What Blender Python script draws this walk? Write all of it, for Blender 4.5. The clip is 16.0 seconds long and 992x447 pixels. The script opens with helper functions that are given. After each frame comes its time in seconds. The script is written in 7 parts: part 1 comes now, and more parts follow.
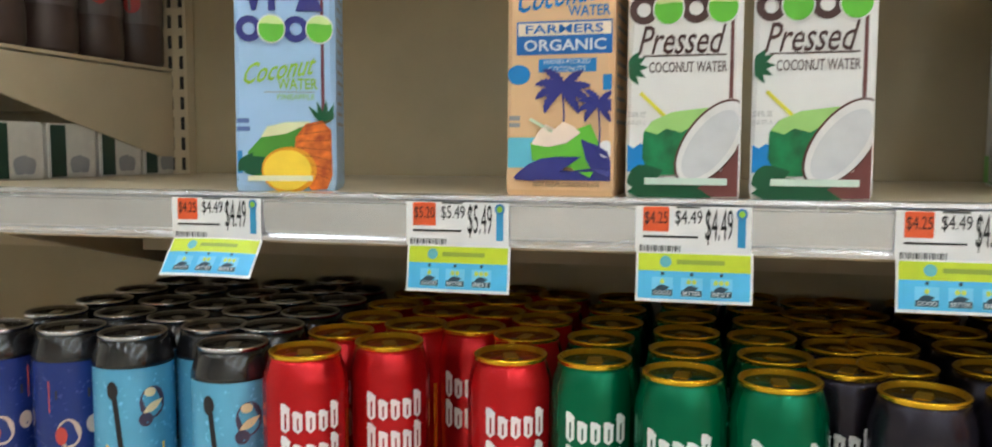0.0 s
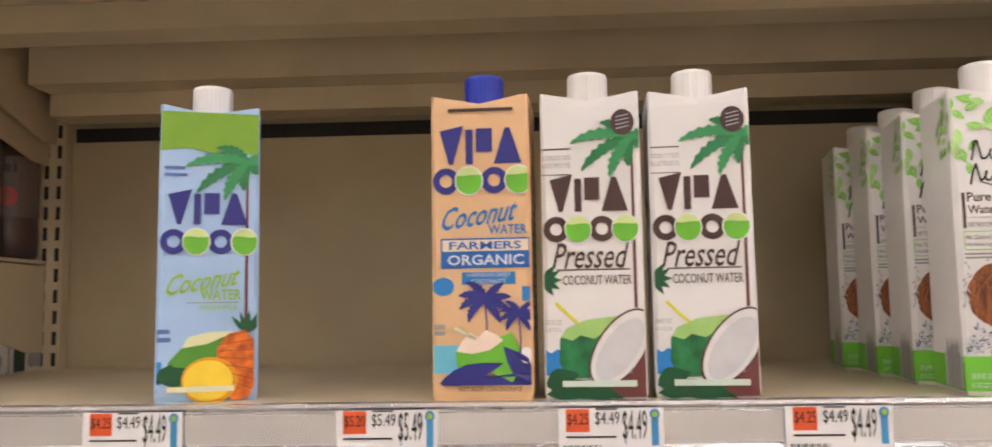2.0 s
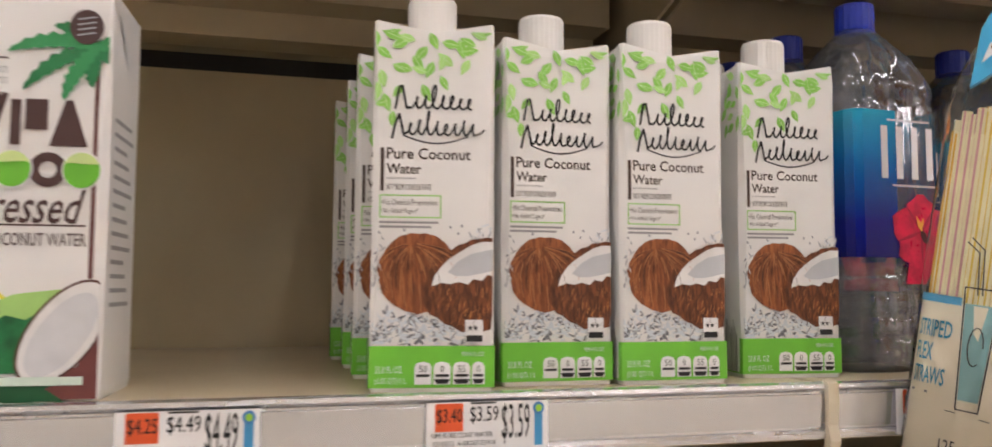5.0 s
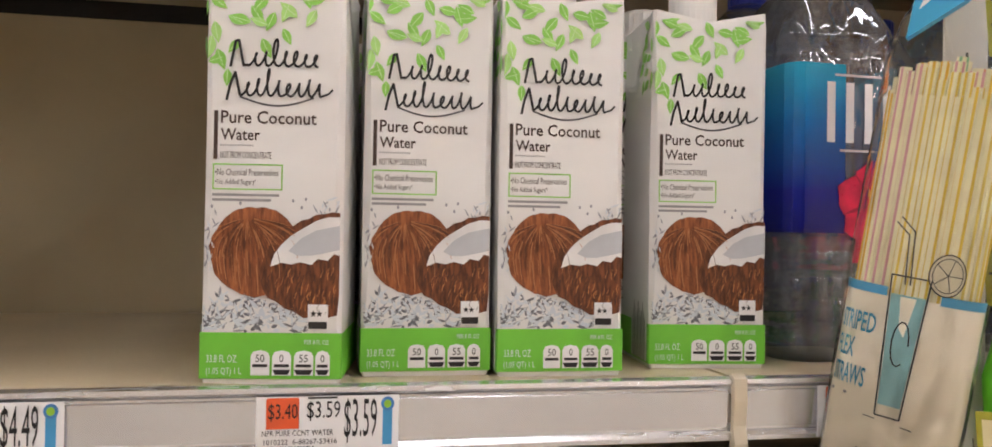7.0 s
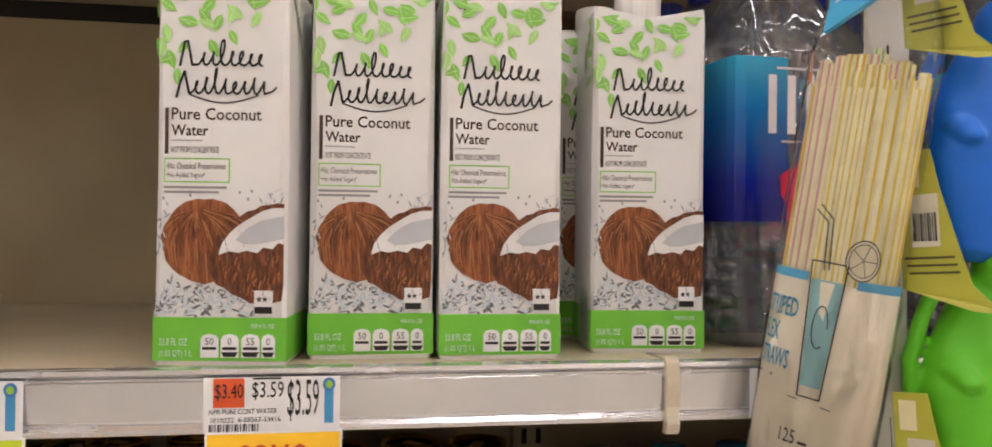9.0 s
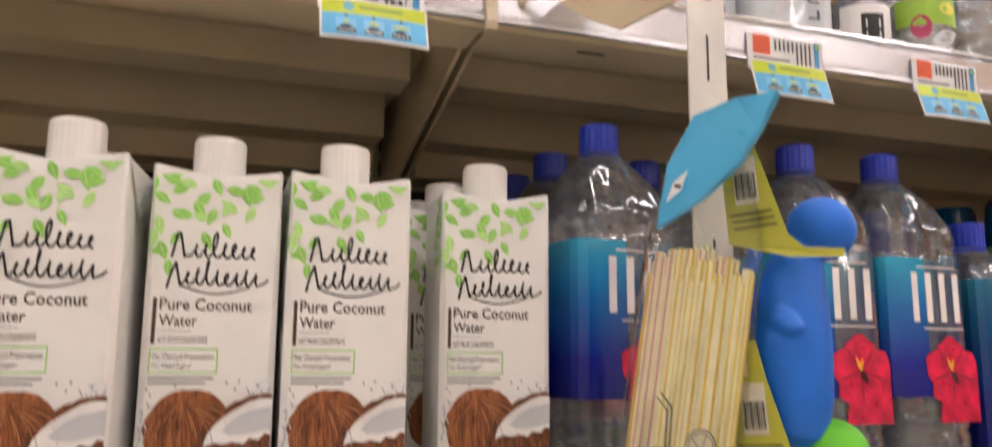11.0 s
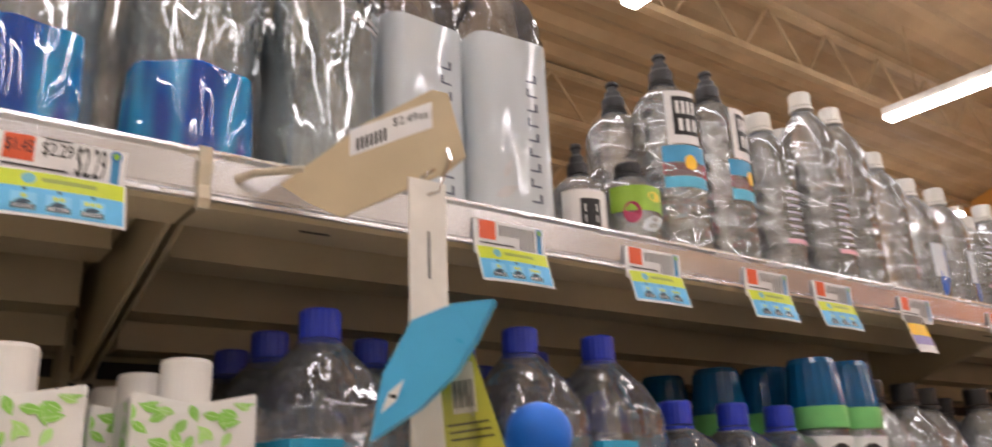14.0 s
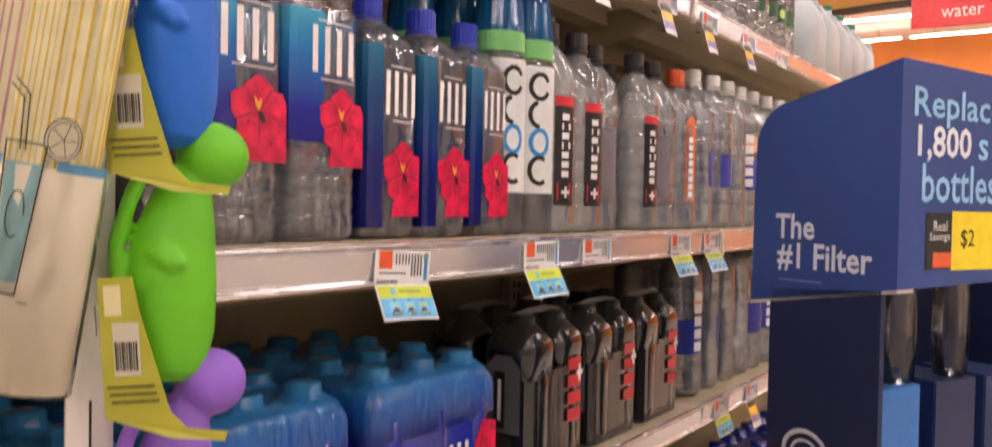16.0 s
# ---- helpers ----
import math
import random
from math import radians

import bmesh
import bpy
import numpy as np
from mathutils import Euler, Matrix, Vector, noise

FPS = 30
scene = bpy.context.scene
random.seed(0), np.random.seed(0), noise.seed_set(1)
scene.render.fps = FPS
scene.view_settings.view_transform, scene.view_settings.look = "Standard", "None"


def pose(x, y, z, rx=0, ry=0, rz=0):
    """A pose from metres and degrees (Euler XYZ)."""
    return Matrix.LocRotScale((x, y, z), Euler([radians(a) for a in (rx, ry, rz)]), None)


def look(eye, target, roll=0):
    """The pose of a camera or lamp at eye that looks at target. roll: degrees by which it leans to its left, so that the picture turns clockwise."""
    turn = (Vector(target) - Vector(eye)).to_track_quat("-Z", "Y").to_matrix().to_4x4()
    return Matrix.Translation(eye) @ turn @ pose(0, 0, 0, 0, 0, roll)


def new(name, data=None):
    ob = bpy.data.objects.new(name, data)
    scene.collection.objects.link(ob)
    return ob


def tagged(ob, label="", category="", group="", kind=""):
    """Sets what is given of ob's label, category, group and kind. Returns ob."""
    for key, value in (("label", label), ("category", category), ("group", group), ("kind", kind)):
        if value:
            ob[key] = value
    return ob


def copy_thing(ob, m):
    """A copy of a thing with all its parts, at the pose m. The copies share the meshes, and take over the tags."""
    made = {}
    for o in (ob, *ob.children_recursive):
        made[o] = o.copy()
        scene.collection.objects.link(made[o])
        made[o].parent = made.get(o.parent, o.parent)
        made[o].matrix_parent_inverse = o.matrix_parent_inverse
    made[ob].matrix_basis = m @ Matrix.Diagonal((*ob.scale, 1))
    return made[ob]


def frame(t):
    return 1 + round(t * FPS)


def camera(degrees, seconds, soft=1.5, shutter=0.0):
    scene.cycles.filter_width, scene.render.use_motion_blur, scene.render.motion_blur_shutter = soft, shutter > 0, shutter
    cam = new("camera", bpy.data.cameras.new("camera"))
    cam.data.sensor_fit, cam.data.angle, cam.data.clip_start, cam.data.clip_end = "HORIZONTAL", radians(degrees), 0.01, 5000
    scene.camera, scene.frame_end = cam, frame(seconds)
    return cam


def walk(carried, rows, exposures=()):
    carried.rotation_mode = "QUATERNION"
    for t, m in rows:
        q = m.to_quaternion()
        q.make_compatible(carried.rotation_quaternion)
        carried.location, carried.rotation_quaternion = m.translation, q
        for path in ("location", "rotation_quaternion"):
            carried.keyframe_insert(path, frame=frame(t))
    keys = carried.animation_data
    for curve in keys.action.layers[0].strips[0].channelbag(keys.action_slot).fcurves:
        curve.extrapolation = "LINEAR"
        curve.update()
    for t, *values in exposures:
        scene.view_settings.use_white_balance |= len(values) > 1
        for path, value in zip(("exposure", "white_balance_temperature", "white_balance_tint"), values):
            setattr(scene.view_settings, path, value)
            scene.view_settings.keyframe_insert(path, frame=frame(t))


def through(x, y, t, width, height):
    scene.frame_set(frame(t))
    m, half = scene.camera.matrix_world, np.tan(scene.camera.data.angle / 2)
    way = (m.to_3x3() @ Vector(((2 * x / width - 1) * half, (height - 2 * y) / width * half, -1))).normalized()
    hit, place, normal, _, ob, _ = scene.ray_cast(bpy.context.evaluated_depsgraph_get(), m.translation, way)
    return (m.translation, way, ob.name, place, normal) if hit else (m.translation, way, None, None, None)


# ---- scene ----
cam = camera(60.1, 16.0, 1.6, 0.35)
PATH = [
    (0, (0.0, 0.011, 1.302), (-0.473, 1.947, 1.13), 0.2),
    (0.5, (-0.002, -0.008, 1.315), (-0.313, 1.967, 1.243), 0.1),
    (1, (-0.018, -0.034, 1.328), (-0.186, 1.959, 1.376), 0.1),
    (1.5, (-0.062, -0.046, 1.339), (-0.253, 1.94, 1.478), -0.8),
    (2, (-0.055, -0.04, 1.338), (-0.155, 1.948, 1.531), -0.9),
    (2.5, (-0.021, -0.028, 1.337), (0.038, 1.963, 1.515), -0.2),
    (3, (0.01, -0.014, 1.336), (0.266, 1.962, 1.5), 0.2),
    (3.5, (0.029, 0.011, 1.347), (0.428, 1.968, 1.46), 0.6),
    (4, (0.045, 0.034, 1.343), (0.536, 1.969, 1.464), 0.8),
    (4.5, (0.103, 0.059, 1.339), (0.65, 1.98, 1.452), 0.9),
    (5, (0.184, 0.087, 1.332), (0.711, 2.011, 1.481), 0.3),
    (5.2, (0.211, 0.104, 1.323), (0.74, 2.026, 1.487), 0.1),
    (7.5, (0.316, 0.119, 1.356), (0.647, 2.092, 1.358), 0.6),
    (8, (0.327, 0.109, 1.354), (0.609, 2.089, 1.358), 0.1),
    (10.5, (0.375, 0.077, 1.345), (0.97, 1.985, 1.428), 1.6),
    (11, (0.356, 0.086, 1.379), (1.015, 1.946, 1.705), 0.4),
    (11.5, (0.331, 0.097, 1.395), (0.874, 1.944, 1.936), 0.1),
    (12, (0.308, 0.099, 1.429), (0.702, 1.946, 2.085), -0.4),
    (12.5, (0.288, 0.107, 1.445), (0.661, 1.915, 2.214), -0.9),
    (13, (0.316, 0.097, 1.449), (0.855, 1.856, 2.270), -1.1),
    (13.5, (0.351, 0.101, 1.436), (1.212, 1.757, 2.154), -2.5),
    (14, (0.383, 0.095, 1.426), (1.521, 1.622, 2.037), -2.4),
    (14.5, (0.397, 0.092, 1.412), (1.766, 1.475, 1.874), -1.8),
    (15, (0.405, 0.093, 1.393), (1.947, 1.332, 1.686), -1.3),
    (15.5, (0.404, 0.087, 1.347), (2.031, 1.241, 1.485), -0.0),
    (16, (0.394, 0.084, 1.306), (2.042, 1.216, 1.261), 1.1),
]
walk(cam, [(t, look(eye, target, roll)) for t, eye, target, roll in PATH], [(0.0, 0.3, 5600, -3), (0.6, 0.26, 5950, 2), (1.0, 0.30, 6050, 7), (1.6, 0.34, 6240, 13), (3.5, 0.27, 6220, 12.5), (4.5, 0.27, 6210, 12), (5.0, 0.14, 6200, 11.5), (8.0, 0.12, 6190, 11.5), (11.0, 0.16, 6500, 14), (12.5, 0.0, 6450, 11), (14.0, -0.05, 6500, 14), (14.6, -0.12, 6600, 17), (15.0, -0.05, 6750, 20), (15.4, 0.2, 6800, 19), (16.0, 0.33, 6850, 22)])

# world: a dim indoor fill from the rest of the store; all real light is the ceiling lamps
world = bpy.data.worlds.new("store_world")
scene.world = world
world.use_nodes = True
world.node_tree.nodes["Background"].inputs[0].default_value = (1.0, 0.85, 0.65, 1)
world.node_tree.nodes["Background"].inputs[1].default_value = 0.05
LAMP_POWER = 22.0

# ---- materials ----


def lin(r, g, b):
    f = lambda c: (c / 255 / 12.92) if c <= 10 else ((c / 255 + 0.055) / 1.055) ** 2.4
    return (f(r), f(g), f(b))


def mat(name, rgb, rough=0.45, metal=0.0, var=0.08, scale=30.0, bump=0.0, bump_scale=200.0, stretch=(1, 1, 1), emit=0.0, coat=0.0, second=None):
    """A painted, printed or metal surface with two scales of variation."""
    m = bpy.data.materials.new(name)
    m.use_nodes = True
    nt = m.node_tree
    p = nt.nodes["Principled BSDF"]
    p.inputs["Metallic"].default_value = metal
    p.inputs["Coat Weight"].default_value = coat
    p.inputs["Coat Roughness"].default_value = 0.12
    tc = nt.nodes.new("ShaderNodeTexCoord")
    mp = nt.nodes.new("ShaderNodeMapping")
    mp.inputs["Scale"].default_value = stretch
    nt.links.new(tc.outputs["Object"], mp.inputs[0])
    big = nt.nodes.new("ShaderNodeTexNoise")
    big.inputs["Scale"].default_value = scale
    big.inputs["Detail"].default_value = 6
    nt.links.new(mp.outputs[0], big.inputs["Vector"])
    mix = nt.nodes.new("ShaderNodeMix")
    mix.data_type = "RGBA"
    lo = second or tuple(max(0, c * (1 - var * 1.6)) for c in rgb)
    hi = tuple(min(1, c * (1 + var)) for c in rgb)
    mix.inputs["A"].default_value = (*lo, 1)
    mix.inputs["B"].default_value = (*hi, 1)
    ramp = nt.nodes.new("ShaderNodeMapRange")
    ramp.inputs["From Min"].default_value, ramp.inputs["From Max"].default_value = 0.3, 0.7
    nt.links.new(big.outputs["Fac"], ramp.inputs["Value"])
    nt.links.new(ramp.outputs["Result"], mix.inputs["Factor"])
    nt.links.new(mix.outputs["Result"], p.inputs["Base Color"])
    fine = nt.nodes.new("ShaderNodeTexNoise")
    fine.inputs["Scale"].default_value = bump_scale
    fine.inputs["Detail"].default_value = 3
    nt.links.new(mp.outputs[0], fine.inputs["Vector"])
    rr = nt.nodes.new("ShaderNodeMapRange")
    rr.inputs["To Min"].default_value, rr.inputs["To Max"].default_value = max(0.02, rough - 0.08), min(1, rough + 0.08)
    nt.links.new(fine.outputs["Fac"], rr.inputs["Value"])
    nt.links.new(rr.outputs["Result"], p.inputs["Roughness"])
    if bump:
        b = nt.nodes.new("ShaderNodeBump")
        b.inputs["Strength"].default_value = bump
        b.inputs["Distance"].default_value = 0.001
        nt.links.new(fine.outputs["Fac"], b.inputs["Height"])
        nt.links.new(b.outputs["Normal"], p.inputs["Normal"])
    if emit:
        p.inputs["Emission Color"].default_value = (*rgb, 1)
        p.inputs["Emission Strength"].default_value = emit
    return m


def clear(name, tint=(0.95, 0.98, 1.0), rough=0.0, ior=1.2, through=0.5, bump=0.15, bump_scale=60.0, gloss_ior=1.7, body=None, backlit=False, haze=None, streak=None, relief=0.35):
    """Clear plastic full of water: part passes straight, part bends, and the skin gives crisp glints. body: diffuse
    share, ink on labels, on bottles a pale haze in place of refracted light.
    """
    m = bpy.data.materials.new(name)
    m.use_nodes = True
    nt = m.node_tree
    nt.nodes.remove(nt.nodes["Principled BSDF"])
    tc = nt.nodes.new("ShaderNodeTexCoord")
    mp = nt.nodes.new("ShaderNodeMapping")
    mp.inputs["Scale"].default_value = (1, 1, 0.3)
    n = nt.nodes.new("ShaderNodeTexNoise")
    n.inputs["Scale"].default_value = bump_scale
    n.inputs["Detail"].default_value = 1
    nt.links.new(tc.outputs["Object"], mp.inputs[0])
    nt.links.new(mp.outputs[0], n.inputs["Vector"])
    bumps = []
    for k in (relief, 1.0):
        b = nt.nodes.new("ShaderNodeBump")
        b.inputs["Strength"].default_value = min(1, bump * k)
        b.inputs["Distance"].default_value = 0.01
        nt.links.new(n.outputs["Fac"], b.inputs["Height"])
        bumps.append(b)
    straight = nt.nodes.new("ShaderNodeBsdfTransparent")
    straight.inputs[0].default_value = (*tint, 1)
    bent = nt.nodes.new("ShaderNodeBsdfRefraction")
    bent.inputs["Color"].default_value = (*tint, 1)
    bent.inputs["Roughness"].default_value = rough
    bent.inputs["IOR"].default_value = ior
    nt.links.new(bumps[0].outputs[0], bent.inputs["Normal"])
    base = nt.nodes.new("ShaderNodeMixShader")
    base.inputs[0].default_value = through
    nt.links.new(bent.outputs[0], base.inputs[1])
    nt.links.new(straight.outputs[0], base.inputs[2])
    if body:
        ink_haze = nt.nodes.new("ShaderNodeBsdfTranslucent" if backlit else "ShaderNodeBsdfDiffuse")
        ink_haze.inputs["Color"].default_value = (*(haze or tint), 1)
        # streak: brighter colour in upright bands, painted for the glow of refracted light
        if streak:
            flow = nt.nodes.new("ShaderNodeMapping")
            flow.inputs["Scale"].default_value = (1, 1, 0.18)
            nt.links.new(tc.outputs["Object"], flow.inputs[0])
            wave = nt.nodes.new("ShaderNodeTexNoise")
            wave.inputs["Scale"].default_value = 42
            wave.inputs["Detail"].default_value = 1
            nt.links.new(flow.outputs[0], wave.inputs["Vector"])
            glow_ramp = nt.nodes.new("ShaderNodeValToRGB")
            for e, (pos, c) in zip(glow_ramp.color_ramp.elements, ((0.42, tint), (0.62, streak))):
                e.position, e.color = pos, (*c, 1)
            nt.links.new(wave.outputs["Fac"], glow_ramp.inputs[0])
            nt.links.new(glow_ramp.outputs[0], ink_haze.inputs["Color"])
        coated = nt.nodes.new("ShaderNodeMixShader")
        coated.inputs[0].default_value = body
        nt.links.new(base.outputs[0], coated.inputs[1])
        nt.links.new(ink_haze.outputs[0], coated.inputs[2])
        base = coated
    glint = nt.nodes.new("ShaderNodeBsdfGlossy")
    glint.inputs["Roughness"].default_value = 0.035
    nt.links.new(bumps[1].outputs[0], glint.inputs["Normal"])
    fr = nt.nodes.new("ShaderNodeFresnel")
    fr.inputs["IOR"].default_value = gloss_ior
    nt.links.new(bumps[1].outputs[0], fr.inputs["Normal"])
    mix = nt.nodes.new("ShaderNodeMixShader")
    nt.links.new(fr.outputs[0], mix.inputs[0])
    nt.links.new(base.outputs[0], mix.inputs[1])
    nt.links.new(glint.outputs[0], mix.inputs[2])
    nt.links.new(mix.outputs[0], nt.nodes["Material Output"].inputs["Surface"])
    return m


def graded(name, stops, z0, z1, rough=0.2, wrinkle=0.0, see=0.0):
    """A printed film whose ink runs from one colour to another up the bottle."""
    m = bpy.data.materials.new(name)
    m.use_nodes = True
    nt = m.node_tree
    p = nt.nodes["Principled BSDF"]
    p.inputs["Roughness"].default_value = rough
    tc = nt.nodes.new("ShaderNodeTexCoord")
    sx = nt.nodes.new("ShaderNodeSeparateXYZ")
    nt.links.new(tc.outputs["Object"], sx.inputs[0])
    mr = nt.nodes.new("ShaderNodeMapRange")
    mr.inputs["From Min"].default_value, mr.inputs["From Max"].default_value = z0, z1
    nt.links.new(sx.outputs["Z"], mr.inputs["Value"])
    cr = nt.nodes.new("ShaderNodeValToRGB")
    while len(cr.color_ramp.elements) < len(stops):
        cr.color_ramp.elements.new(0.5)
    for e, (pos, c) in zip(cr.color_ramp.elements, stops):
        e.position, e.color = pos, (*c, 1)
    nt.links.new(mr.outputs["Result"], cr.inputs[0])
    nt.links.new(cr.outputs[0], p.inputs["Base Color"])
    if wrinkle:
        mp = nt.nodes.new("ShaderNodeMapping")
        mp.inputs["Scale"].default_value = (1, 1, 0.22)
        nt.links.new(tc.outputs["Object"], mp.inputs[0])
        folds = nt.nodes.new("ShaderNodeTexNoise")
        folds.inputs["Scale"].default_value = 75
        folds.inputs["Detail"].default_value = 2
        nt.links.new(mp.outputs[0], folds.inputs["Vector"])
        b = nt.nodes.new("ShaderNodeBump")
        b.inputs["Strength"].default_value = wrinkle
        b.inputs["Distance"].default_value = 0.004
        nt.links.new(folds.outputs["Fac"], b.inputs["Height"])
        nt.links.new(b.outputs["Normal"], p.inputs["Normal"])
    if see:
        p.inputs["Coat Weight"].default_value = 0.5
        p.inputs["Coat Roughness"].default_value = 0.04
        film = nt.nodes.new("ShaderNodeBsdfTransparent")
        nt.links.new(cr.outputs[0], film.inputs[0])
        both = nt.nodes.new("ShaderNodeMixShader")
        both.inputs[0].default_value = see
        nt.links.new(p.outputs[0], both.inputs[1])
        nt.links.new(film.outputs[0], both.inputs[2])
        nt.links.new(both.outputs[0], nt.nodes["Material Output"].inputs["Surface"])
    return m


INK = {}


def ink(r, g, b, rough=0.38, var=0.05):
    """A printing ink of that screen colour, on coated board."""
    key = (r, g, b, rough)
    if key not in INK:
        INK[key] = mat("ink_%02x%02x%02x" % (r, g, b), lin(r, g, b), rough, 0, var, 60, 0.02, 400)
    return INK[key]


CREAM = mat("cream_enamel", (0.55, 0.455, 0.30), 0.38, 0, 0.09, 7, 0.05, 300)
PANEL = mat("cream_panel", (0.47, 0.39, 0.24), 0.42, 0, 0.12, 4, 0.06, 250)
DARKGAP = mat("dark_slot", (0.012, 0.011, 0.01), 0.7, 0, 0.1)
RAIL = mat("aluminium_rail", (0.78, 0.78, 0.80), 0.26, 0.85, 0.08, 5, 0.05, 90, (0.15, 1, 1))
RAILPLASTIC = mat("rail_plastic", (0.72, 0.72, 0.75), 0.22, 0.75, 0.07, 9, 0.03, 60, (0.3, 1, 1))
TIE = mat("ivory_clip", (0.62, 0.54, 0.40), 0.4)
WHITE = mat("white_board", (0.80, 0.785, 0.765), 0.36, 0, 0.03, 14, 0.03, 120)
PAPER = mat("tag_paper", (0.83, 0.82, 0.82), 0.42, 0, 0.03, 40, 0.03, 200)
WHITECAP = mat("white_cap", (0.80, 0.78, 0.74), 0.4, 0, 0.03)
BLUECAP = mat("blue_cap", lin(34, 56, 176), 0.32, 0, 0.06)
NAVYCAP = mat("navy_cap", lin(52, 56, 150), 0.32, 0, 0.05, 30)
BLACKCAP = mat("black_cap", (0.018, 0.017, 0.018), 0.35, 0, 0.1)
TEALCAP = mat("teal_cap", lin(6, 86, 134), 0.12, 0, 0.1)
ORANGECAP = mat("orange_cap", lin(214, 88, 40), 0.4)
# the bottles' pale haze colour brightens them in place of light bent by water
CLEAR = clear("clear_bottle", (0.97, 0.985, 1.0), 0.0, 1.33, 0.4, 0.5, 45, 2.0, 0.09, haze=(0.80, 0.86, 1.0), relief=0.6)
CLEARWAVY = clear("clear_embossed_bottle", (0.97, 0.988, 1.0), 0.0, 1.33, 0.4, 1.0, 30, 2.5, 0.26, haze=(0.74, 0.90, 1.0), relief=0.8)
CLEARTALL = clear("clear_tall_bottle", (0.975, 0.99, 1.0), 0.0, 1.33, 0.45, 0.55, 42, 2.4, 0.19, haze=(0.88, 0.94, 1.0), relief=0.5)
# azure bands in this label's colour imitate light glowing through the water
CLEARBLUE = clear("blue_water_label", (0.004, 0.10, 0.55), 0.0, 1.2, 0.4, 1.0, 40, 2.3, 0.66, streak=(0.02, 0.50, 1.0))
FROSTLABEL = clear("frosted_label", (0.84, 0.91, 0.97), 0.2, 1.1, 0.4, 0.3, 30, 1.5, 0.68)
FROST = clear("thin_wrap", (0.95, 0.95, 0.95), 0.05, 1.1, 0.65, 0.8, 45, 1.7)
BARK = mat("coconut_husk", lin(150, 88, 48), 0.7, 0, 0.35, 90, 0.3, 300, (6, 1, 1), second=lin(92, 46, 22))
BARKDARK = mat("coconut_shell", lin(120, 68, 36), 0.7, 0, 0.35, 110, 0.3, 300, (5, 1, 1), second=lin(60, 30, 14))
FLESH = mat("coconut_flesh", lin(226, 224, 222), 0.5, 0, 0.08, 60)
FLOWER = mat("pink_flower", lin(222, 30, 78), 0.3, 0, 0.2, 80, second=lin(168, 10, 52))
FIJIFILM = graded("blue_film", [(0.0, lin(20, 24, 140)), (0.25, lin(22, 40, 170)), (0.65, lin(30, 130, 205)), (1.0, lin(60, 190, 226))], 0.085, 0.2, 0.14, 0.25, 0.28)
FIJIFILM_S = graded("deep_blue_film", [(0.0, lin(20, 22, 120)), (0.35, lin(18, 40, 140)), (0.75, lin(24, 96, 150)), (1.0, lin(56, 146, 182))], 0.02, 0.19, 0.14, 0.25, 0.38)
NAVY = ink(46, 48, 128)
BROWN = ink(74, 50, 48)
LIME = ink(112, 190, 56)
LEAFGREEN = ink(146, 208, 92)
LEAFLIGHT = ink(178, 226, 132)
PALM = ink(40, 122, 72)
PALMDARK = ink(22, 84, 50)
BLACK = ink(24, 22, 24)
TEXTBROWN = ink(70, 52, 44)
ORANGE = ink(226, 92, 46)
SAVE = ink(250, 196, 40)
LIMETAG = ink(196, 212, 40)
BLUETAG = ink(96, 186, 232)
GREY = ink(150, 148, 150)
LIGHTGREY = ink(196, 196, 200)
PALEINK = ink(214, 220, 226)

# ---- mesh helpers ----


def thing(name, m, label, category, group="", kind=""):
    ob = new(name)
    ob.empty_display_size = 0.02
    ob.matrix_world = m
    return tagged(ob, label, category, group, kind)


def part(name, bm, material, parent, label="", smooth=False):
    """Link a bmesh as one mesh object under a thing or part, or at top level."""
    me = bpy.data.meshes.new(name)
    bm.normal_update()
    bm.to_mesh(me)
    bm.free()
    me.materials.append(material)
    if smooth:
        me.shade_smooth()
        for p in me.polygons:
            p.use_smooth = True
    ob = new(name, me)
    if parent:
        ob.parent = parent
    return tagged(ob, label)


def auto_smooth(ob, deg=35):
    ob.data.set_sharp_from_angle(angle=radians(deg))
    return ob


def box(bm, x0, y0, z0, x1, y1, z1, bevel=0.0):
    r = bmesh.ops.create_cube(bm, size=1)
    bmesh.ops.scale(bm, vec=(x1 - x0, y1 - y0, z1 - z0), verts=r["verts"])
    bmesh.ops.translate(bm, vec=((x0 + x1) / 2, (y0 + y1) / 2, (z0 + z1) / 2), verts=r["verts"])
    if bevel:
        edges = list({e for v in r["verts"] for e in v.link_edges})
        bmesh.ops.bevel(bm, geom=edges, offset=bevel, segments=2, affect="EDGES")
    return bm


def boxed(*a, bevel=0.0):
    return box(bmesh.new(), *a, bevel=bevel)


def prism(pts, x0, x1):
    """A (y, z) outline drawn out along x."""
    bm = bmesh.new()
    a = [bm.verts.new((x0, y, z)) for y, z in pts]
    b = [bm.verts.new((x1, y, z)) for y, z in pts]
    n = len(pts)
    for i in range(n):
        bm.faces.new((a[i], a[(i + 1) % n], b[(i + 1) % n], b[i]))
    bm.faces.new(a[::-1])
    bm.faces.new(b)
    bmesh.ops.recalc_face_normals(bm, faces=bm.faces)
    return bm


def rings(bm, loops, cap0=True, cap1=True):
    vs = [[bm.verts.new(p) for p in lp] for lp in loops]
    n = len(vs[0])
    for a, b in zip(vs, vs[1:]):
        for i in range(n):
            bm.faces.new((a[i], a[(i + 1) % n], b[(i + 1) % n], b[i]))
    if cap0:
        bm.faces.new(vs[0][::-1])
    if cap1:
        bm.faces.new(vs[-1])
    return bm


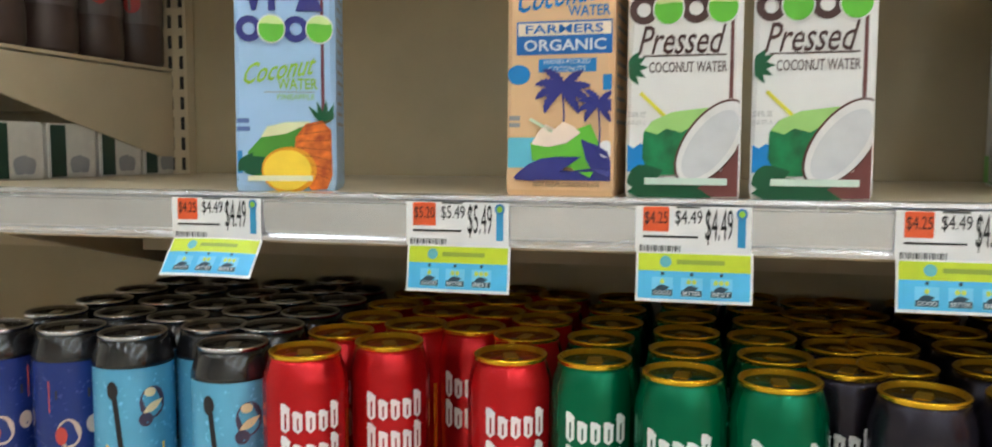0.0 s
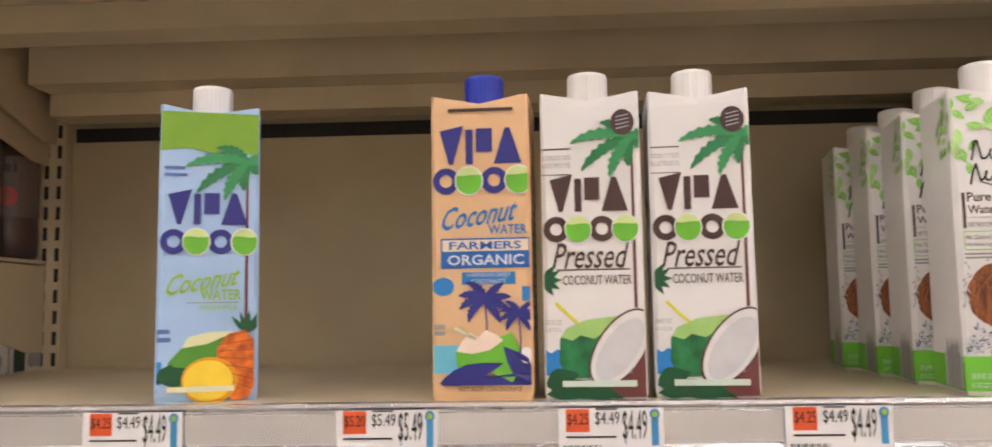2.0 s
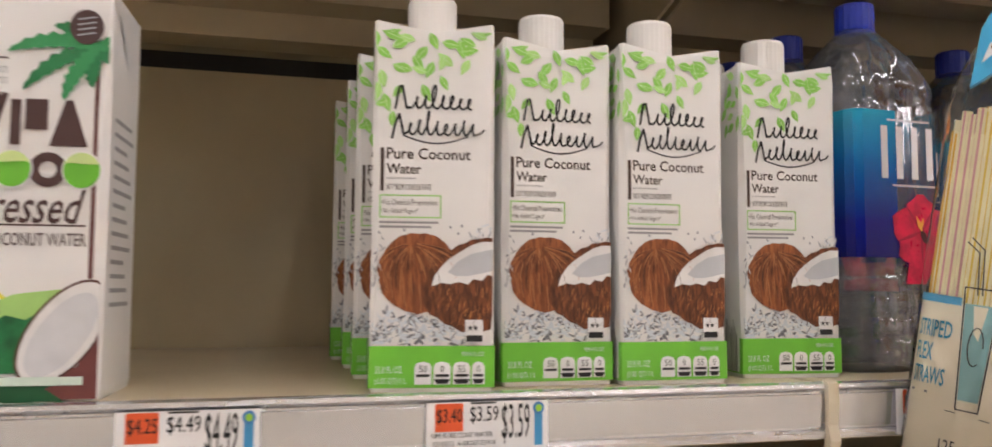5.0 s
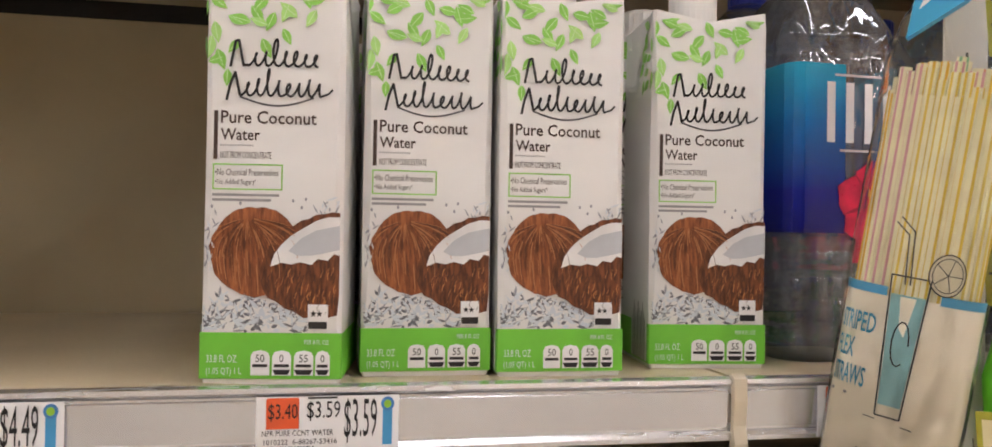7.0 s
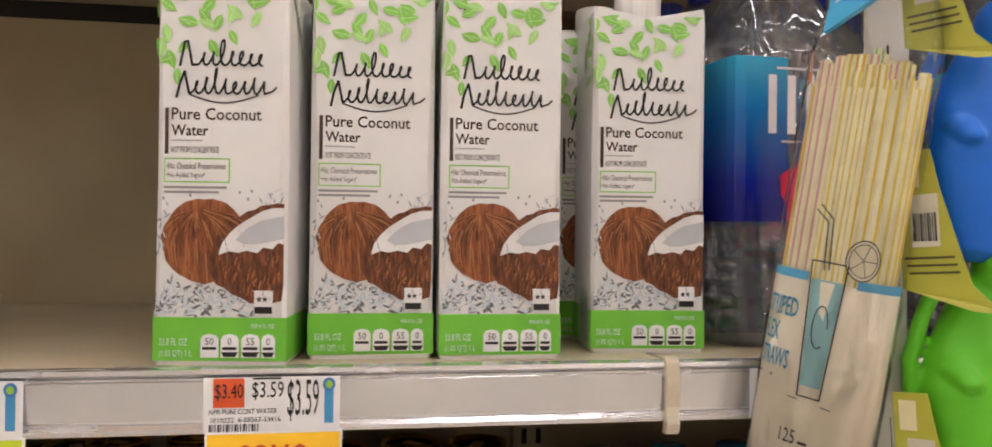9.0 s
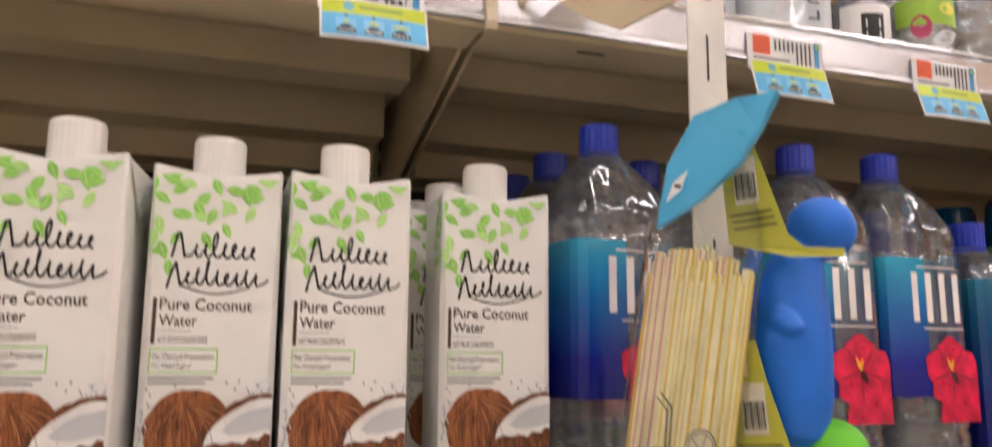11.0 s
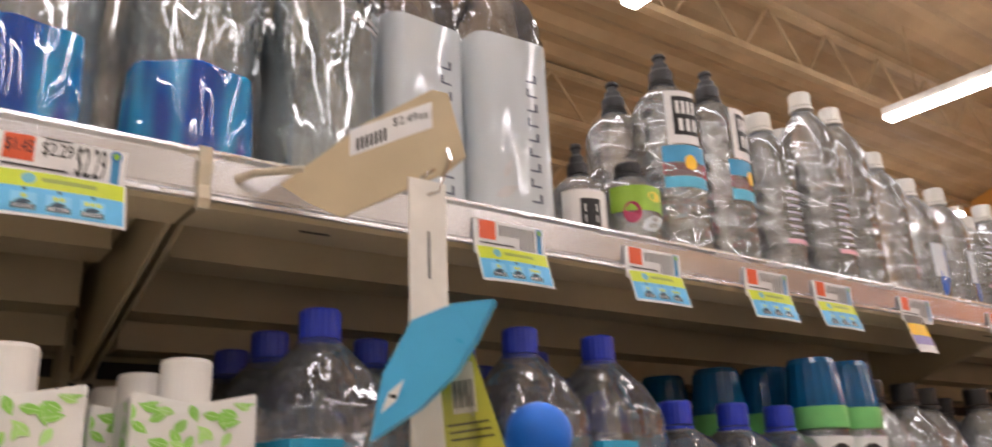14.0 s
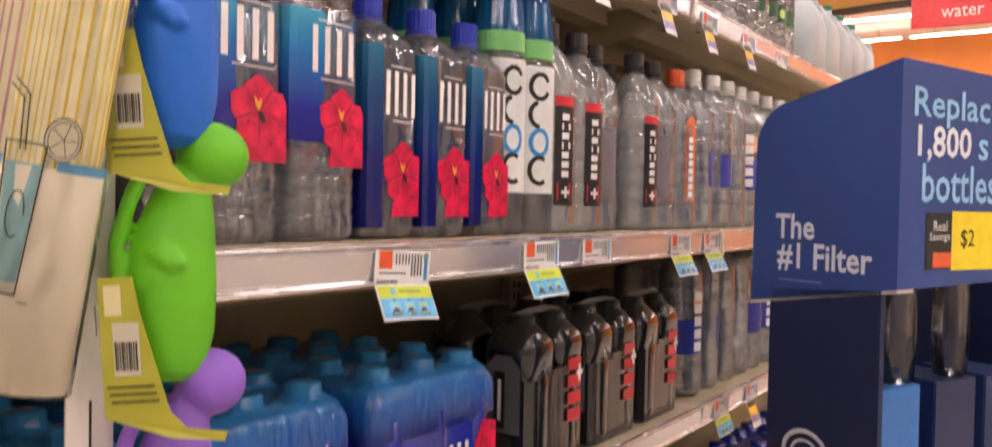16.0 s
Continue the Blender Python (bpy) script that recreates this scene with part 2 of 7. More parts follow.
def lathe(profile, n=28, x=0.0, y=0.0, bm=None, ribs=0.0):
    """Turn (radius, height) pairs about the upright axis; ribs: depth of flutes on every other side."""
    bm = bm or bmesh.new()
    loops = []
    for r, z in profile:
        loops.append([(x + (r - (ribs if i % 2 else 0)) * math.cos(2 * math.pi * i / n), y + (r - (ribs if i % 2 else 0)) * math.sin(2 * math.pi * i / n), z) for i in range(n)])
    return rings(bm, loops)


def squircle(profile, n=32, power=5.0):
    """Like lathe, with a rounded square section: (half width, height, power)."""
    loops = []
    for row in profile:
        a, z = row[0], row[1]
        k = row[2] if len(row) > 2 else power
        lp = []
        for i in range(n):
            t = 2 * math.pi * (i + 0.5) / n
            c, s = math.cos(t), math.sin(t)
            q = (abs(c) ** k + abs(s) ** k) ** (-1 / k)
            lp.append((a * q * c, a * q * s, z))
        loops.append(lp)
    return rings(bmesh.new(), loops)


def tube(points, r, n=8, bm=None):
    """A round rod along points."""
    bm = bm or bmesh.new()
    loops = []
    for i, p in enumerate(points):
        p = Vector(p)
        d = (Vector(points[min(i + 1, len(points) - 1)]) - Vector(points[max(i - 1, 0)])).normalized()
        u = d.orthogonal().normalized() if abs(d.z) > 0.9 else d.cross(Vector((0, 0, 1))).normalized()
        v = d.cross(u)
        loops.append([p + r * (u * math.cos(2 * math.pi * k / n) + v * math.sin(2 * math.pi * k / n)) for k in range(n)])
    return rings(bm, loops)


# flat shapes, as lists of (u, v) outlines
def rect(u0, v0, u1, v1):
    return [[(u0, v0), (u1, v0), (u1, v1), (u0, v1)]]


def oval(cu, cv, ru, rv, n=24, turn=0.0):
    c, s = math.cos(turn), math.sin(turn)
    out = []
    for i in range(n):
        a = 2 * math.pi * i / n
        p, q = ru * math.cos(a), rv * math.sin(a)
        out.append((cu + p * c - q * s, cv + p * s + q * c))
    return [out]


def leaf(cu, cv, length, width, ang):
    c, s = math.cos(ang), math.sin(ang)
    prof = [(0, 0), (0.10, 0.2), (0.26, 0.42), (0.46, 0.5), (0.66, 0.38), (0.85, 0.17), (1, 0), (0.85, -0.17), (0.66, -0.38), (0.46, -0.5), (0.26, -0.42), (0.10, -0.2)]
    return [[(cu + length * a * c - width * b * s, cv + length * a * s + width * b * c) for a, b in prof]]


def stroke(pts, w):
    """A pen line of width w along pts."""
    out = []
    for (a, b), (c, d) in zip(pts, pts[1:]):
        n = math.hypot(c - a, d - b) or 1
        p, q = -(d - b) / n * w / 2, (c - a) / n * w / 2
        e, f = (c - a) / n * w * 0.25, (d - b) / n * w * 0.25
        out.append([(a - e + p, b - f + q), (a - e - p, b - f - q), (c + e - p, d + f - q), (c + e + p, d + f + q)])
    return out


def arc(cu, cv, ru, rv, a0, a1, w, n=12):
    return stroke([(cu + ru * math.cos(radians(a0 + (a1 - a0) * i / n)), cv + rv * math.sin(radians(a0 + (a1 - a0) * i / n))) for i in range(n + 1)], w)


def frond(cu, cv, length, ang, droop, w):
    """A palm frond: one bent blade with a saw-toothed edge, cut into narrow slices."""
    out, rib, up, low = [], [], [], []
    n = 14
    for i in range(n + 1):
        t = i / n
        a = ang + droop * t
        p = (cu + length * t * math.cos(ang + droop * t * 0.5), cv + length * t * math.sin(ang + droop * t * 0.5))
        wide = w * math.sin(math.pi * min(1, t * 0.9 + 0.1)) ** 0.7
        k = wide * (1.0 if i % 2 else 0.68)
        rib.append(p)
        up.append((p[0] - math.sin(a) * k * 0.55, p[1] + math.cos(a) * k * 0.55))
        low.append((p[0] + math.sin(a) * k, p[1] - math.cos(a) * k))
    for i in range(n):
        out.append([rib[i], rib[i + 1], up[i + 1], up[i]])
        out.append([low[i], low[i + 1], rib[i + 1], rib[i]])
    return out


GLYPHS = {}


def glyph_mesh(text, bold=0.0):
    if (text, bold) not in GLYPHS:
        cu = bpy.data.curves.new("lettering", "FONT")
        cu.body = text
        cu.resolution_u = 2
        cu.offset = bold
        ob = bpy.data.objects.new("lettering", cu)
        scene.collection.objects.link(ob)
        bpy.context.view_layer.update()
        me = bpy.data.meshes.new_from_object(ob)
        vs = [tuple(v.co)[:2] for v in me.vertices]
        fs = [tuple(p.vertices) for p in me.polygons]
        bpy.data.objects.remove(ob)
        bpy.data.curves.remove(cu)
        bpy.data.meshes.remove(me)
        GLYPHS[(text, bold)] = (vs, fs)
    return GLYPHS[(text, bold)]


def letters(text, u0, v0, u1, v1, slant=0.0, bold=0.0, rise=0.0):
    """Lettering that fills the given rectangle: (vertices, faces)."""
    vs, fs = glyph_mesh(text, bold)
    xs, ys = [v[0] for v in vs], [v[1] for v in vs]
    sx, sy = (u1 - u0) / (max(xs) - min(xs)), (v1 - v0) / (max(ys) - min(ys))
    return ("glyph", [(u0 + (x - min(xs)) * sx + slant * (y - min(ys)) * sy, v0 + (y - min(ys)) * sy + rise * (x - min(xs)) * sx) for x, y in vs], fs)


def flat(y, half=9.0, top=9.0):
    """Lays (u, v) on an upright plane at that depth, facing -y; print stops at the panel's edges."""
    return lambda u, v: (max(-half, min(half, u)), y, min(v, top))


def round_wrap(radius, turn=0.0):
    """Lays (u, v) round an upright cylinder; u = 0 faces -y."""
    return lambda u, v: (radius * math.sin(u / radius + turn), -radius * math.cos(u / radius + turn), v)


SPECKLES = {"leaf_print", "leaf_vein", "splash", "splash_shade", "husk_grain", "barcode", "dotted_line", "drop_print", "flank_text", "small_print", "dark_mark", "upright_mark", "dark_ring_print", "swoosh", "white_mark", "pineapple_lines", "rule", "script_mark", "palm_fronds", "blue_ring"}


def lifted(to, off):
    """The same laying-on, raised by a hair, so that overlapping print never shares a plane."""
    def place(u, v):
        c = Vector(to(u, v))
        n = (Vector(to(u * 0.999 + 1e-4, v)) - Vector(to(u * 0.999, v))).cross(Vector(to(u * 0.999, v * 0.98 + 1e-4)) - Vector(to(u * 0.999, v * 0.98))).normalized()
        return tuple(c + n * off)
    return place if off else to


def decal(name, shapes, material, parent, to, label="", cut=0.0):
    """Print: flat shapes laid on a surface, as one mesh. cut: the widest step in u, so that print bends with the surface."""
    vs, fs = [], []
    lay = to
    for level, sh in enumerate(shapes):
        to = lifted(lay, 4e-6 * level)
        if sh[0] == "glyph":
            base = len(vs)
            vs += [to(u, v) for u, v in sh[1]]
            fs += [tuple(base + i for i in f) for f in sh[2]]
        elif cut and len(sh) == 4 and abs(sh[0][0] - sh[1][0]) > cut:
            (a, b), (c, _), (_, d) = sh[0], sh[1], sh[2]
            n = int(abs(c - a) / cut) + 1
            base = len(vs)
            for i in range(n + 1):
                u = a + (c - a) * i / n
                vs += [to(u, b), to(u, d)]
            fs += [(base + 2 * i, base + 2 * i + 2, base + 2 * i + 3, base + 2 * i + 1) for i in range(n)]
        else:
            base = len(vs)
            vs += [to(u, v) for u, v in sh]
            fs.append(tuple(range(base, base + len(sh))))
    me = bpy.data.meshes.new(name)
    me.from_pydata(vs, [], fs)
    me.materials.append(material)
    ob = new(name, me)
    ob.parent = parent
    return tagged(ob, label, kind="stuff" if name in SPECKLES else "")


def scribble(u0, v0, u1, v1, loops, w, seed):
    """A smooth hand-drawn mark in place of a script logo."""
    r = random.Random(seed)
    tall = [r.uniform(0.42, 0.6) for _ in range(loops + 1)]
    tall[loops // 3] = 0.95
    lean = [r.uniform(0.12, 0.42) for _ in range(loops + 1)]
    pts = []
    n = loops * 14
    for i in range(n + 1):
        t = i / n
        k = min(loops - 1, int(loops * t))
        ph = 2 * math.pi * (loops * t - k)
        rise = 0.5 * (1 - math.cos(ph))
        pts.append((u0 + (u1 - u0) * t + (u1 - u0) / loops * lean[k] * math.sin(ph) + 0.12 * (v1 - v0) * rise, v0 + (v1 - v0) * (0.04 + tall[k] * rise)))
    return stroke(pts, w)


# ---- the store ----
CEIL, LAMPZ = 5.2, 4.4
DECK = mat("painted_deck", (0.44, 0.32, 0.19), 0.6, 0, 0.14, 1.5)
STEEL = mat("painted_joist", (0.48, 0.36, 0.22), 0.5, 0, 0.12, 3)
DUCTDARK = mat("dark_duct", (0.045, 0.04, 0.036), 0.6, 0, 0.2, 2)
WALLCREAM = mat("cream_wall", (0.82, 0.76, 0.64), 0.6, 0, 0.06, 1.2, 0.05, 60)
WALLORANGE = mat("orange_wall", (0.70, 0.35, 0.075), 0.6, 0, 0.08, 0.8, 0.05, 60)
TILE = mat("floor_vinyl", (0.55, 0.50, 0.42), 0.25, 0, 0.12, 2, 0.02, 80)
LAMP = mat("lamp_diffuser", (1.0, 0.965, 0.965), 0.4, emit=LAMP_POWER)
LAMPBODY = mat("lamp_body", (0.8, 0.78, 0.74), 0.4)

X0, X1, Y0, Y1 = -9.0, 14.5, -9.0, 8.0
WALLRED = mat("deep_orange_wall", (0.78, 0.24, 0.035), 0.6, 0, 0.08, 0.8, 0.05, 60)
tagged(part("floor", boxed(X0, Y0, -0.1, X1, Y1, 0.0), TILE, None), "pale polished vinyl store floor", "floor", kind="structure")
bm = bmesh.new()
ys = np.arange(Y0, Y1 + 0.001, 0.1)
top = []
for i, y in enumerate(ys):
    z = CEIL - (0.05 if (i // 2) % 2 else 0.0)
    top.append((bm.verts.new((X0, y, z)), bm.verts.new((X1, y, z))))
for a, b in zip(top, top[1:]):
    bm.faces.new((a[0], b[0], b[1], a[1]))
tagged(part("ceiling", bm, DECK, None), "tan painted corrugated metal roof deck", "ceiling", kind="structure")
for nm, c, m, lab in (("wall_north", (X0, Y1, 0, X1, Y1 + 0.2, CEIL + 0.2), WALLCREAM, "plain cream painted back wall of the store"),
                      ("wall_south", (X0, Y0 - 0.2, 0, X1, Y0, CEIL + 0.2), WALLCREAM, "plain cream painted store wall"),
                      ("wall_west", (X0 - 0.2, Y0, 0, X0, Y1, CEIL + 0.2), WALLCREAM, "plain cream painted store wall"),
                      ("wall_east", (X1, Y0, 0, X1 + 0.2, Y1, CEIL + 0.2), WALLRED, "bright orange painted end wall of the store")):
    tagged(part(nm, boxed(*c), m, None), lab, "wall", kind="structure")


def joist(y):
    ob = thing("roof_joist", pose(0, y, 0), "tan painted open-web steel roof joist", "joist", "roof joists", "structure")
    part("top_chord", boxed(X0, -0.04, CEIL - 0.12, X1, 0.04, CEIL - 0.06), STEEL, ob)
    part("bottom_chord", boxed(X0, -0.035, CEIL - 0.62, X1, 0.035, CEIL - 0.56), STEEL, ob)
    bm = bmesh.new()
    x, up = X0, True
    while x < X1 - 0.4:
        tube([(x, 0, CEIL - (0.6 if up else 0.1)), (x + 0.4, 0, CEIL - (0.1 if up else 0.6))], 0.014, 5, bm)
        x, up = x + 0.4, not up
    part("web", bm, STEEL, ob)
    return ob


j0 = joist(-6.9)
for k in range(1, 9):
    copy_thing(j0, pose(0, -6.9 + 1.75 * k, 0))
for x in (-1.0, 5.2, 11.4):
    c = thing("store_column", pose(x, 7.3, 0), "tan painted steel store column", "column", "store columns", "structure")
    part("shaft", boxed(-0.17, -0.17, 0, 0.17, 0.17, CEIL - 0.05, bevel=0.02), STEEL, c)


def strip_lamp():
    ob = thing("strip_light", pose(0, 0, 0), "lit white fluorescent strip light under the roof", "ceiling light", "strip lights")
    part("housing", prism([(-1.2, 0.0), (1.2, 0.0), (1.2, 0.07), (-1.2, 0.07)], -0.05, 0.05), LAMPBODY, ob)
    part("diffuser", boxed(-0.065, -1.19, -0.05, 0.065, 1.19, -0.002, bevel=0.015), LAMP, ob, "glowing white diffuser")
    for y in (-0.9, 0.9):
        part("hanger", tube([(0, y, 0.07), (0, y, CEIL - LAMPZ - 0.06)], 0.006, 6), STEEL, ob)
    return ob


lamp0 = strip_lamp()
first = True
for x, end in ((-4.9, 5.95), (-1.82, 5.95), (0.976, 4.69), (3.95, 3.4), (7.12, 3.5)):
    for k in range(5):
        y = end - 1.2 - 2.45 * k
        if first:
            lamp0.matrix_world = pose(x, y, LAMPZ)
            first = False
        else:
            copy_thing(lamp0, pose(x, y, LAMPZ))

copy_thing(lamp0, pose(10.45, 4.93, LAMPZ) @ Matrix.Diagonal((1, 0.36, 1, 1)))
for y in (4.35, 1.85, -0.65, -3.15):
    copy_thing(lamp0, pose(11.95, y - 0.15, 3.72) @ Matrix.Diagonal((1, 1, 0.2, 1)))
    copy_thing(lamp0, pose(13.4, y - 0.9, 3.72) @ Matrix.Diagonal((1, 1, 0.2, 1)))

# bent soffit wall, the lower ceiling behind it and its dark edge trim
BEND = [(10.42, Y0), (10.45, 1.2), (10.50, 1.9), (10.66, 2.8), (11.15, 3.4), (12.0, 4.5), (12.75, 5.5), (12.85, Y1)]


def along(z0, z1, thick, shift=0.0):
    """An upright wall that follows the bend."""
    bm = bmesh.new()
    vs = [[bm.verts.new((x + shift + k, y, z)) for k, z in ((0, z0), (thick, z0), (thick, z1), (0, z1))] for x, y in BEND]
    for a, b in zip(vs, vs[1:]):
        for i in range(4):
            bm.faces.new((a[i], a[(i + 1) % 4], b[(i + 1) % 4], b[i]))
    bm.faces.new(vs[0][::-1])
    bm.faces.new(vs[-1])
    bmesh.ops.recalc_face_normals(bm, faces=bm.faces)
    return bm


tagged(part("soffit", along(3.58, CEIL - 0.06, 0.14), WALLORANGE, None), "orange painted hanging soffit wall bending under the roof", "soffit", kind="structure")
tagged(part("trim", along(3.54, 3.58, 0.20, -0.03), DUCTDARK, None), "dark metal trim along the soffit's lower edge", "trim", kind="structure")
bm = bmesh.new()
rim = [(x + 0.145, y) for x, y in BEND] + [(X1, Y1), (X1, Y0)]
low = [bm.verts.new((x, y, 3.9)) for x, y in rim]
high = [bm.verts.new((x, y, 3.98)) for x, y in rim]
bm.faces.new(low[::-1])
bm.faces.new(high)
for i in range(len(rim)):
    k = (i + 1) % len(rim)
    bm.faces.new((low[i], low[k], high[k], high[i]))
bmesh.ops.recalc_face_normals(bm, faces=bm.faces)
tagged(part("lower_ceiling", bm, WALLCREAM, None), "plain cream lowered ceiling behind the soffit", "ceiling", kind="structure")

# hanging aisle sign
sg = thing("aisle_sign", pose(6.0, 0.7, 0), "red hanging aisle sign with white word water", "sign")
part("board", boxed(-0.01, -0.75, 2.39, 0.01, 0.27, 2.62, bevel=0.003), mat("red_sign", lin(226, 62, 62), 0.4), sg)
decal("word", [letters("water", -0.03, 2.44, 0.19, 2.50)], ink(250, 236, 226), sg, lambda u, v: (-0.0125, 0.08 - u, v))
part("wire", tube([(0, -0.6, 2.62), (0, -0.6, CEIL - 0.6)], 0.004, 5), STEEL, sg)
part("wire", tube([(0, 0.2, 2.62), (0, 0.2, CEIL - 0.6)], 0.004, 5), STEEL, sg)

# ---- gondola shelving ----
MID, TOP, LOW, BASE = 1.270, 1.656, 0.977, 0.62
YM, YT, YL, YB = 0.575, 0.633, 0.600, 0.575
BACK = 1.0
JOINTS = (-1.87, -0.655, 0.545, 1.765, 2.985, 4.205)

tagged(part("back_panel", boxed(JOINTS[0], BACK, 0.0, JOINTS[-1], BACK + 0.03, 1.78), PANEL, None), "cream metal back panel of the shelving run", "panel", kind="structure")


for a, b in zip(JOINTS[1:], JOINTS[2:]):
    tagged(part("panel_gap", boxed(a + 0.02, BACK - 0.003, 1.552, b - 0.02, BACK - 0.0005, 1.569), DARKGAP, None), "dark gap along the top of the back panel", "gap", kind="structure")


def upright(x):
    ob = thing("upright", pose(x, BACK, 0), "cream slotted steel shelving upright", "upright", "shelving uprights")
    part("post", boxed(-0.016, -0.022, 0, 0.016, -0.001, 1.80, bevel=0.002), CREAM, ob)
    bm = bmesh.new()
    for k in range(70):
        for s in (-0.005, 0.0105):
            z = 0.03 + 0.0254 * k
            f = [bm.verts.new(p) for p in ((s - 0.0028, -0.0226, z), (s + 0.0028, -0.0226, z), (s + 0.0028, -0.0226, z + 0.016), (s - 0.0028, -0.0226, z + 0.016))]
            bm.faces.new(f)
    part("slotted_strip", bm, DARKGAP, ob, "dark punched slots")
    return ob


for x in JOINTS:
    upright(x)


def slotted_deck(w, d):
    """The sheet of a top shelf, punched through with a row of slots behind its front channel."""
    bm = prism([(0.008, -0.001), (0.008, 0.0), (0.062, 0.0), (0.062, -0.004), (0.011, -0.004)], 0, w)
    back = prism([(0.072, 0.0), (d, 0.0), (d, -0.02), (d - 0.003, -0.02), (d - 0.003, -0.004), (0.072, -0.004)], 0, w)
    me = bpy.data.meshes.new("rear_sheet")
    back.to_mesh(me)
    back.free()
    bm.from_mesh(me)
    bpy.data.meshes.remove(me)
    n = int(w / 0.0254)
    for k in range(n + 1):
        x1 = 0.012 + 0.0254 * k if k < n else w
        box(bm, max(0.0, 0.0254 * (k - 1) + 0.024), 0.0619, -0.004, x1, 0.0721, 0.0)
    return bm


def shelf(x0, x1, z, yf):
    w = x1 - x0 - 0.004
    ob = thing("gondola_shelf", pose(x0 + 0.002, yf, z), "cream enamelled metal store shelf with silver price rail", "shelf", "gondola shelves")
    d = BACK - 0.003 - yf
    part("deck", slotted_deck(w, d) if z == TOP else prism([(0.008, -0.001), (0.008, 0.0), (d, 0.0), (d, -0.02), (d - 0.003, -0.02), (d - 0.003, -0.004), (0.011, -0.004)], 0, w), CREAM, ob)
    part("skirt", prism([(0.0105, -0.0045), (0.0085, -0.0045), (0.0065, -0.014), (0.0065, -0.034), (0.010, -0.037), (0.055, -0.037), (0.058, -0.034), (0.058, -0.022), (0.056, -0.022), (0.056, -0.0345), (0.0115, -0.0345), (0.009, -0.032), (0.009, -0.014)], 0, w), CREAM, ob)
    for y, h in ((0.15, 0.034), (0.255, 0.058), (0.30, 0.085)):
        if y < d - 0.06:
            part("rib", prism([(y, -0.0045), (y, -h), (y + 0.045, -h), (y + 0.045, -0.0045)], 0.02, w - 0.02), CREAM, ob)
    part("price_rail", prism([(0.0075, 0.0012), (0.0, 0.0005), (-0.0005, -0.002), (0.0022, -0.0045), (0.0036, -0.029), (0.0005, -0.032), (0.0005, -0.0345), (0.0058, -0.0345), (0.0058, -0.010), (0.0075, -0.003)], 0, w), RAIL, ob)
    part("rail_cover", prism([(0.0016, -0.006), (0.0012, -0.0065), (0.0026, -0.0275), (0.0032, -0.0275)], 0.004, w - 0.004), RAILPLASTIC, ob, "glossy clear price channel cover")
    bm = bmesh.new()
    for k in range(int(w / 0.0254)):
        x = 0.012 + 0.0254 * k
        f = [bm.verts.new(p) for p in ((x, 0.016, 0.0004), (x + 0.010, 0.016, 0.0004), (x + 0.010, 0.0205, 0.0004), (x, 0.0205, 0.0004))]
        bm.faces.new(f)
    part("slotted_strip", bm, ink(206, 196, 172, 0.5), ob, "row of small front slots")
    for x, s in ((0.001, 1), (w - 0.001, -1)):
        part("bracket", prism([(0.05, -0.006), (d, -0.006), (d, -0.11), (d - 0.05, -0.11), (0.06, -0.036)], x, x + s * 0.003), CREAM, ob)
    for x in (0.09, w - 0.09):
        bm = bmesh.new()
        bm.faces.new([bm.verts.new(p) for p in ((x - 0.012, 0.026, -0.0374), (x - 0.012, 0.031, -0.0374), (x + 0.012, 0.031, -0.0374), (x + 0.012, 0.026, -0.0374))])
        part("slot", bm, DARKGAP, ob)
    return ob


for a, b in zip(JOINTS, JOINTS[1:]):
    shelf(a, b, MID, YM)
    shelf(a, b, LOW, YL)
    shelf(a, b, BASE, YB)
    shelf(a, b, 0.18, YB - 0.05)
    if a > -1:
        shelf(a, b, TOP, YT)
shelf(JOINTS[0], JOINTS[1], 1.402, 0.60)
shelf(JOINTS[0], JOINTS[1], 1.63, 0.60)


def clip(x, yf, z):
    ob = thing("rail_clip", pose(x, yf, z), "ivory plastic clip joining two price rails", "clip", "rail clips")
    part("band", prism([(-0.0025, 0.001), (-0.003, -0.012), (-0.0015, -0.026), (-0.004, -0.036), (-0.002, -0.042), (0.004, -0.042), (0.002, -0.034), (0.001, -0.012), (0.003, 0.0035)], -0.004, 0.004), TIE, ob)
    return ob


for j in JOINTS[2:5]:
    clip(j, YM, MID)
    clip(j, YT, TOP)

# ---- cartons ----


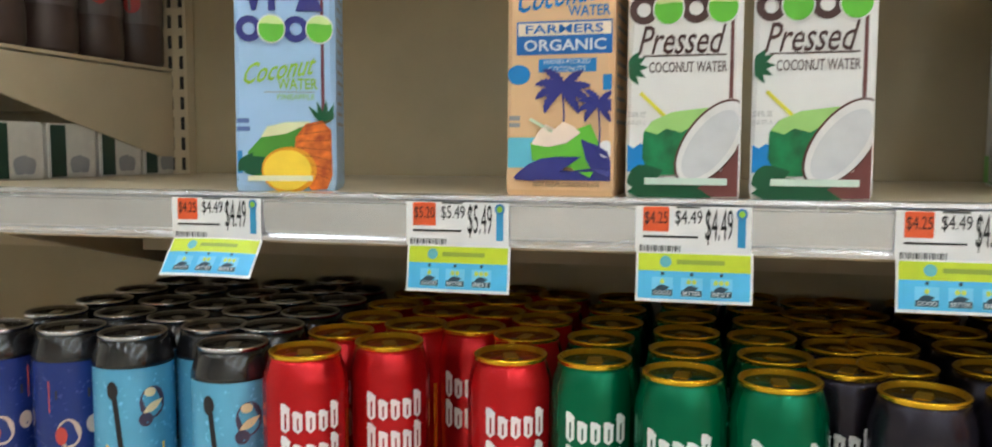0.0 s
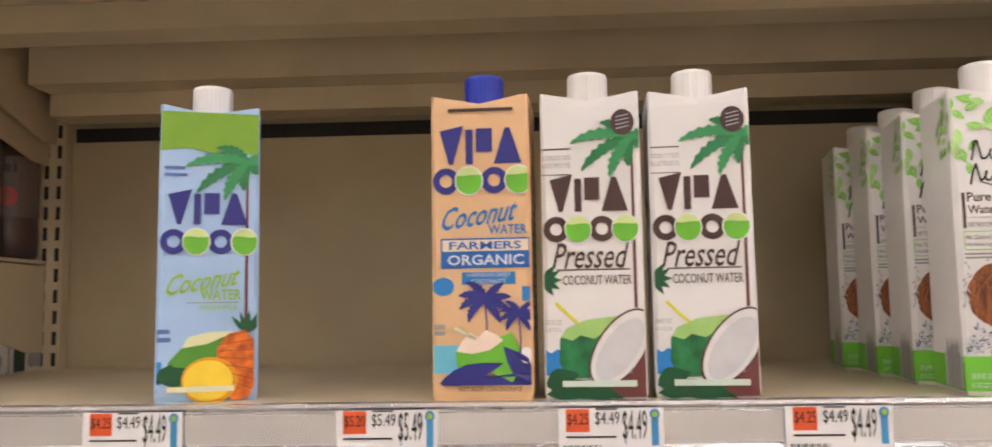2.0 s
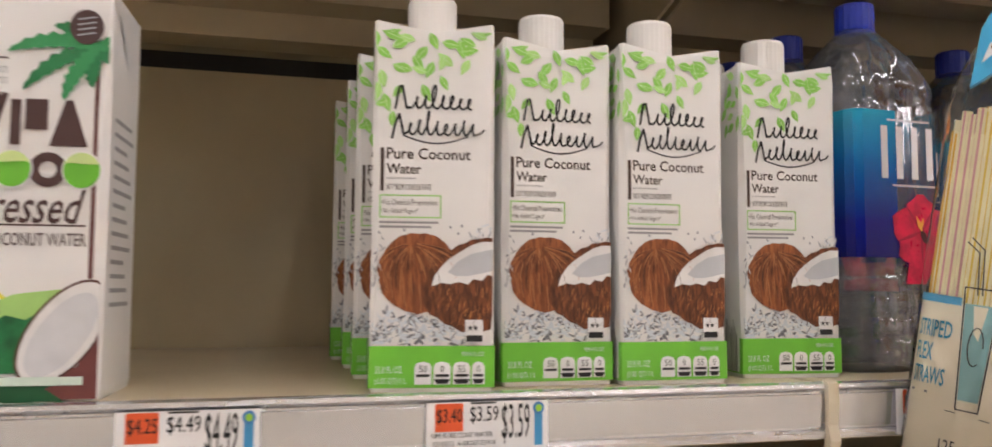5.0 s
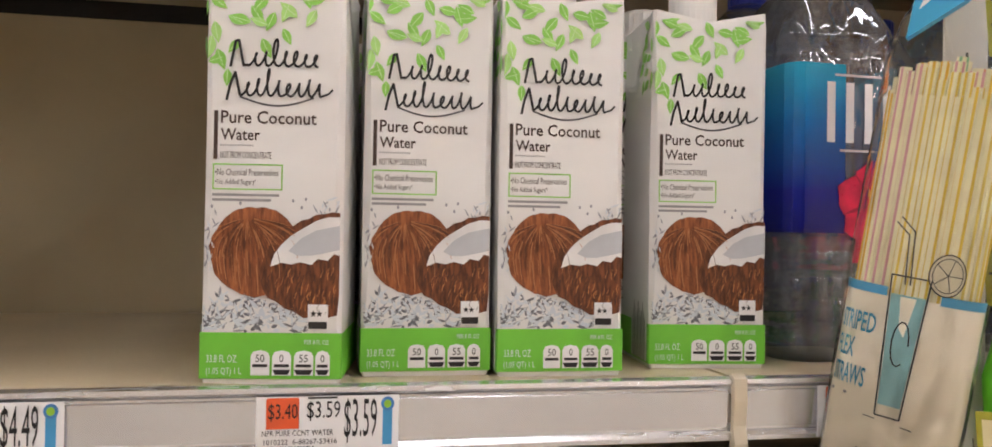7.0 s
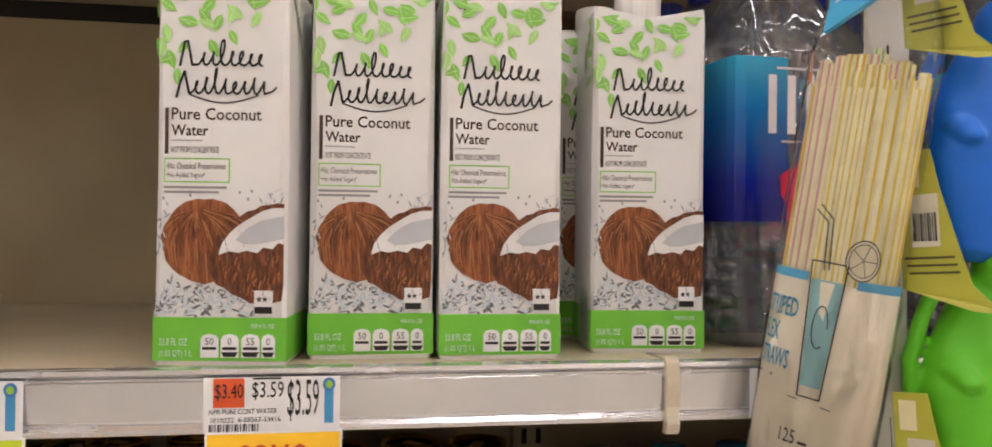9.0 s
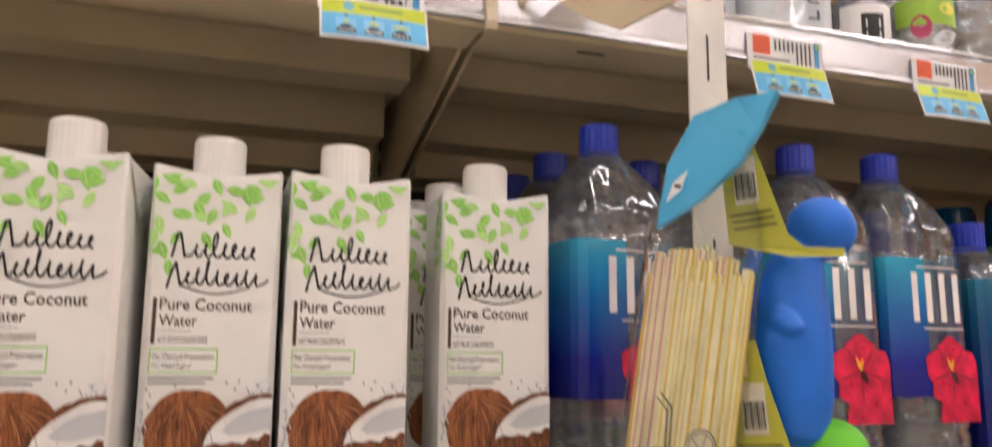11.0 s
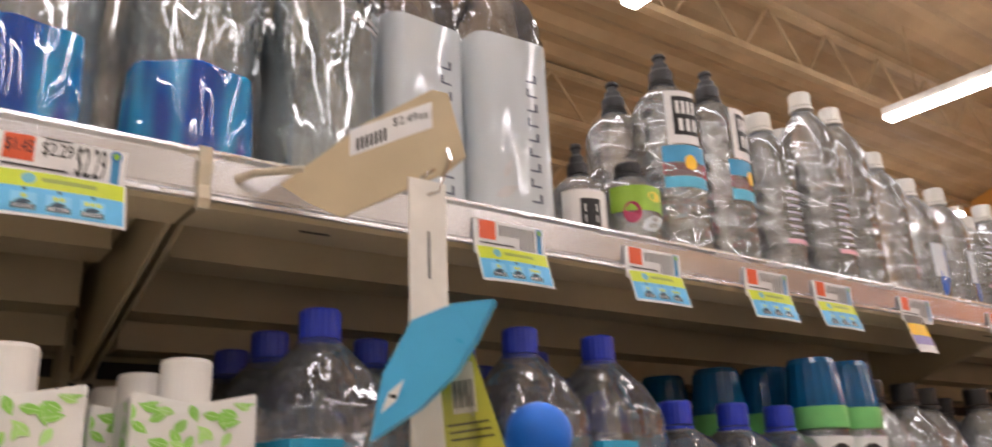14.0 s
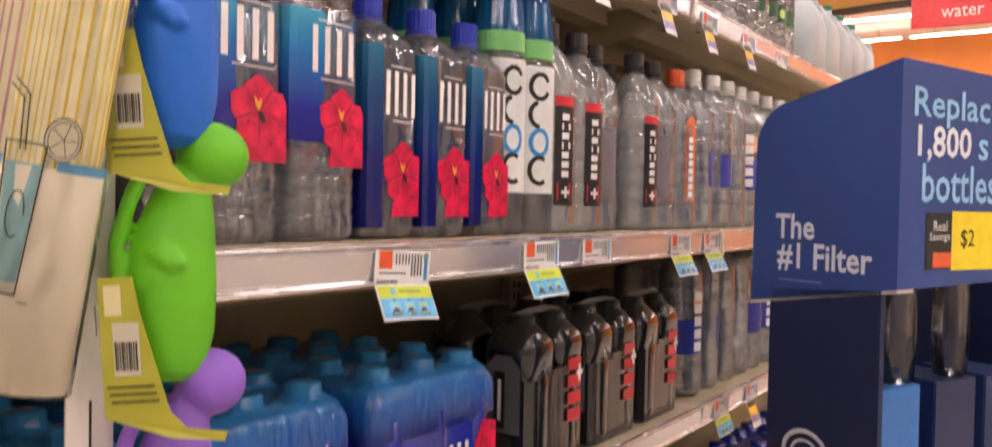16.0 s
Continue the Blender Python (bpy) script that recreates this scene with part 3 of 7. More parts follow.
def carton_shell(name, label, group, w, d, h, board, cap_mat, cap_r=0.0158, cap_h=0.024, collar=None):
    """A square-shouldered drink carton: bowed bevelled corners, raised ears, a dished top and a ribbed screw cap."""
    ob = thing(name, pose(0, 0, 0), label, "drink carton", group)
    loops = []
    for t, c, g in ((0.0, 0.0012, 0.97), (0.02, 0.001, 1.0), (0.2, 0.0028, 1.0), (0.5, 0.0042, 1.0), (0.8, 0.0028, 0.995), (0.97, 0.001, 0.985)):
        a, b, z = w / 2 * g, d / 2 * g, h * t
        loops.append([(-a, -b + c, z), (-a + c, -b, z), (0, -b, z), (a - c, -b, z), (a, -b + c, z), (a, 0, z), (a, b - c, z), (a - c, b, z), (0, b, z), (-a + c, b, z), (-a, b - c, z), (-a, 0, z)])
    a, b = w / 2 * 0.985, d / 2 * 0.97
    ear, dip = h * 1.022, h * 0.992
    loops.append([(-a, -b + 0.002, ear), (-a + 0.002, -b, ear), (0, -b, dip), (a - 0.002, -b, ear), (a, -b + 0.002, ear), (a, 0, dip), (a, b - 0.002, ear), (a - 0.002, b, ear), (0, b, dip), (-a + 0.002, b, ear), (-a, b - 0.002, ear), (-a, 0, dip)])
    loops.append([(x * 0.86, y * 0.86, dip - 0.001) for x, y, z in loops[-1]])
    part("body", rings(bmesh.new(), loops), board, ob)
    for sx in (-1, 1):
        bm = bmesh.new()
        e = sx * (w / 2 * 0.99 + 0.0006)
        bm.faces.new([bm.verts.new(p) for p in ((e, -b * 0.9, h * 1.012), (e + sx * 0.0006, 0, h * 0.86), (e, b * 0.9, h * 1.012))])
        part("flap", bm, board, ob)
    z0 = dip - 0.002
    if collar:
        part("collar", lathe([(0.024, z0), (0.0235, z0 + 0.003), (0.017, z0 + 0.008), (0.017, z0 + 0.009)], 24), collar, ob)
    cp = part("cap", lathe([(cap_r * 0.97, z0 + 0.002), (cap_r, z0 + 0.004), (cap_r, z0 + cap_h - 0.003), (cap_r * 0.94, z0 + cap_h - 0.0008), (cap_r * 0.8, z0 + cap_h)], 56, ribs=0.00016), cap_mat, ob)
    part("band", lathe([(cap_r * 1.05, z0), (cap_r * 1.05, z0 + 0.0045)], 32), cap_mat, cp)
    return ob


def side(w):
    """Print on the carton's left flank: u from the front edge backwards."""
    return lambda u, v: (-w / 2 - 0.0004, -w / 2 + u, v)


def flank(w):
    """Print on the carton's right flank."""
    return lambda u, v: (w / 2 + 0.0004, -w / 2 + u, v)


def leaves(seed, w, z0, z1, n, keep):
    """Scattered pointed leaves in two greens, with their midribs as thin lines."""
    r = random.Random(seed)
    a, b, lines, spots = [], [], [], []
    for _ in range(3000):
        u, v = r.uniform(0.001, w - 0.001), r.uniform(z0, z1)
        if not keep(u / w, (v - z0) / (z1 - z0)) or any((u - p) ** 2 + (v - q) ** 2 < 0.0074 ** 2 for p, q in spots):
            continue
        spots.append((u, v))
        ang = r.choice((-0.4, -0.9, -1.4, -2.0, 0.3, 2.6)) + r.uniform(-0.3, 0.3)
        ln = r.uniform(0.0095, 0.0130)
        for turn, k in ((0.0, 1.0),):
            t = ang + turn
            if not (0 < u + ln * k * math.cos(t) < w):
                continue
            (a if r.random() < 0.66 else b).extend(leaf(u, v, ln * k, ln * k * 0.48, t))
            lines += stroke([(u, v), (u + ln * k * 0.8 * math.cos(t), v + ln * k * 0.8 * math.sin(t))], 0.0003)
        if len(spots) >= n:
            break
    return a, b, lines


def promise_carton():
    w, h = 0.0735, 0.2180
    ob = carton_shell("coconut_water_carton", "white coconut water carton with green leaf and brown coconut print", "white leaf-print cartons", w, w, h, WHITE, WHITECAP, cap_h=0.0335)
    Y = -w / 2
    F = [flat(Y - 0.0003 * k, w / 2 - 0.0012, h * 0.997) for k in range(1, 9)]
    L = -w / 2
    U = lambda px: L + (px - 18) / 347 * w
    V = lambda py: (908 - py) / 650 * 0.145
    P = lambda pts: [(U(x), V(y)) for x, y in pts]
    band = part("green_band", rings(bmesh.new(), [[(s * (w / 2 + 0.0006), t * (w / 2 + 0.0006), z) for s, t in ((-1, -0.985), (-0.985, -1), (0.985, -1), (1, -0.985), (1, 0.985), (0.985, 1), (-0.985, 1), (-1, 0.985))] for z in (0.003, V(785))], False, False), LIME, ob)
    keep = lambda u, v: v > 0.40 + 0.45 * u * u or (u < 0.16 and v > 0.06 + u)
    a, b, veins = leaves(4, w, 0.152, 0.2165, 46, keep)
    sh = lambda polys: [[(x + L, y) for x, y in p] for p in polys]
    decal("leaf_print", sh(a), LEAFGREEN, ob, F[0])
    decal("leaf_print", sh(b), LEAFLIGHT, ob, F[1])
    decal("leaf_vein", sh(veins), ink(214, 238, 188), ob, F[2])
    a, b, _ = leaves(9, w, 0.145, 0.215, 14, lambda u, v: u < 0.32 and v > 0.25 + u)
    decal("leaf_print", a, LEAFGREEN, ob, side(w))
    decal("leaf_print", b, LEAFLIGHT, ob, side(w))
    fore = lambda off: (lambda u, v: (-w / 2 - off, -w / 2 + u, v))
    decal("code_panel", rect(0.003, 0.004, 0.040, 0.031), WHITE, ob, fore(0.0010))
    decal("barcode", [q for k in range(12) for q in rect(0.006 + 0.0026 * k, 0.004, 0.0072 + 0.0026 * k + (0.0006 if k % 3 == 0 else 0), 0.030 + 0.010 * math.sin(0.8 * k) ** 2)], ink(134, 128, 128), ob, fore(0.0013))
    mark = scribble(U(122), V(152), U(296), V(84), 7, 0.00125, 3) + scribble(U(104), V(224), U(306), V(156), 8, 0.00125, 8)
    mark += stroke([(U(80), V(152)), (U(92), V(92)), (U(100), V(90)), (U(112), V(150)), (U(122), V(148))], 0.0014) + stroke([(U(72), V(232)), (U(80), V(196)), (U(92), V(166)), (U(104), V(220))], 0.0014) + stroke([(U(306), V(220)), (U(324), V(214)), (U(334), V(204))], 0.0011)
    decal("script_mark", mark, BLACK, ob, F[0])
    decal("swoosh", stroke([(U(104 + 14 * k), V(224 + 20 * math.sin(math.pi * k / 13))) for k in range(14)], 0.0010), ink(86, 84, 88), ob, F[0])
    decal("title", [letters("Pure Coconut", U(58), V(288), U(295), V(257), 0, 0.012), letters("Water", U(58), V(328), U(155), V(300), 0, 0.012)], TEXTBROWN, ob, F[0])
    decal("side_bar", rect(U(41), V(374), U(51), V(258)), TEXTBROWN, ob, F[0])
    decal("dotted_line", [q for k in range(14) for q in rect(U(58 + 6 * k), V(342), U(61 + 6 * k), V(338))], GREY, ob, F[0])
    decal("subtitle", [letters("NOT FROM CONCENTRATE", U(58), V(371), U(184), V(355))], TEXTBROWN, ob, F[0])
    x0, y0, x1, y1 = U(40), V(446), U(213), V(384)
    decal("frame_line", rect(x0, y0, x1, y0 + 0.0007) + rect(x0, y1 - 0.0007, x1, y1) + rect(x0, y0, x0 + 0.0007, y1) + rect(x1 - 0.0007, y0, x1, y1), LEAFGREEN, ob, F[0])
    decal("claim_text", [letters("•No Chemical Preservatives", U(46), V(412), U(202), V(396)), letters("•No Added Sugars*", U(46), V(437), U(148), V(420))], TEXTBROWN, ob, F[0])
    decal("fine_print", rect(U(40), V(461), U(205), V(455)) + rect(U(40), V(473), U(185), V(467)), GREY, ob, F[0])
    r = random.Random(5)
    spl, spl2, spl3, drops = [], [], [], []
    crest = lambda x: 694 + 26 * math.sin(x * 0.045) ** 2 + 30 * max(0.0, (60 - x) / 60)
    for _ in range(260):
        x = r.uniform(22, 300)
        y = r.uniform(crest(x), 783)
        r.choice((spl, spl, spl2, spl3)).extend(leaf(U(x), V(y), r.uniform(0.002, 0.0075), r.uniform(0.0006, 0.0022), r.uniform(-0.5, 2.8)))
    for _ in range(34):
        x, y = r.choice(((r.uniform(20, 52), r.uniform(505, 640)), (r.uniform(300, 362), r.uniform(462, 512))))
        r.choice((spl, spl2)).extend(leaf(U(x), V(y), r.uniform(0.002, 0.006), 0.0009, r.uniform(0.2, 2.2)))
    for x, y in ((272, 466), (262, 486), (110, 478), (135, 690), (150, 700), (140, 712), (32, 540), (40, 486), (240, 470)):
        drops += oval(U(x), V(y), 0.0007, 0.0010, 8)
    decal("splash", spl, PALEINK, ob, F[1])
    decal("splash_shade", spl2, ink(156, 158, 164), ob, F[0])
    decal("splash_shade", spl3, ink(112, 112, 118), ob, F[0])
    decal("drop_print", drops, ink(150, 150, 156), ob, F[0])
    cx, cz, rr = U(150), V(592), 0.0238
    rim = [(cx + rr * (1 + 0.018 * math.sin(9 * t) + 0.012 * math.sin(23 * t)) * math.cos(t), cz + rr * (1 + 0.018 * math.sin(7 * t) + 0.012 * math.sin(19 * t)) * math.sin(t)) for t in [2 * math.pi * k / 60 for k in range(60)]]
    decal("coconut", [rim], BARK, ob, F[2])
    fib, fib2 = [], []
    apex = (U(128), V(512))
    for k in range(190):
        a = r.uniform(-0.2, 3.34)
        p = r.uniform(0.04, 0.72)
        far_end = (cx + rr * math.cos(-a), cz - rr * abs(math.sin(a)) - 0.002)
        line = []
        for t in (p, p + 0.09, p + 0.18, p + 0.27):
            bow = 0.012 * math.sin(math.pi * min(1, t)) * math.cos(a)
            line.append((apex[0] + (far_end[0] - apex[0]) * t + bow, apex[1] + (far_end[1] - apex[1]) * t + 0.004 * math.sin(math.pi * t)))
        if all((x - cx) ** 2 + (z - cz) ** 2 < (rr * 0.985) ** 2 for x, z in line):
            (fib if k % 2 else fib2).extend(stroke(line, r.uniform(0.00018, 0.00042)))
    decal("husk_grain", fib, ink(84, 42, 20), ob, F[3])
    decal("husk_grain", fib2, ink(186, 122, 74), ob, F[3])
    decal("half_shell", [P([(160, 655), (164, 632), (172, 604), (181, 586), (192, 562), (208, 550), (225, 535), (243, 530), (262, 517), (281, 513), (300, 502), (320, 501), (340, 496), (362, 498), (362, 700), (355, 742), (338, 746), (320, 754), (296, 747), (272, 749), (248, 734), (225, 727), (203, 710), (182, 702), (170, 682)])], BARKDARK, ob, F[4])
    grain, grain2 = [], []
    for k in range(120):
        x, y = r.uniform(170, 356), r.uniform(622, 728)
        if y < 700 - (250 - x) * 0.2 or x > 240:
            q = stroke([(U(x), V(y)), (U(x - 3 + r.uniform(-3, 3)), V(y + 9)), (U(x - 4 + r.uniform(-4, 4)), V(y + 18))], r.uniform(0.0002, 0.0005))
            if y + 18 < 742 and (x > 200 or y < 670):
                (grain if k % 3 else grain2).extend(q)
    decal("husk_grain", grain, ink(70, 34, 16), ob, F[5])
    decal("husk_grain", grain2, ink(196, 128, 70), ob, F[5])
    decal("coconut_flesh", [P([(188, 628), (192, 612), (197, 598), (206, 586), (216, 573), (240, 552), (265, 537), (300, 517), (330, 508), (361, 508), (361, 600), (345, 596), (330, 612), (305, 608), (290, 622), (262, 616), (240, 622), (215, 618)])], FLESH, ob, F[5])
    decal("flesh_hollow", [P([(232, 590), (262, 560), (300, 540), (361, 528), (361, 586), (330, 592), (290, 600), (255, 600)])], ink(190, 192, 196), ob, F[6])
    decal("rating_box", rect(U(283), V(776), U(333), V(716)), PAPER, ob, F[6])
    decal("rating_print", rect(U(285), V(774), U(331), V(757)) + [[(U(cx + 9 * (1 if k % 2 == 0 else 0.4) * math.sin(k * math.pi / 5)), V(738 - 9 * (1 if k % 2 == 0 else 0.4) * math.cos(k * math.pi / 5))) for k in range(10)] for cx in (297, 312)], BLACK, ob, F[7])
    decal("volume_text", [letters("33.8 FL OZ", U(34), V(856), U(108), V(838)), letters("(1.05 QT) 1 L", U(34), V(888), U(120), V(868)), letters("PER 8 FL OZ", U(275), V(812), U(336), V(801))], PALEINK, ob, F[2])
    pan, foot, txt = [], [], []
    for x0, x1, n in ((143, 190, "50"), (196, 243, "0"), (250, 298, "55"), (303, 339, "0")):
        pan += [[(U(x), V(y)) for x, y in ((x0, 886), (x1, 886), (x1, 840), (x1 - 6, 830), ((x0 + x1) / 2, 826), (x0 + 6, 830), (x0, 840))]]
        if n != "50":
            foot += [P([(x0 + 1, 872), (x1 - 1, 872), (x1 - 8, 884), (x0 + 8, 884)])]
        c = (x0 + x1) / 2
        hw = 11 if len(n) == 2 else 5
        txt.append(letters(n, U(c - hw), V(854), U(c + hw), V(836)))
        txt += rect(U(x0 + 5), V(866), U(x1 - 5), V(859))
    decal("facts_panel", pan, PAPER, ob, F[2])
    decal("facts_foot", foot, BLACK, ob, F[3])
    decal("facts_text", txt, BLACK, ob, F[4])
    return ob


def palm(to, parent, U, V, cx, cy, trunk, dark=PALM, trunk_mat=BROWN, size=1.0):
    fr, lit = [], []
    for k, (ang, ln, dr) in enumerate(((2.30, 0.026, 0.75), (2.85, 0.046, 0.75), (3.40, 0.045, 0.65), (4.00, 0.034, 0.4), (4.55, 0.022, 0.1), (0.9, 0.017, -1.2), (-0.3, 0.014, -0.8))):
        (fr if k % 2 == 0 else lit).extend(frond(U(cx), V(cy), ln * size, ang, dr, 0.0062 * size))
    decal("palm_fronds", fr, dark, parent, to[1])
    decal("palm_fronds", lit, ink(58, 146, 88), parent, to[2])
    decal("palm_trunk", [[(U(cx) - 0.0011, V(trunk)), (U(cx) + 0.0014, V(trunk)), (U(cx) + 0.0009, V(cy)), (U(cx) - 0.0009, V(cy))]], trunk_mat, parent, to[0])


def block_logo(name, parent, to, U, V, x0, x1, rows, dark, disc):
    """The maker's mark as plain blocks, two round blocks and two green discs."""
    (a, b), (c, d) = rows
    w = (x1 - x0) / 4
    sh = []
    sh += [[(U(x0), V(a + 4)), (U(x0 + w * 1.20), V(a - 8)), (U(x0 + w * 0.66), V(b)), (U(x0 + w * 0.46), V(b))]]
    sh += rect(U(x0 + w * 1.30), V(b), U(x0 + w * 1.66), V(a + 2)) + rect(U(x0 + w * 1.82), V(a + (b - a) * 0.66), U(x0 + w * 2.62), V(a))
    sh += [[(U(x0 + w * 2.70), V(b)), (U(x0 + w * 3.25), V(a)), (U(x0 + w * 3.50), V(a)), (U(x0 + w * 4.08), V(b))]]
    r = abs(V(c) - V(d)) / 2
    m = V((c + d) / 2)
    for k in (0, 2):
        cx = U(x0 + w * (0.30 if k == 0 else 2.70))
        sh += arc(cx, m, r * 0.72, r * 0.72, 20, 380, r * 0.5, 20)
    decal("logo", sh, dark, parent, to[1])
    discs = oval(U(x0 + w * 1.45), m, r * 0.96, r, 24) + oval(U(x0 + w * 3.92), m, r * 0.96, r, 24)
    decal("logo_disc_edge", oval(U(x0 + w * 1.45), m, r * 1.06, r * 1.1, 24) + oval(U(x0 + w * 3.92), m, r * 1.06, r * 1.1, 24), PAPER, parent, to[2])
    decal("logo_disc", discs, disc, parent, to[3])
    decal("logo_disc_top", [[(q, max(z, m + r * 0.38 + 0.0004 * math.sin(q * 3000))) for q, z in o] for o in discs], ink(206, 226, 150), parent, to[4])


def coco_carton(style):
    w, h = 0.0745, 0.2225
    board = {"pressed": WHITE, "organic": mat("peach_board", lin(226, 186, 140), 0.38, 0, 0.04, 14, 0.03, 120), "pine": mat("sky_board", lin(168, 200, 236), 0.36, 0, 0.05, 14, 0.03, 120)}[style]
    cap = BLUECAP if style == "organic" else WHITECAP
    lab = {"pressed": "white pressed coconut water carton with palm and coconut print", "organic": "peach organic coconut water carton with navy palms and blue cap", "pine": "pale blue pineapple coconut water carton with green top"}[style]
    ob = carton_shell("coconut_water_carton", lab, "palm-print cartons", w, w, h, board, cap, cap_h=0.031)
    F = [flat(-w / 2 - 0.0004 * k, w / 2 - 0.0012, h * 0.997) for k in range(1, 9)]
    L = -w / 2
    U = lambda px: L + (px - 308) / 228 * w
    V = lambda py: (802 - py) / 697 * 0.2265
    P = lambda pts: [(U(x), V(y)) for x, y in pts]
    decal("flank_text", [q for k in range(14) for q in rect(0.012, 0.05 + 0.008 * k, 0.058 - 0.005 * (k % 4), 0.0525 + 0.008 * k)], GREY, ob, flank(w))
    if style == "organic":
        block_logo("logo", ob, F, U, V, 330, 515, ((182, 265), (272, 335)), NAVY, LIME)
        decal("script_word", [letters("Coconut", U(326), V(420), U(496), V(366), 0.34, 0.012, 0.13)], ink(40, 120, 190), ob, F[1])
        decal("word", [letters("WATER", U(440), V(428), U(528), V(406), 0, 0.015)], ink(40, 120, 190), ob, F[1])
        decal("panel", rect(U(330), V(505), U(534), V(436)), ink(38, 104, 180), ob, F[0])
        decal("panel_light", rect(U(334), V(466), U(530), V(440)), ink(232, 214, 190), ob, F[1])
        decal("panel_word", [letters("FARMERS", U(350), V(462), U(514), V(444), 0, 0.015)], ink(38, 104, 180), ob, F[2])
        decal("panel_word_white", [letters("ORGANIC", U(346), V(498), U(520), V(474), 0, 0.02)], PALEINK, ob, F[2])
        decal("badge", oval(U(335), V(546), 0.0082, 0.0068, 20) + rect(U(378), V(542), U(500), V(514)) + rect(U(514), V(580), U(536), V(548)), ink(46, 128, 196), ob, F[0])
        decal("badge_text", [letters("HAND-PICKED", U(390), V(525), U(488), V(516)), letters("COCONUTS", U(400), V(540), U(478), V(530))], PALEINK, ob, F[2])
        decal("sea", rect(U(310), V(742), U(376), V(678)), ink(110, 190, 214), ob, F[0])
        sea = []
        for cx, cy, s in ((430, 580, 0.55), (506, 612, 0.4)):
            for a in (0.1, 0.6, 1.2, 1.9, 2.5, 3.0, 3.6, -0.5):
                sea += frond(U(cx), V(cy), 0.030 * s * 1.2, a, 0.9 if a > 1.57 else -0.9, 0.0066 * s * 1.3)
            sea += stroke([(U(cx), V(cy)), (U(cx + 4), V(cy + 50)), (U(cx + 2), V(cy + 100))], 0.0011)
        sea += leaf(U(325), V(764), 0.05, 0.014, 0.30) + leaf(U(540), V(760), 0.034, 0.016, 2.3) + [P([(328, 768), (345, 750), (395, 742), (450, 748), (520, 738), (536, 750), (536, 768)])]
        decal("navy_print", sea, NAVY, ob, F[1])
        decal("lime_wedge", [P([(362, 690), (395, 668), (450, 665), (490, 650), (508, 690), (505, 735), (490, 762), (445, 740), (400, 735), (366, 725)])], LIME, ob, F[3])
        decal("flesh", [P([(364, 692), (378, 668), (395, 650), (415, 660), (432, 645), (455, 655), (470, 668), (440, 690), (400, 698)])], ink(244, 222, 204), ob, F[4])
        decal("straw", stroke([(U(362), V(640)), (U(408), V(665))], 0.0022), ink(206, 222, 190), ob, F[4])
        decal("seal", oval(U(522), V(702), 0.0048, 0.0058, 18), PAPER, ob, F[4])
        decal("foot_text", [letters("NOT FROM CONCENTRATE", U(368), V(782), U(510), V(772))] + rect(U(350), V(142), U(500), V(134)), TEXTBROWN, ob, F[1])
        decal("volume_text", rect(U(314), V(642), U(338), V(632)) + rect(U(314), V(656), U(338), V(647)), GREY, ob, F[0])
        decal("fold", [[(0.004, 0.165), (0.055, 0.165), (0.07, 0.205), (0.068, 0.226), (0.004, 0.224)]], NAVY, ob, side(w))
        return ob
    if style == "pine":
        decal("green_top", [P([(310, 112), (534, 112), (534, 222), (480, 210), (430, 218), (370, 206), (310, 214)])], ink(122, 166, 44), ob, F[0])
        decal("green_top", rect(0.002, 0.19, w - 0.002, 0.222), ink(122, 166, 44), ob, flank(w))
        U2 = lambda px: L + (px - 378) / 245 * w
        V2 = lambda py: (855 - py) / 655 * 0.2225
        palm(F[1:], ob, U2, V2, 592, 318, 690, PALM, ink(108, 52, 70))
        block_logo("logo", ob, F[1:], U2, V2, 402, 590, ((388, 460), (470, 528)), NAVY, LIME)
        decal("script_word", [letters("Coconut", U2(394), V2(622), U2(566), V2(574), 0.36, 0.01, 0.16)], ink(150, 190, 50), ob, F[2])
        decal("word", [letters("WATER", U2(482), V2(630), U2(580), V2(606), 0, 0.015), letters("PINEAPPLE", U2(482), V2(652), U2(572), V2(641))], ink(150, 190, 50), ob, F[2])
        decal("rule", rect(U2(450), V2(637), U2(574), V2(635)), GREY, ob, F[2])
        decal("flesh", [P2 for P2 in [[(U2(x), V2(y)) for x, y in ((440, 735), (455, 712), (500, 702), (560, 700), (556, 715), (500, 735))]]], ink(226, 226, 178), ob, F[1])
        decal("green_coconut", [[(U2(x), V2(y)) for x, y in ((408, 768), (440, 736), (500, 728), (560, 705), (575, 740), (560, 800), (470, 835), (420, 820))]], ink(84, 150, 48), ob, F[2])
        lv = []
        for a, ln in ((0.4, 0.022), (0.9, 0.018), (-0.1, 0.024), (2.6, 0.01), (0.2, 0.02)):
            lv += leaf(U2(384), V2(800 + 12 * a), ln, ln * 0.5, a)
        for a in (1.1, 1.5, 1.9, 2.3, 0.8):
            lv += leaf(U2(596), V2(706), 0.018, 0.004, a)
        decal("dark_leaves", lv, PALMDARK, ob, F[3])
        decal("pineapple", [[(U2(x), V2(y)) for x, y in ((520, 790), (525, 735), (550, 706), (590, 698), (612, 720), (614, 820), (600, 850), (560, 853))]], mat("pineapple_print", lin(206, 110, 32), 0.4, 0, 0.4, 160, second=lin(160, 64, 20)), ob, F[4])
        decal("pineapple_lines", [q for k in range(7) for q in stroke([(U2(528), V2(800 - 14 * k)), (U2(612), V2(830 - 22 * k))], 0.0004)], ink(128, 52, 20), ob, F[5])
        decal("pineapple_rim", oval(U2(508), V2(808), 0.0205, 0.0175, 30), ink(232, 160, 20), ob, F[5])
        decal("pineapple_slice", oval(U2(504), V2(808), 0.0178, 0.0152, 30), ink(250, 214, 60), ob, F[6])
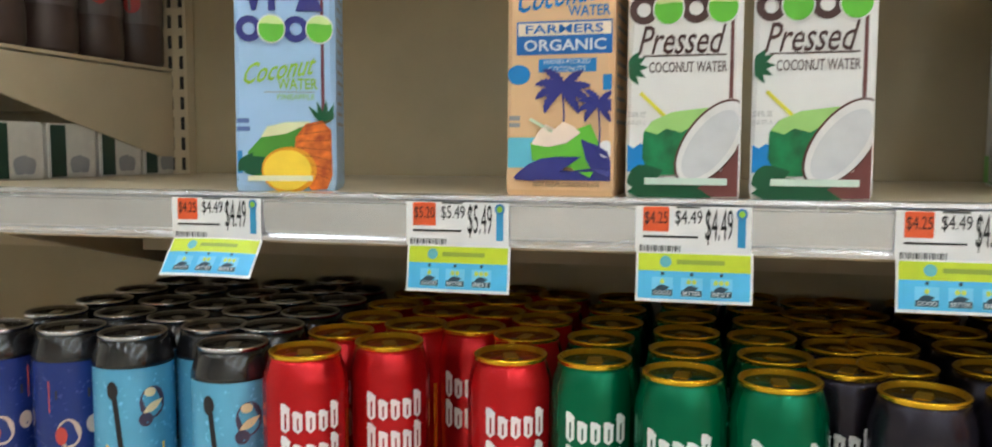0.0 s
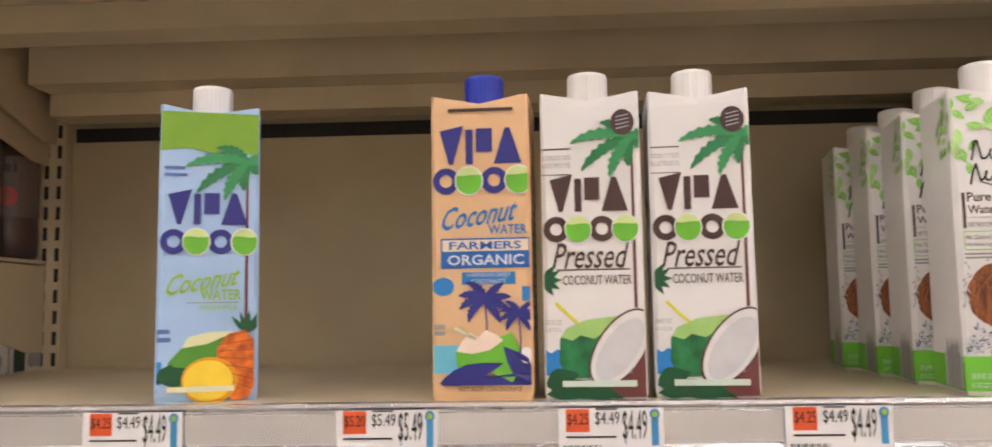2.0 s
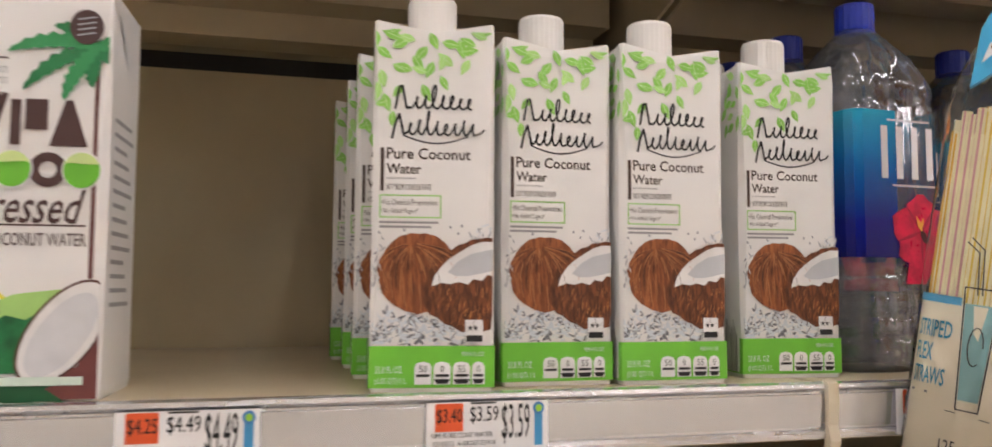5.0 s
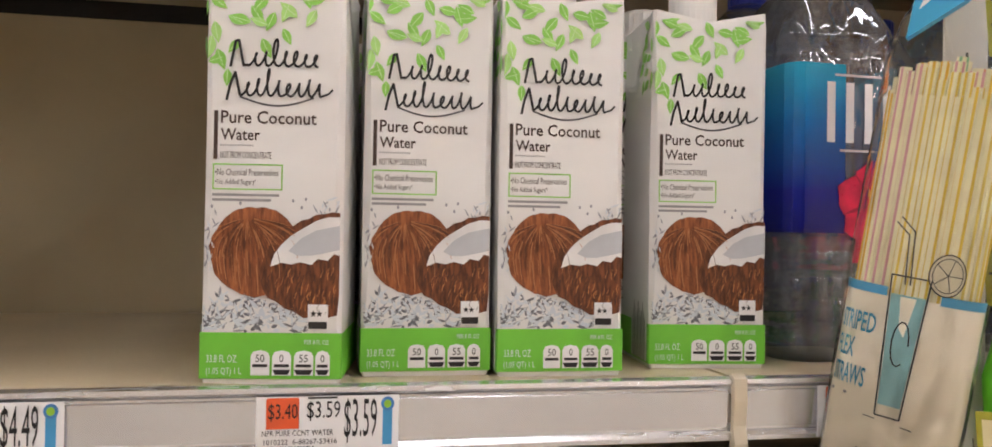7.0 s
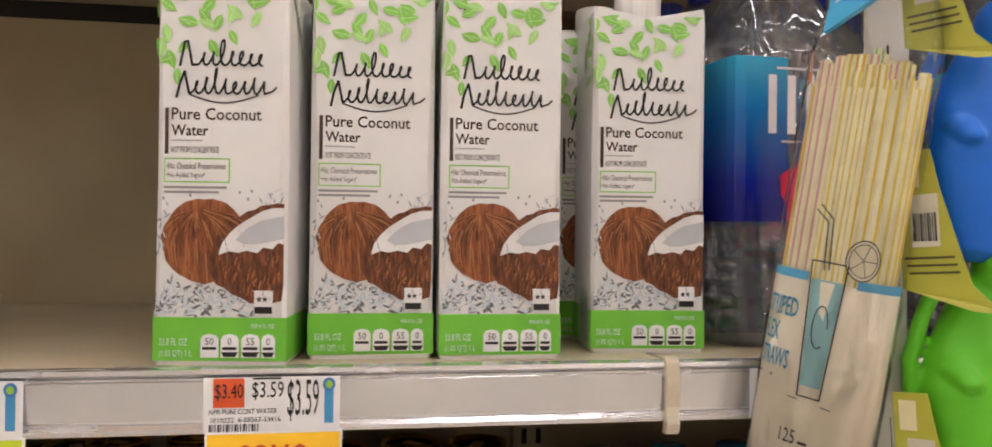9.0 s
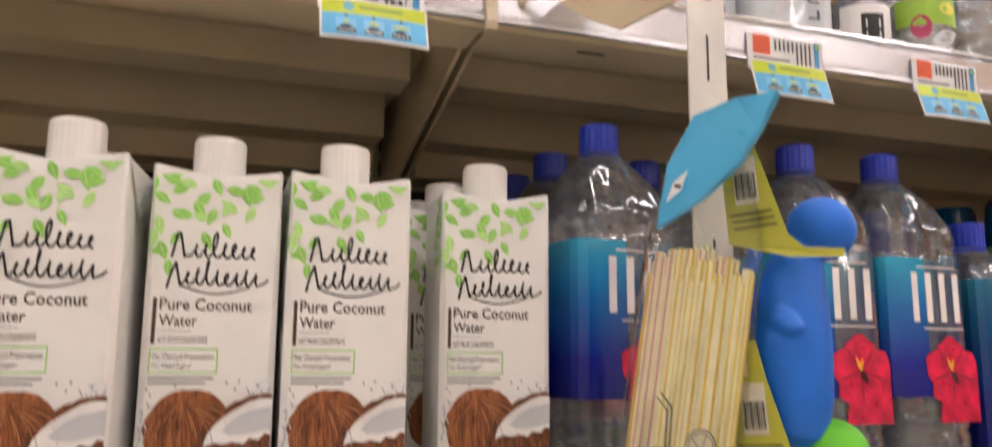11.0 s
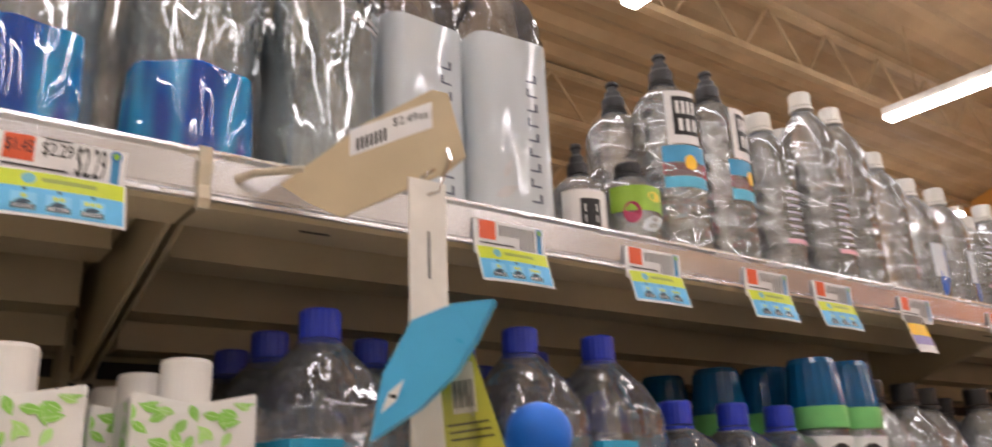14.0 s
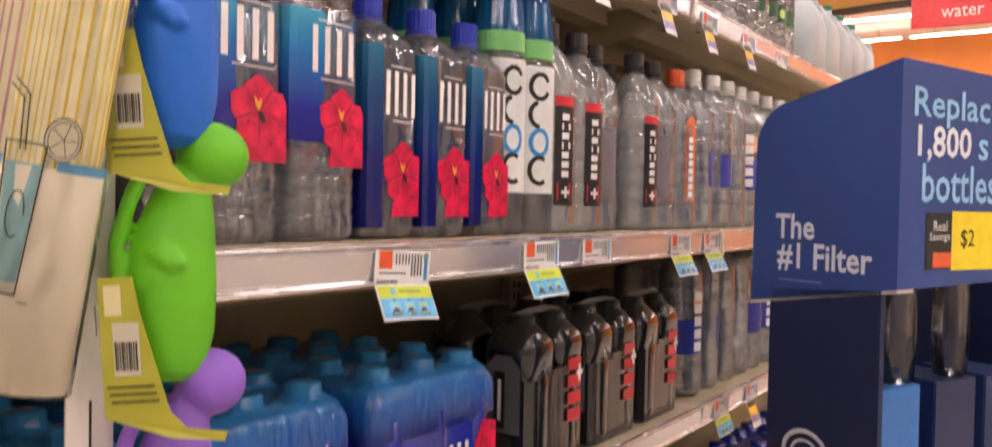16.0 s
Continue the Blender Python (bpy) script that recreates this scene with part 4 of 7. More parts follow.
        decal("foot_band", rect(U2(408), V2(832), U2(566), V2(820)), ink(232, 228, 190), ob, F[7])
        decal("sea", rect(U2(378), V2(815), U2(394), V2(765)), ink(60, 140, 210), ob, F[0])
        decal("volume_text", rect(U2(382), V2(704), U2(412), V2(694)) + rect(U2(382), V2(722), U2(414), V2(712)) + rect(U2(392), V2(335), U2(440), V2(328)) + rect(U2(392), V2(350), U2(446), V2(343)), ink(90, 110, 170), ob, F[0])
        return ob
    palm(F, ob, U, V, 515, 212, 600, PALM, ink(104, 62, 60))
    decal("black_badge", oval(U(496), V(176), 0.0088, 0.0098, 20), BROWN, ob, F[3])
    decal("badge_lines", [q for k in range(4) for q in stroke([(U(482), V(164 + 9 * k)), (U(510), V(158 + 9 * k))], 0.0005)], PALEINK, ob, F[4])
    block_logo("logo", ob, F, U, V, 328, 500, ((302, 380), (390, 450)), BROWN, LIME)
    decal("script_word", [letters("Pressed", U(330), V(510), U(490), V(452), 0.24, 0.006)], BROWN, ob, F[1])
    decal("rule", rect(U(340), V(514), U(505), V(511)) + rect(U(310), V(236), U(376), V(233)) + rect(U(310), V(295), U(376), V(293)), BROWN, ob, F[0])
    decal("word", [letters("COCONUT WATER", U(353), V(547), U(507), V(525), 0, 0.01)], ink(96, 80, 78), ob, F[1])
    decal("claim_text", [letters("COCONUTTY TASTE", U(312), V(260), U(376), V(249)), letters("& ELECTROLYTES", U(312), V(278), U(376), V(267))], GREY, ob, F[0])
    lv = []
    for a in (0.9, 0.5, 0.0, -0.5, -1.0):
        lv += leaf(U(309), V(535), 0.014, 0.005, a)
    decal("left_leaves", lv, PALMDARK, ob, F[0])
    decal("straw", stroke([(U(338), V(588)), (U(392), V(640))], 0.0024), ink(222, 214, 60), ob, F[1])
    decal("sea", [P([(310, 692), (324, 700), (338, 690), (352, 698), (352, 752), (310, 748)])], ink(44, 132, 206), ob, F[0])
    decal("green_coconut", [P([(344, 668), (360, 645), (400, 628), (470, 622), (505, 632), (520, 700), (470, 752), (360, 756), (342, 720)])], mat("green_coconut_print", lin(40, 128, 74), 0.4, 0, 0.25, 70, second=lin(22, 92, 52)), ob, F[1])
    decal("cut_top", [P([(346, 664), (362, 644), (402, 626), (470, 618), (500, 630), (470, 646), (440, 656), (420, 668), (390, 660), (372, 672)])], ink(164, 206, 118), ob, F[2])
    decal("dark_leaves", leaf(U(310), V(772), 0.026, 0.018, 0.35) + leaf(U(312), V(790), 0.05, 0.016, 0.1) + leaf(U(350), V(772), 0.05, 0.016, -0.25), PALMDARK, ob, F[2])
    decal("brown_foot", [P([(440, 762), (500, 745), (536, 690), (536, 797), (450, 798)])], ink(112, 60, 58), ob, F[2])
    decal("shell_rim", oval(U(478), V(688), 0.0170, 0.0325, 36, -0.62), ink(86, 50, 42), ob, F[3])
    decal("half_coconut", oval(U(479), V(688), 0.0158, 0.0310, 36, -0.62), FLESH, ob, F[4])
    decal("hollow", oval(U(477), V(692), 0.0120, 0.0262, 30, -0.62), ink(206, 206, 208), ob, F[5])
    decal("foot_band", rect(U(348), V(774), U(512), V(760)), ink(206, 222, 208), ob, F[6])
    decal("volume_text", [letters("33.8 FL OZ", U(312), V(636), U(348), V(625)), letters("(1.05 QT) 1L", U(312), V(654), U(348), V(643))], GREY, ob, F[0])
    return ob


def small_coco():
    w, h = 0.0705, 0.146
    ob = carton_shell("small_coconut_water_carton", "small sky blue coconut water carton with navy cap", "small blue cartons", w, w, h, mat("blue_board", lin(160, 190, 232), 0.3, 0, 0.06, 20, 0.03, 120), NAVYCAP, 0.0165, 0.043, NAVYCAP)
    F = [flat(-w / 2 - 0.0004 * k, w / 2 - 0.0012, h * 0.997) for k in range(1, 9)]
    U = lambda px: -w / 2 + (px - 545) / 222 * w
    V = lambda py: (496 - py) / 386 * 0.150
    P = lambda pts: [(U(x), V(y)) for x, y in pts]
    palm(F, ob, U, V, 748, 186, 452, PALM, ink(112, 62, 60), 0.82)
    block_logo("logo", ob, F[2:], U, V, 588, 728, ((222, 264), (272, 312)), NAVY, LIME)
    decal("script_word", [letters("Coconut", U(584), V(376), U(704), V(336), 0.36, 0.006, 0.12)], BLACK, ob, F[1])
    decal("word", [letters("WATER", U(652), V(390), U(732), V(370), 0, 0.012), letters("THE ORIGINAL", U(620), V(407), U(732), V(396))], BLACK, ob, F[1])
    decal("drink", [P([(565, 448), (600, 426), (650, 418), (700, 420), (735, 436), (700, 456), (600, 462)])], ink(222, 222, 196), ob, F[1])
    decal("straw", stroke([(U(592), V(400)), (U(628), V(424))], 0.002), ink(222, 214, 80), ob, F[2])
    decal("green_coconut", [P([(546, 488), (560, 466), (610, 462), (640, 446), (690, 440), (722, 424), (745, 452), (748, 494), (600, 495)])], ink(92, 156, 62), ob, F[2])
    decal("dark_leaves", leaf(U(742), V(452), 0.014, 0.008, -1.5) + leaf(U(748), V(470), 0.016, 0.009, 2.6) + leaf(U(546), V(330), 0.01, 0.004, 0.4) + leaf(U(546), V(345), 0.012, 0.004, -0.3), PALMDARK, ob, F[3])
    decal("sea", [P([(545, 468), (556, 452), (580, 450), (596, 462), (572, 472), (548, 484)])], ink(70, 142, 214), ob, F[3])
    decal("foot_text", [letters("NOT FROM CONCENTRATE", U(566), V(492), U(690), V(484))], PALEINK, ob, F[4])
    decal("claim_text", rect(U(572), V(192), U(628), V(186)) + rect(U(572), V(204), U(628), V(198)) + rect(U(546), V(418), U(572), V(410)) + rect(U(546), V(432), U(568), V(424)), ink(70, 90, 160), ob, F[0])
    drops = []
    r = random.Random(2)
    for _ in range(22):
        drops += oval(U(r.uniform(552, 760)), V(r.uniform(118, 440)), 0.0007, 0.0008, 8)
    decal("drop_print", drops, PALEINK, ob, F[0])
    decal("flank_text", [q for k in range(13) for q in rect(0.01, 0.025 + 0.007 * k, 0.06 - 0.005 * (k % 4), 0.0272 + 0.007 * k)] + rect(0.02, 0.008, 0.05, 0.02), ink(84, 104, 160), ob, flank(w))
    lv = []
    for a in (2.2, 2.8, 3.4, 0.8, 0.2):
        lv += leaf(0.012, 0.105, 0.016, 0.006, a)
    decal("flank_leaves", lv, PALM, ob, flank(w))
    return ob


promise0 = promise_carton()
promise0.matrix_world = pose(0.2880, 0.6258, MID, 0, 0, -8)
for x, y, rz in ((0.368, 0.643, -0.5), (0.4455, 0.634, -1.5), (0.548, 0.652, -6)):
    copy_thing(promise0, pose(x, y, MID + 0.0002, 0, 0, rz))
for x, y, rz in ((0.2865, 0.7045, -8.5), (0.2870, 0.7830, -8), (0.2845, 0.8610, -9)):
    copy_thing(promise0, pose(x, y, MID + 0.0002, 0, 0, rz))
for k in range(1, 4):
    for x in (0.372, 0.450, 0.540):
        copy_thing(promise0, pose(x + 0.002 * math.sin(7 * k + 40 * x), 0.645 + 0.0785 * k, MID + 0.0002, 0, 0, -2 + 1.5 * math.sin(3 * k + 50 * x)))

pressed0 = coco_carton("pressed")
pressed0.matrix_world = pose(-0.0145, 0.632, MID, 0, 0, -2)
copy_thing(pressed0, pose(0.0675, 0.632, MID, 0, 0, -4))
coco_carton("organic").matrix_world = pose(-0.0965, 0.631, MID, 0, 0, -3)
coco_carton("pine").matrix_world = pose(-0.3205, 0.640, MID, 0, 0, 19)
small0 = small_coco()
small0.matrix_world = pose(0.196, 0.697, TOP, 0, 0, -5)
copy_thing(small0, pose(0.276, 0.699, TOP, 0, 0, 0))
copy_thing(small0, pose(0.3485, 0.700, TOP, 0, 0, 1))

# ---- left bay: bottles and boxes on the neighbouring shelves ----


def shaded_bottle():
    ob = thing("juice_bottle", pose(0, 0, 0), "plastic juice bottle in shade-darkened colours with dimmed white and red fruit label", "bottle", "shaded juice bottles")
    # body and label inks are darkened to carry the shade of the bay
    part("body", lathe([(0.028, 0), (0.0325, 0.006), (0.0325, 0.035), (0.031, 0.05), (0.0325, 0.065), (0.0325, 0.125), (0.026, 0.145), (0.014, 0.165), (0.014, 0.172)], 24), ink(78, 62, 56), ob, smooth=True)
    part("cap", lathe([(0.0165, 0.171), (0.017, 0.174), (0.017, 0.188), (0.015, 0.190)], 32, ribs=0.0005), BLACKCAP, ob)
    decal("label", rect(-0.06, 0.05, 0.06, 0.122), ink(104, 92, 88), ob, round_wrap(0.0329), cut=0.008)
    decal("fruit", oval(0.004, 0.074, 0.010, 0.012, 18), ink(182, 60, 56), ob, round_wrap(0.0333))
    decal("leaf_print", leaf(-0.012, 0.088, 0.016, 0.008, 0.9), ink(140, 168, 80), ob, round_wrap(0.0336))
    decal("mark", rect(-0.012, 0.103, -0.004, 0.116) + rect(-0.001, 0.103, 0.006, 0.112) + rect(0.009, 0.103, 0.012, 0.114), BLACK, ob, round_wrap(0.0333))
    return ob


pb = shaded_bottle()
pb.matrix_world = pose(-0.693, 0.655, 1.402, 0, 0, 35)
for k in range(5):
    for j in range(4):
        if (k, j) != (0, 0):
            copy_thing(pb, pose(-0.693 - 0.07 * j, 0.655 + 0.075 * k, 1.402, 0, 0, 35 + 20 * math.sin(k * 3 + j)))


def tea_box():
    ob = thing("drink_box", pose(0, 0, 0), "white and dark green drink multipack box on the shelf", "box", "white and green boxes")
    part("carton", boxed(-0.06, -0.036, 0, 0.06, 0.036, 0.058, bevel=0.002), ink(206, 200, 190), ob)
    decal("green_panel", rect(-0.058, 0.002, -0.022, 0.056), ink(22, 52, 40), ob, flat(-0.0366))
    decal("green_end", [[(-0.034, 0.002), (-0.012, 0.002), (-0.012, 0.056), (-0.034, 0.056)]], ink(22, 52, 40), ob, lambda u, v: (0.0606, u, v))
    decal("sketch", leaf(-0.004, 0.006, 0.024, 0.02, 0.9) + leaf(0.02, 0.006, 0.022, 0.02, 2.2), GREY, ob, lambda u, v: (0.0606, u, v))
    decal("mark", rect(-0.048, 0.044, -0.032, 0.05), PALEINK, ob, flat(-0.037))
    return ob


tb = tea_box()
tb.matrix_world = pose(-0.720, 0.645, MID)
for k in range(5):
    for j in range(3):
        if (k, j) != (0, 0):
            copy_thing(tb, pose(-0.720 - 0.124 * j, 0.645 + 0.078 * k, MID))

# ---- cans on the lower shelf ----
CANLID = mat("silver_lid", (0.72, 0.72, 0.74), 0.22, 1.0, 0.05)
# silver lid darkened in colour for the shade under the shelf above
SHADELID = mat("shaded_lid", (0.30, 0.30, 0.31), 0.25, 1.0, 0.05)
SHOULDER = mat("black_shoulder", (0.012, 0.012, 0.014), 0.16, 0, 0.1, coat=0.4)
GOLDLID = mat("gold_lid", lin(238, 190, 40), 0.24, 0.85, 0.06)


def can(kind):
    colour, lid, lab = {
        "red": (mat("red_can", lin(196, 22, 30), 0.24, 0.6, 0.06), GOLDLID, "tall red aluminium can with gold lid and white mark"),
        "green": (mat("green_can", lin(22, 112, 74), 0.24, 0.6, 0.06), GOLDLID, "tall green aluminium can with gold lid and white mark"),
        "black": (mat("black_can", lin(44, 40, 50), 0.24, 0.6, 0.06), GOLDLID, "tall black aluminium can with gold lid and white mark"),
        "sky": (mat("sky_can", lin(112, 182, 220), 0.25, 0.25, 0.06), CANLID, "tall pale blue can with guitar print and black shoulder"),
        "navy": (mat("navy_can", lin(40, 58, 132), 0.25, 0.25, 0.06), CANLID, "tall navy can with orange label and black shoulder")}[kind]
    ob = thing("drink_can", pose(0, 0, 0), lab, "can", kind + " cans")
    R, H = 0.0332, 0.168
    part("body", lathe([(0.024, 0), (0.0265, 0.002), (R, 0.012), (R, H - 0.024), (0.0320, H - 0.018), (0.0285, H - 0.007), (0.0270, H - 0.0035)], 36), colour, ob, smooth=True)
    if kind in ("sky", "navy"):
        part("shoulder", lathe([(R + 0.0003, H - 0.026), (R + 0.0003, H - 0.0235), (0.0323, H - 0.0178), (0.0288, H - 0.0068), (0.0273, H - 0.0032)], 36), SHOULDER, ob, "black shoulder", smooth=True)
    # silver lids get the shade-darkened metal inside; only the rim stays bright
    top = part("lid", lathe([(0.0270, H - 0.0045), (0.0281, H - 0.003), (0.0281, H - 0.0006), (0.0272, H), (0.0258, H - 0.0008), (0.0250, H - 0.0034), (0.0235, H - 0.0038), (0.001, H - 0.0034)], 36), lid if lid is GOLDLID else SHADELID, ob, smooth=True)
    part("rim", rings(bmesh.new(), [[(q * math.cos(2 * math.pi * i / 36), q * math.sin(2 * math.pi * i / 36), z) for i in range(36)] for q, z in ((0.0276, H - 0.0026), (0.0284, H - 0.0022), (0.0284, H - 0.0004), (0.0274, H + 0.0004), (0.0262, H - 0.0002), (0.0262, H - 0.0012))], False, False), lid, top, smooth=True)
    tab = boxed(-0.0055, -0.012, H - 0.0033, 0.0055, 0.008, H - 0.0019, bevel=0.0006)
    part("pull_tab", tab, lid, top)
    decal("mouth", oval(0, -0.012, 0.009, 0.0075, 18), DARKGAP, top, lambda u, v: (u, v, H - 0.0031))
    to = round_wrap(R + 0.0003)
    to2 = round_wrap(R + 0.0006)
    if kind in ("red", "green", "black"):
        sh = []
        for row, (v, hh) in enumerate(((0.113, 0.020), (0.086, 0.022))):
            for k in range(5):
                u = -0.022 + 0.0098 * k
                t = hh * (1.0 if k in (0, 4) else 0.72)
                sh += rect(u, v, u + 0.003, v + t) + rect(u + 0.0045, v, u + 0.0072, v + t * 0.86) + [[(u, v), (u + 0.0036, v - 0.003), (u + 0.0072, v)]] + [[(u - 0.001, v + t * 0.8), (u + 0.0036, v + t), (u + 0.008, v + t * 0.8), (u + 0.0036, v + t * 0.6)]]
        decal("white_mark", sh, PAPER, ob, to)
        decal("gold_line", rect(0.038, 0.02, 0.042, 0.12), GOLDLID, ob, to, cut=0.004)
    elif kind == "sky":
        decal("guitar", stroke([(-0.016, 0.128), (-0.012, 0.09), (-0.009, 0.06)], 0.0045) + oval(-0.0165, 0.124, 0.005, 0.008, 14) + oval(-0.008, 0.055, 0.010, 0.012, 18), BLACK, ob, to)
        decal("blot", oval(0.016, 0.112, 0.011, 0.014, 16) + oval(0.010, 0.098, 0.006, 0.006, 12), ink(66, 56, 80), ob, to)
        decal("blot_light", leaf(0.008, 0.104, 0.02, 0.007, 0.5) + oval(0.014, 0.121, 0.005, 0.004, 12), ink(226, 206, 160), ob, to2)
        decal("ribbon", [[(-0.024, 0.078), (0.0, 0.070), (0.026, 0.076), (0.026, 0.066), (0.0, 0.060), (-0.024, 0.068)]], ink(238, 198, 60), ob, to2)
    else:
        decal("orange_label", [[(-0.02, 0.098), (0.02, 0.106), (0.02, 0.134), (-0.02, 0.126)]], ink(222, 84, 44), ob, to)
        decal("label_mark", rect(-0.014, 0.110, 0.014, 0.118), BLACK, ob, to2)
        decal("splash", oval(-0.004, 0.08, 0.010, 0.013, 16) + oval(0.016, 0.086, 0.006, 0.008, 12), ink(206, 186, 170), ob, to)
        decal("splash_red", oval(-0.010, 0.078, 0.005, 0.008, 12), ink(196, 70, 60), ob, to2)
    return ob


kinds = {k: can(k) for k in ("navy", "sky", "red", "green", "black")}
used = set()
cols = [("navy", -0.612, 0.640), ("navy", -0.545, 0.652), ("sky", -0.478, 0.646), ("sky", -0.426, 0.690), ("sky", -0.372, 0.630), ("red", -0.304, 0.622), ("red", -0.251, 0.668), ("red", -0.198, 0.742), ("red", -0.144, 0.650), ("green", -0.079, 0.653), ("green", -0.013, 0.626), ("green", 0.053, 0.622), ("black", 0.104, 0.668), ("black", 0.142, 0.611), ("black", 0.210, 0.620), ("black", 0.277, 0.640), ("black", 0.345, 0.625), ("black", 0.412, 0.640), ("black", 0.480, 0.630)]
r = random.Random(12)
for kind, x, y in cols:
    row = 0
    while y < 0.965:
        m = pose(x + (r.uniform(-0.004, 0.004) if row else 0), y, LOW, 0, 0, r.uniform(-70, 70) if row else math.degrees(math.atan2(-x, y)) + 10 * math.sin(40 * x))
        if kind in used:
            copy_thing(kinds[kind], m)
        else:
            kinds[kind].matrix_world = m
            used.add(kind)
        y += 0.0675 + (0.004 if row == 0 else 0)
        row += 1

# ---- bottles ----


def screw_cap(ob, r, z, h, material, n=40):
    return part("cap", lathe([(r * 0.98, z), (r, z + 0.002), (r, z + h - 0.002), (r * 0.92, z + h)], n, ribs=0.0005), material, ob)


def wrap_sq(half, off=0.0004):
    return lambda u, v: (u, -half - off, v)


def blossom(s):
    """Five ruffled petals and a stalk, as one print."""
    out = []
    for k in range(5):
        a = math.pi / 2 + k * 2 * math.pi / 5
        c = (0.55 * s * math.cos(a), 0.55 * s * math.sin(a))
        pts = []
        for i in range(14):
            b = 2 * math.pi * i / 14
            q = 0.52 * s * (1 + 0.10 * math.sin(5 * b + k))
            pts.append((c[0] + q * math.cos(b), c[1] + q * math.sin(b)))
        out.append(pts)
    return out


def square_water(big):
    """A square water bottle with blue inner film, white block mark and a pink blossom."""
    a, h = (0.0455, 0.294) if big else (0.0385, 0.238)
    lab = "clear square water bottle with pink blossom label and blue cap" if big else "deep blue square water bottle with pink blossom and blue cap"
    ob = thing("square_water_bottle", pose(0, 0, 0), lab, "bottle", "large blossom bottles" if big else "small blossom bottles")
    n = 0.0145
    if big:
        prof = [(a * 0.86, 0, 4), (a * 0.98, 0.006, 5)]
        for k in range(4):
            z = 0.014 + 0.016 * k
            prof += [(a, z, 5), (a, z + 0.010, 5), (a * 0.965, z + 0.013, 5)]
        prof += [(a, 0.084, 6), (a, 0.200, 6), (a * 0.96, 0.207, 5), (a, 0.214, 5), (a * 0.97, 0.226, 4), (a * 0.80, 0.245, 3), (a * 0.52, 0.262, 2.2), (n, 0.272, 2), (n, h - 0.022, 2)]
    else:
        prof = [(a * 0.86, 0, 4), (a * 0.98, 0.005, 6), (a, 0.015, 7), (a, 0.182, 7), (a * 0.95, 0.190, 5), (a * 0.70, 0.203, 3), (n, 0.213, 2), (n, h - 0.021, 2)]
    part("body", squircle(prof, 40), CLEAR, ob, smooth=True)
    screw_cap(ob, 0.0155, h - 0.022, 0.022, BLUECAP)
    part("ring", lathe([(0.0165, h - 0.027), (0.0165, h - 0.0235)], 28), BLUECAP, ob)
    film = FIJIFILM if big else FIJIFILM_S
    z0, z1 = (0.086, 0.198) if big else (0.012, 0.184)
    e = a - 0.0022
    hi = a + 0.0005
    q = a * 0.80
    fold = [(-q * (0.15 if big else 0.55), -hi), (-q, -hi), (-a * 0.955, -a * 0.955), (-hi, -q), (-hi, 0.0), (-hi, q)]
    for nm, pts in (("film", fold), ("back_film", [(-e * 0.85, e), (0, e), (e * 0.85, e)]), ("side_film", [(hi, q), (hi, 0), (hi, -q * 0.4)])):
        bm = bmesh.new()
        lo = [bm.verts.new((x, y, z0)) for x, y in pts]
        up = [bm.verts.new((x, y, z1)) for x, y in pts]
        for i in range(len(pts) - 1):
            bm.faces.new((lo[i], lo[i + 1], up[i + 1], up[i]))
        part(nm, bm, film, ob, "printed blue film label")
    to = wrap_sq(a, 0.0009)
    to2 = wrap_sq(a, 0.0013)
    s = 1.0 if big else 0.86
    u0 = -0.020 if big else -0.014
    zz, zh = (0.146, 0.040) if big else (0.119, 0.042)
    bars = []
    for k in range(4):
        u = u0 + 0.0145 * s * k
        bars += rect(u, zz, u + 0.0062 * s, zz + zh)
    decal("white_mark", [[(min(x, a * 0.93), z) for x, z in q4] for q4 in bars], PAPER, ob, to)
    decal("small_print", rect(u0 + 0.01, zz - 0.006, a * 0.7, zz - 0.0045) + rect(u0 + 0.006, zz + zh + 0.004, a * 0.6, zz + zh + 0.0055), LIGHTGREY, ob, to)
    fz, fs, fx = (0.106, 0.0265, 0.016) if big else (0.064, 0.0280, 0.012)
    clipx = lambda pts: [(min(max(u + fx, -a * 0.9), a * 0.95), v + fz) for u, v in pts]
    decal("blossom", [clipx(p) for p in blossom(fs)] + [clipx(p) for p in oval(0, 0, fs * 0.55, fs * 0.55, 18)] + [clipx([(-fs * 0.6, -fs * 1.5), (fs * 1.4, -fs * 1.5), (fs * 1.4, fs * 0.3), (-fs * 0.3, 0)])], FLOWER, ob, to2)
    decal("petal_shade", [clipx(p) for k in range(5) for p in leaf(0, 0, fs * 0.95, fs * 0.10, 0.95 + k * 1.2566)], ink(170, 14, 56), ob, wrap_sq(a, 0.0016))
    decal("blossom_heart", [clipx(p) for p in oval(0.002, -0.004, 0.0028, 0.0058, 12, 0.5)], ink(70, 6, 24), ob, wrap_sq(a, 0.0019))
    decal("stamen", [clipx(p) for p in leaf(0.0, 0.0, 0.013, 0.0038, 2.0) + leaf(-0.001, 0.002, 0.009, 0.003, 1.3)], ink(236, 170, 60), ob, wrap_sq(a, 0.0022))
    return ob


big0 = square_water(True)
big0.matrix_world = pose(0.650, 0.676, MID, 0, 0, 4)
for x, y, z in ((0.742, 0.770, 2), (0.833, 0.672, -2), (0.925, 0.674, 1), (0.650, 0.772, 3), (0.835, 0.768, 0), (0.926, 0.770, 0), (0.745, 0.866, 0), (0.652, 0.868, 0), (0.836, 0.864, 0), (0.927, 0.866, 0)):
    copy_thing(big0, pose(x, y, MID, 0, 0, z))
little0 = square_water(False)
little0.matrix_world = pose(1.016, 0.670, MID, 0, 0, 1)
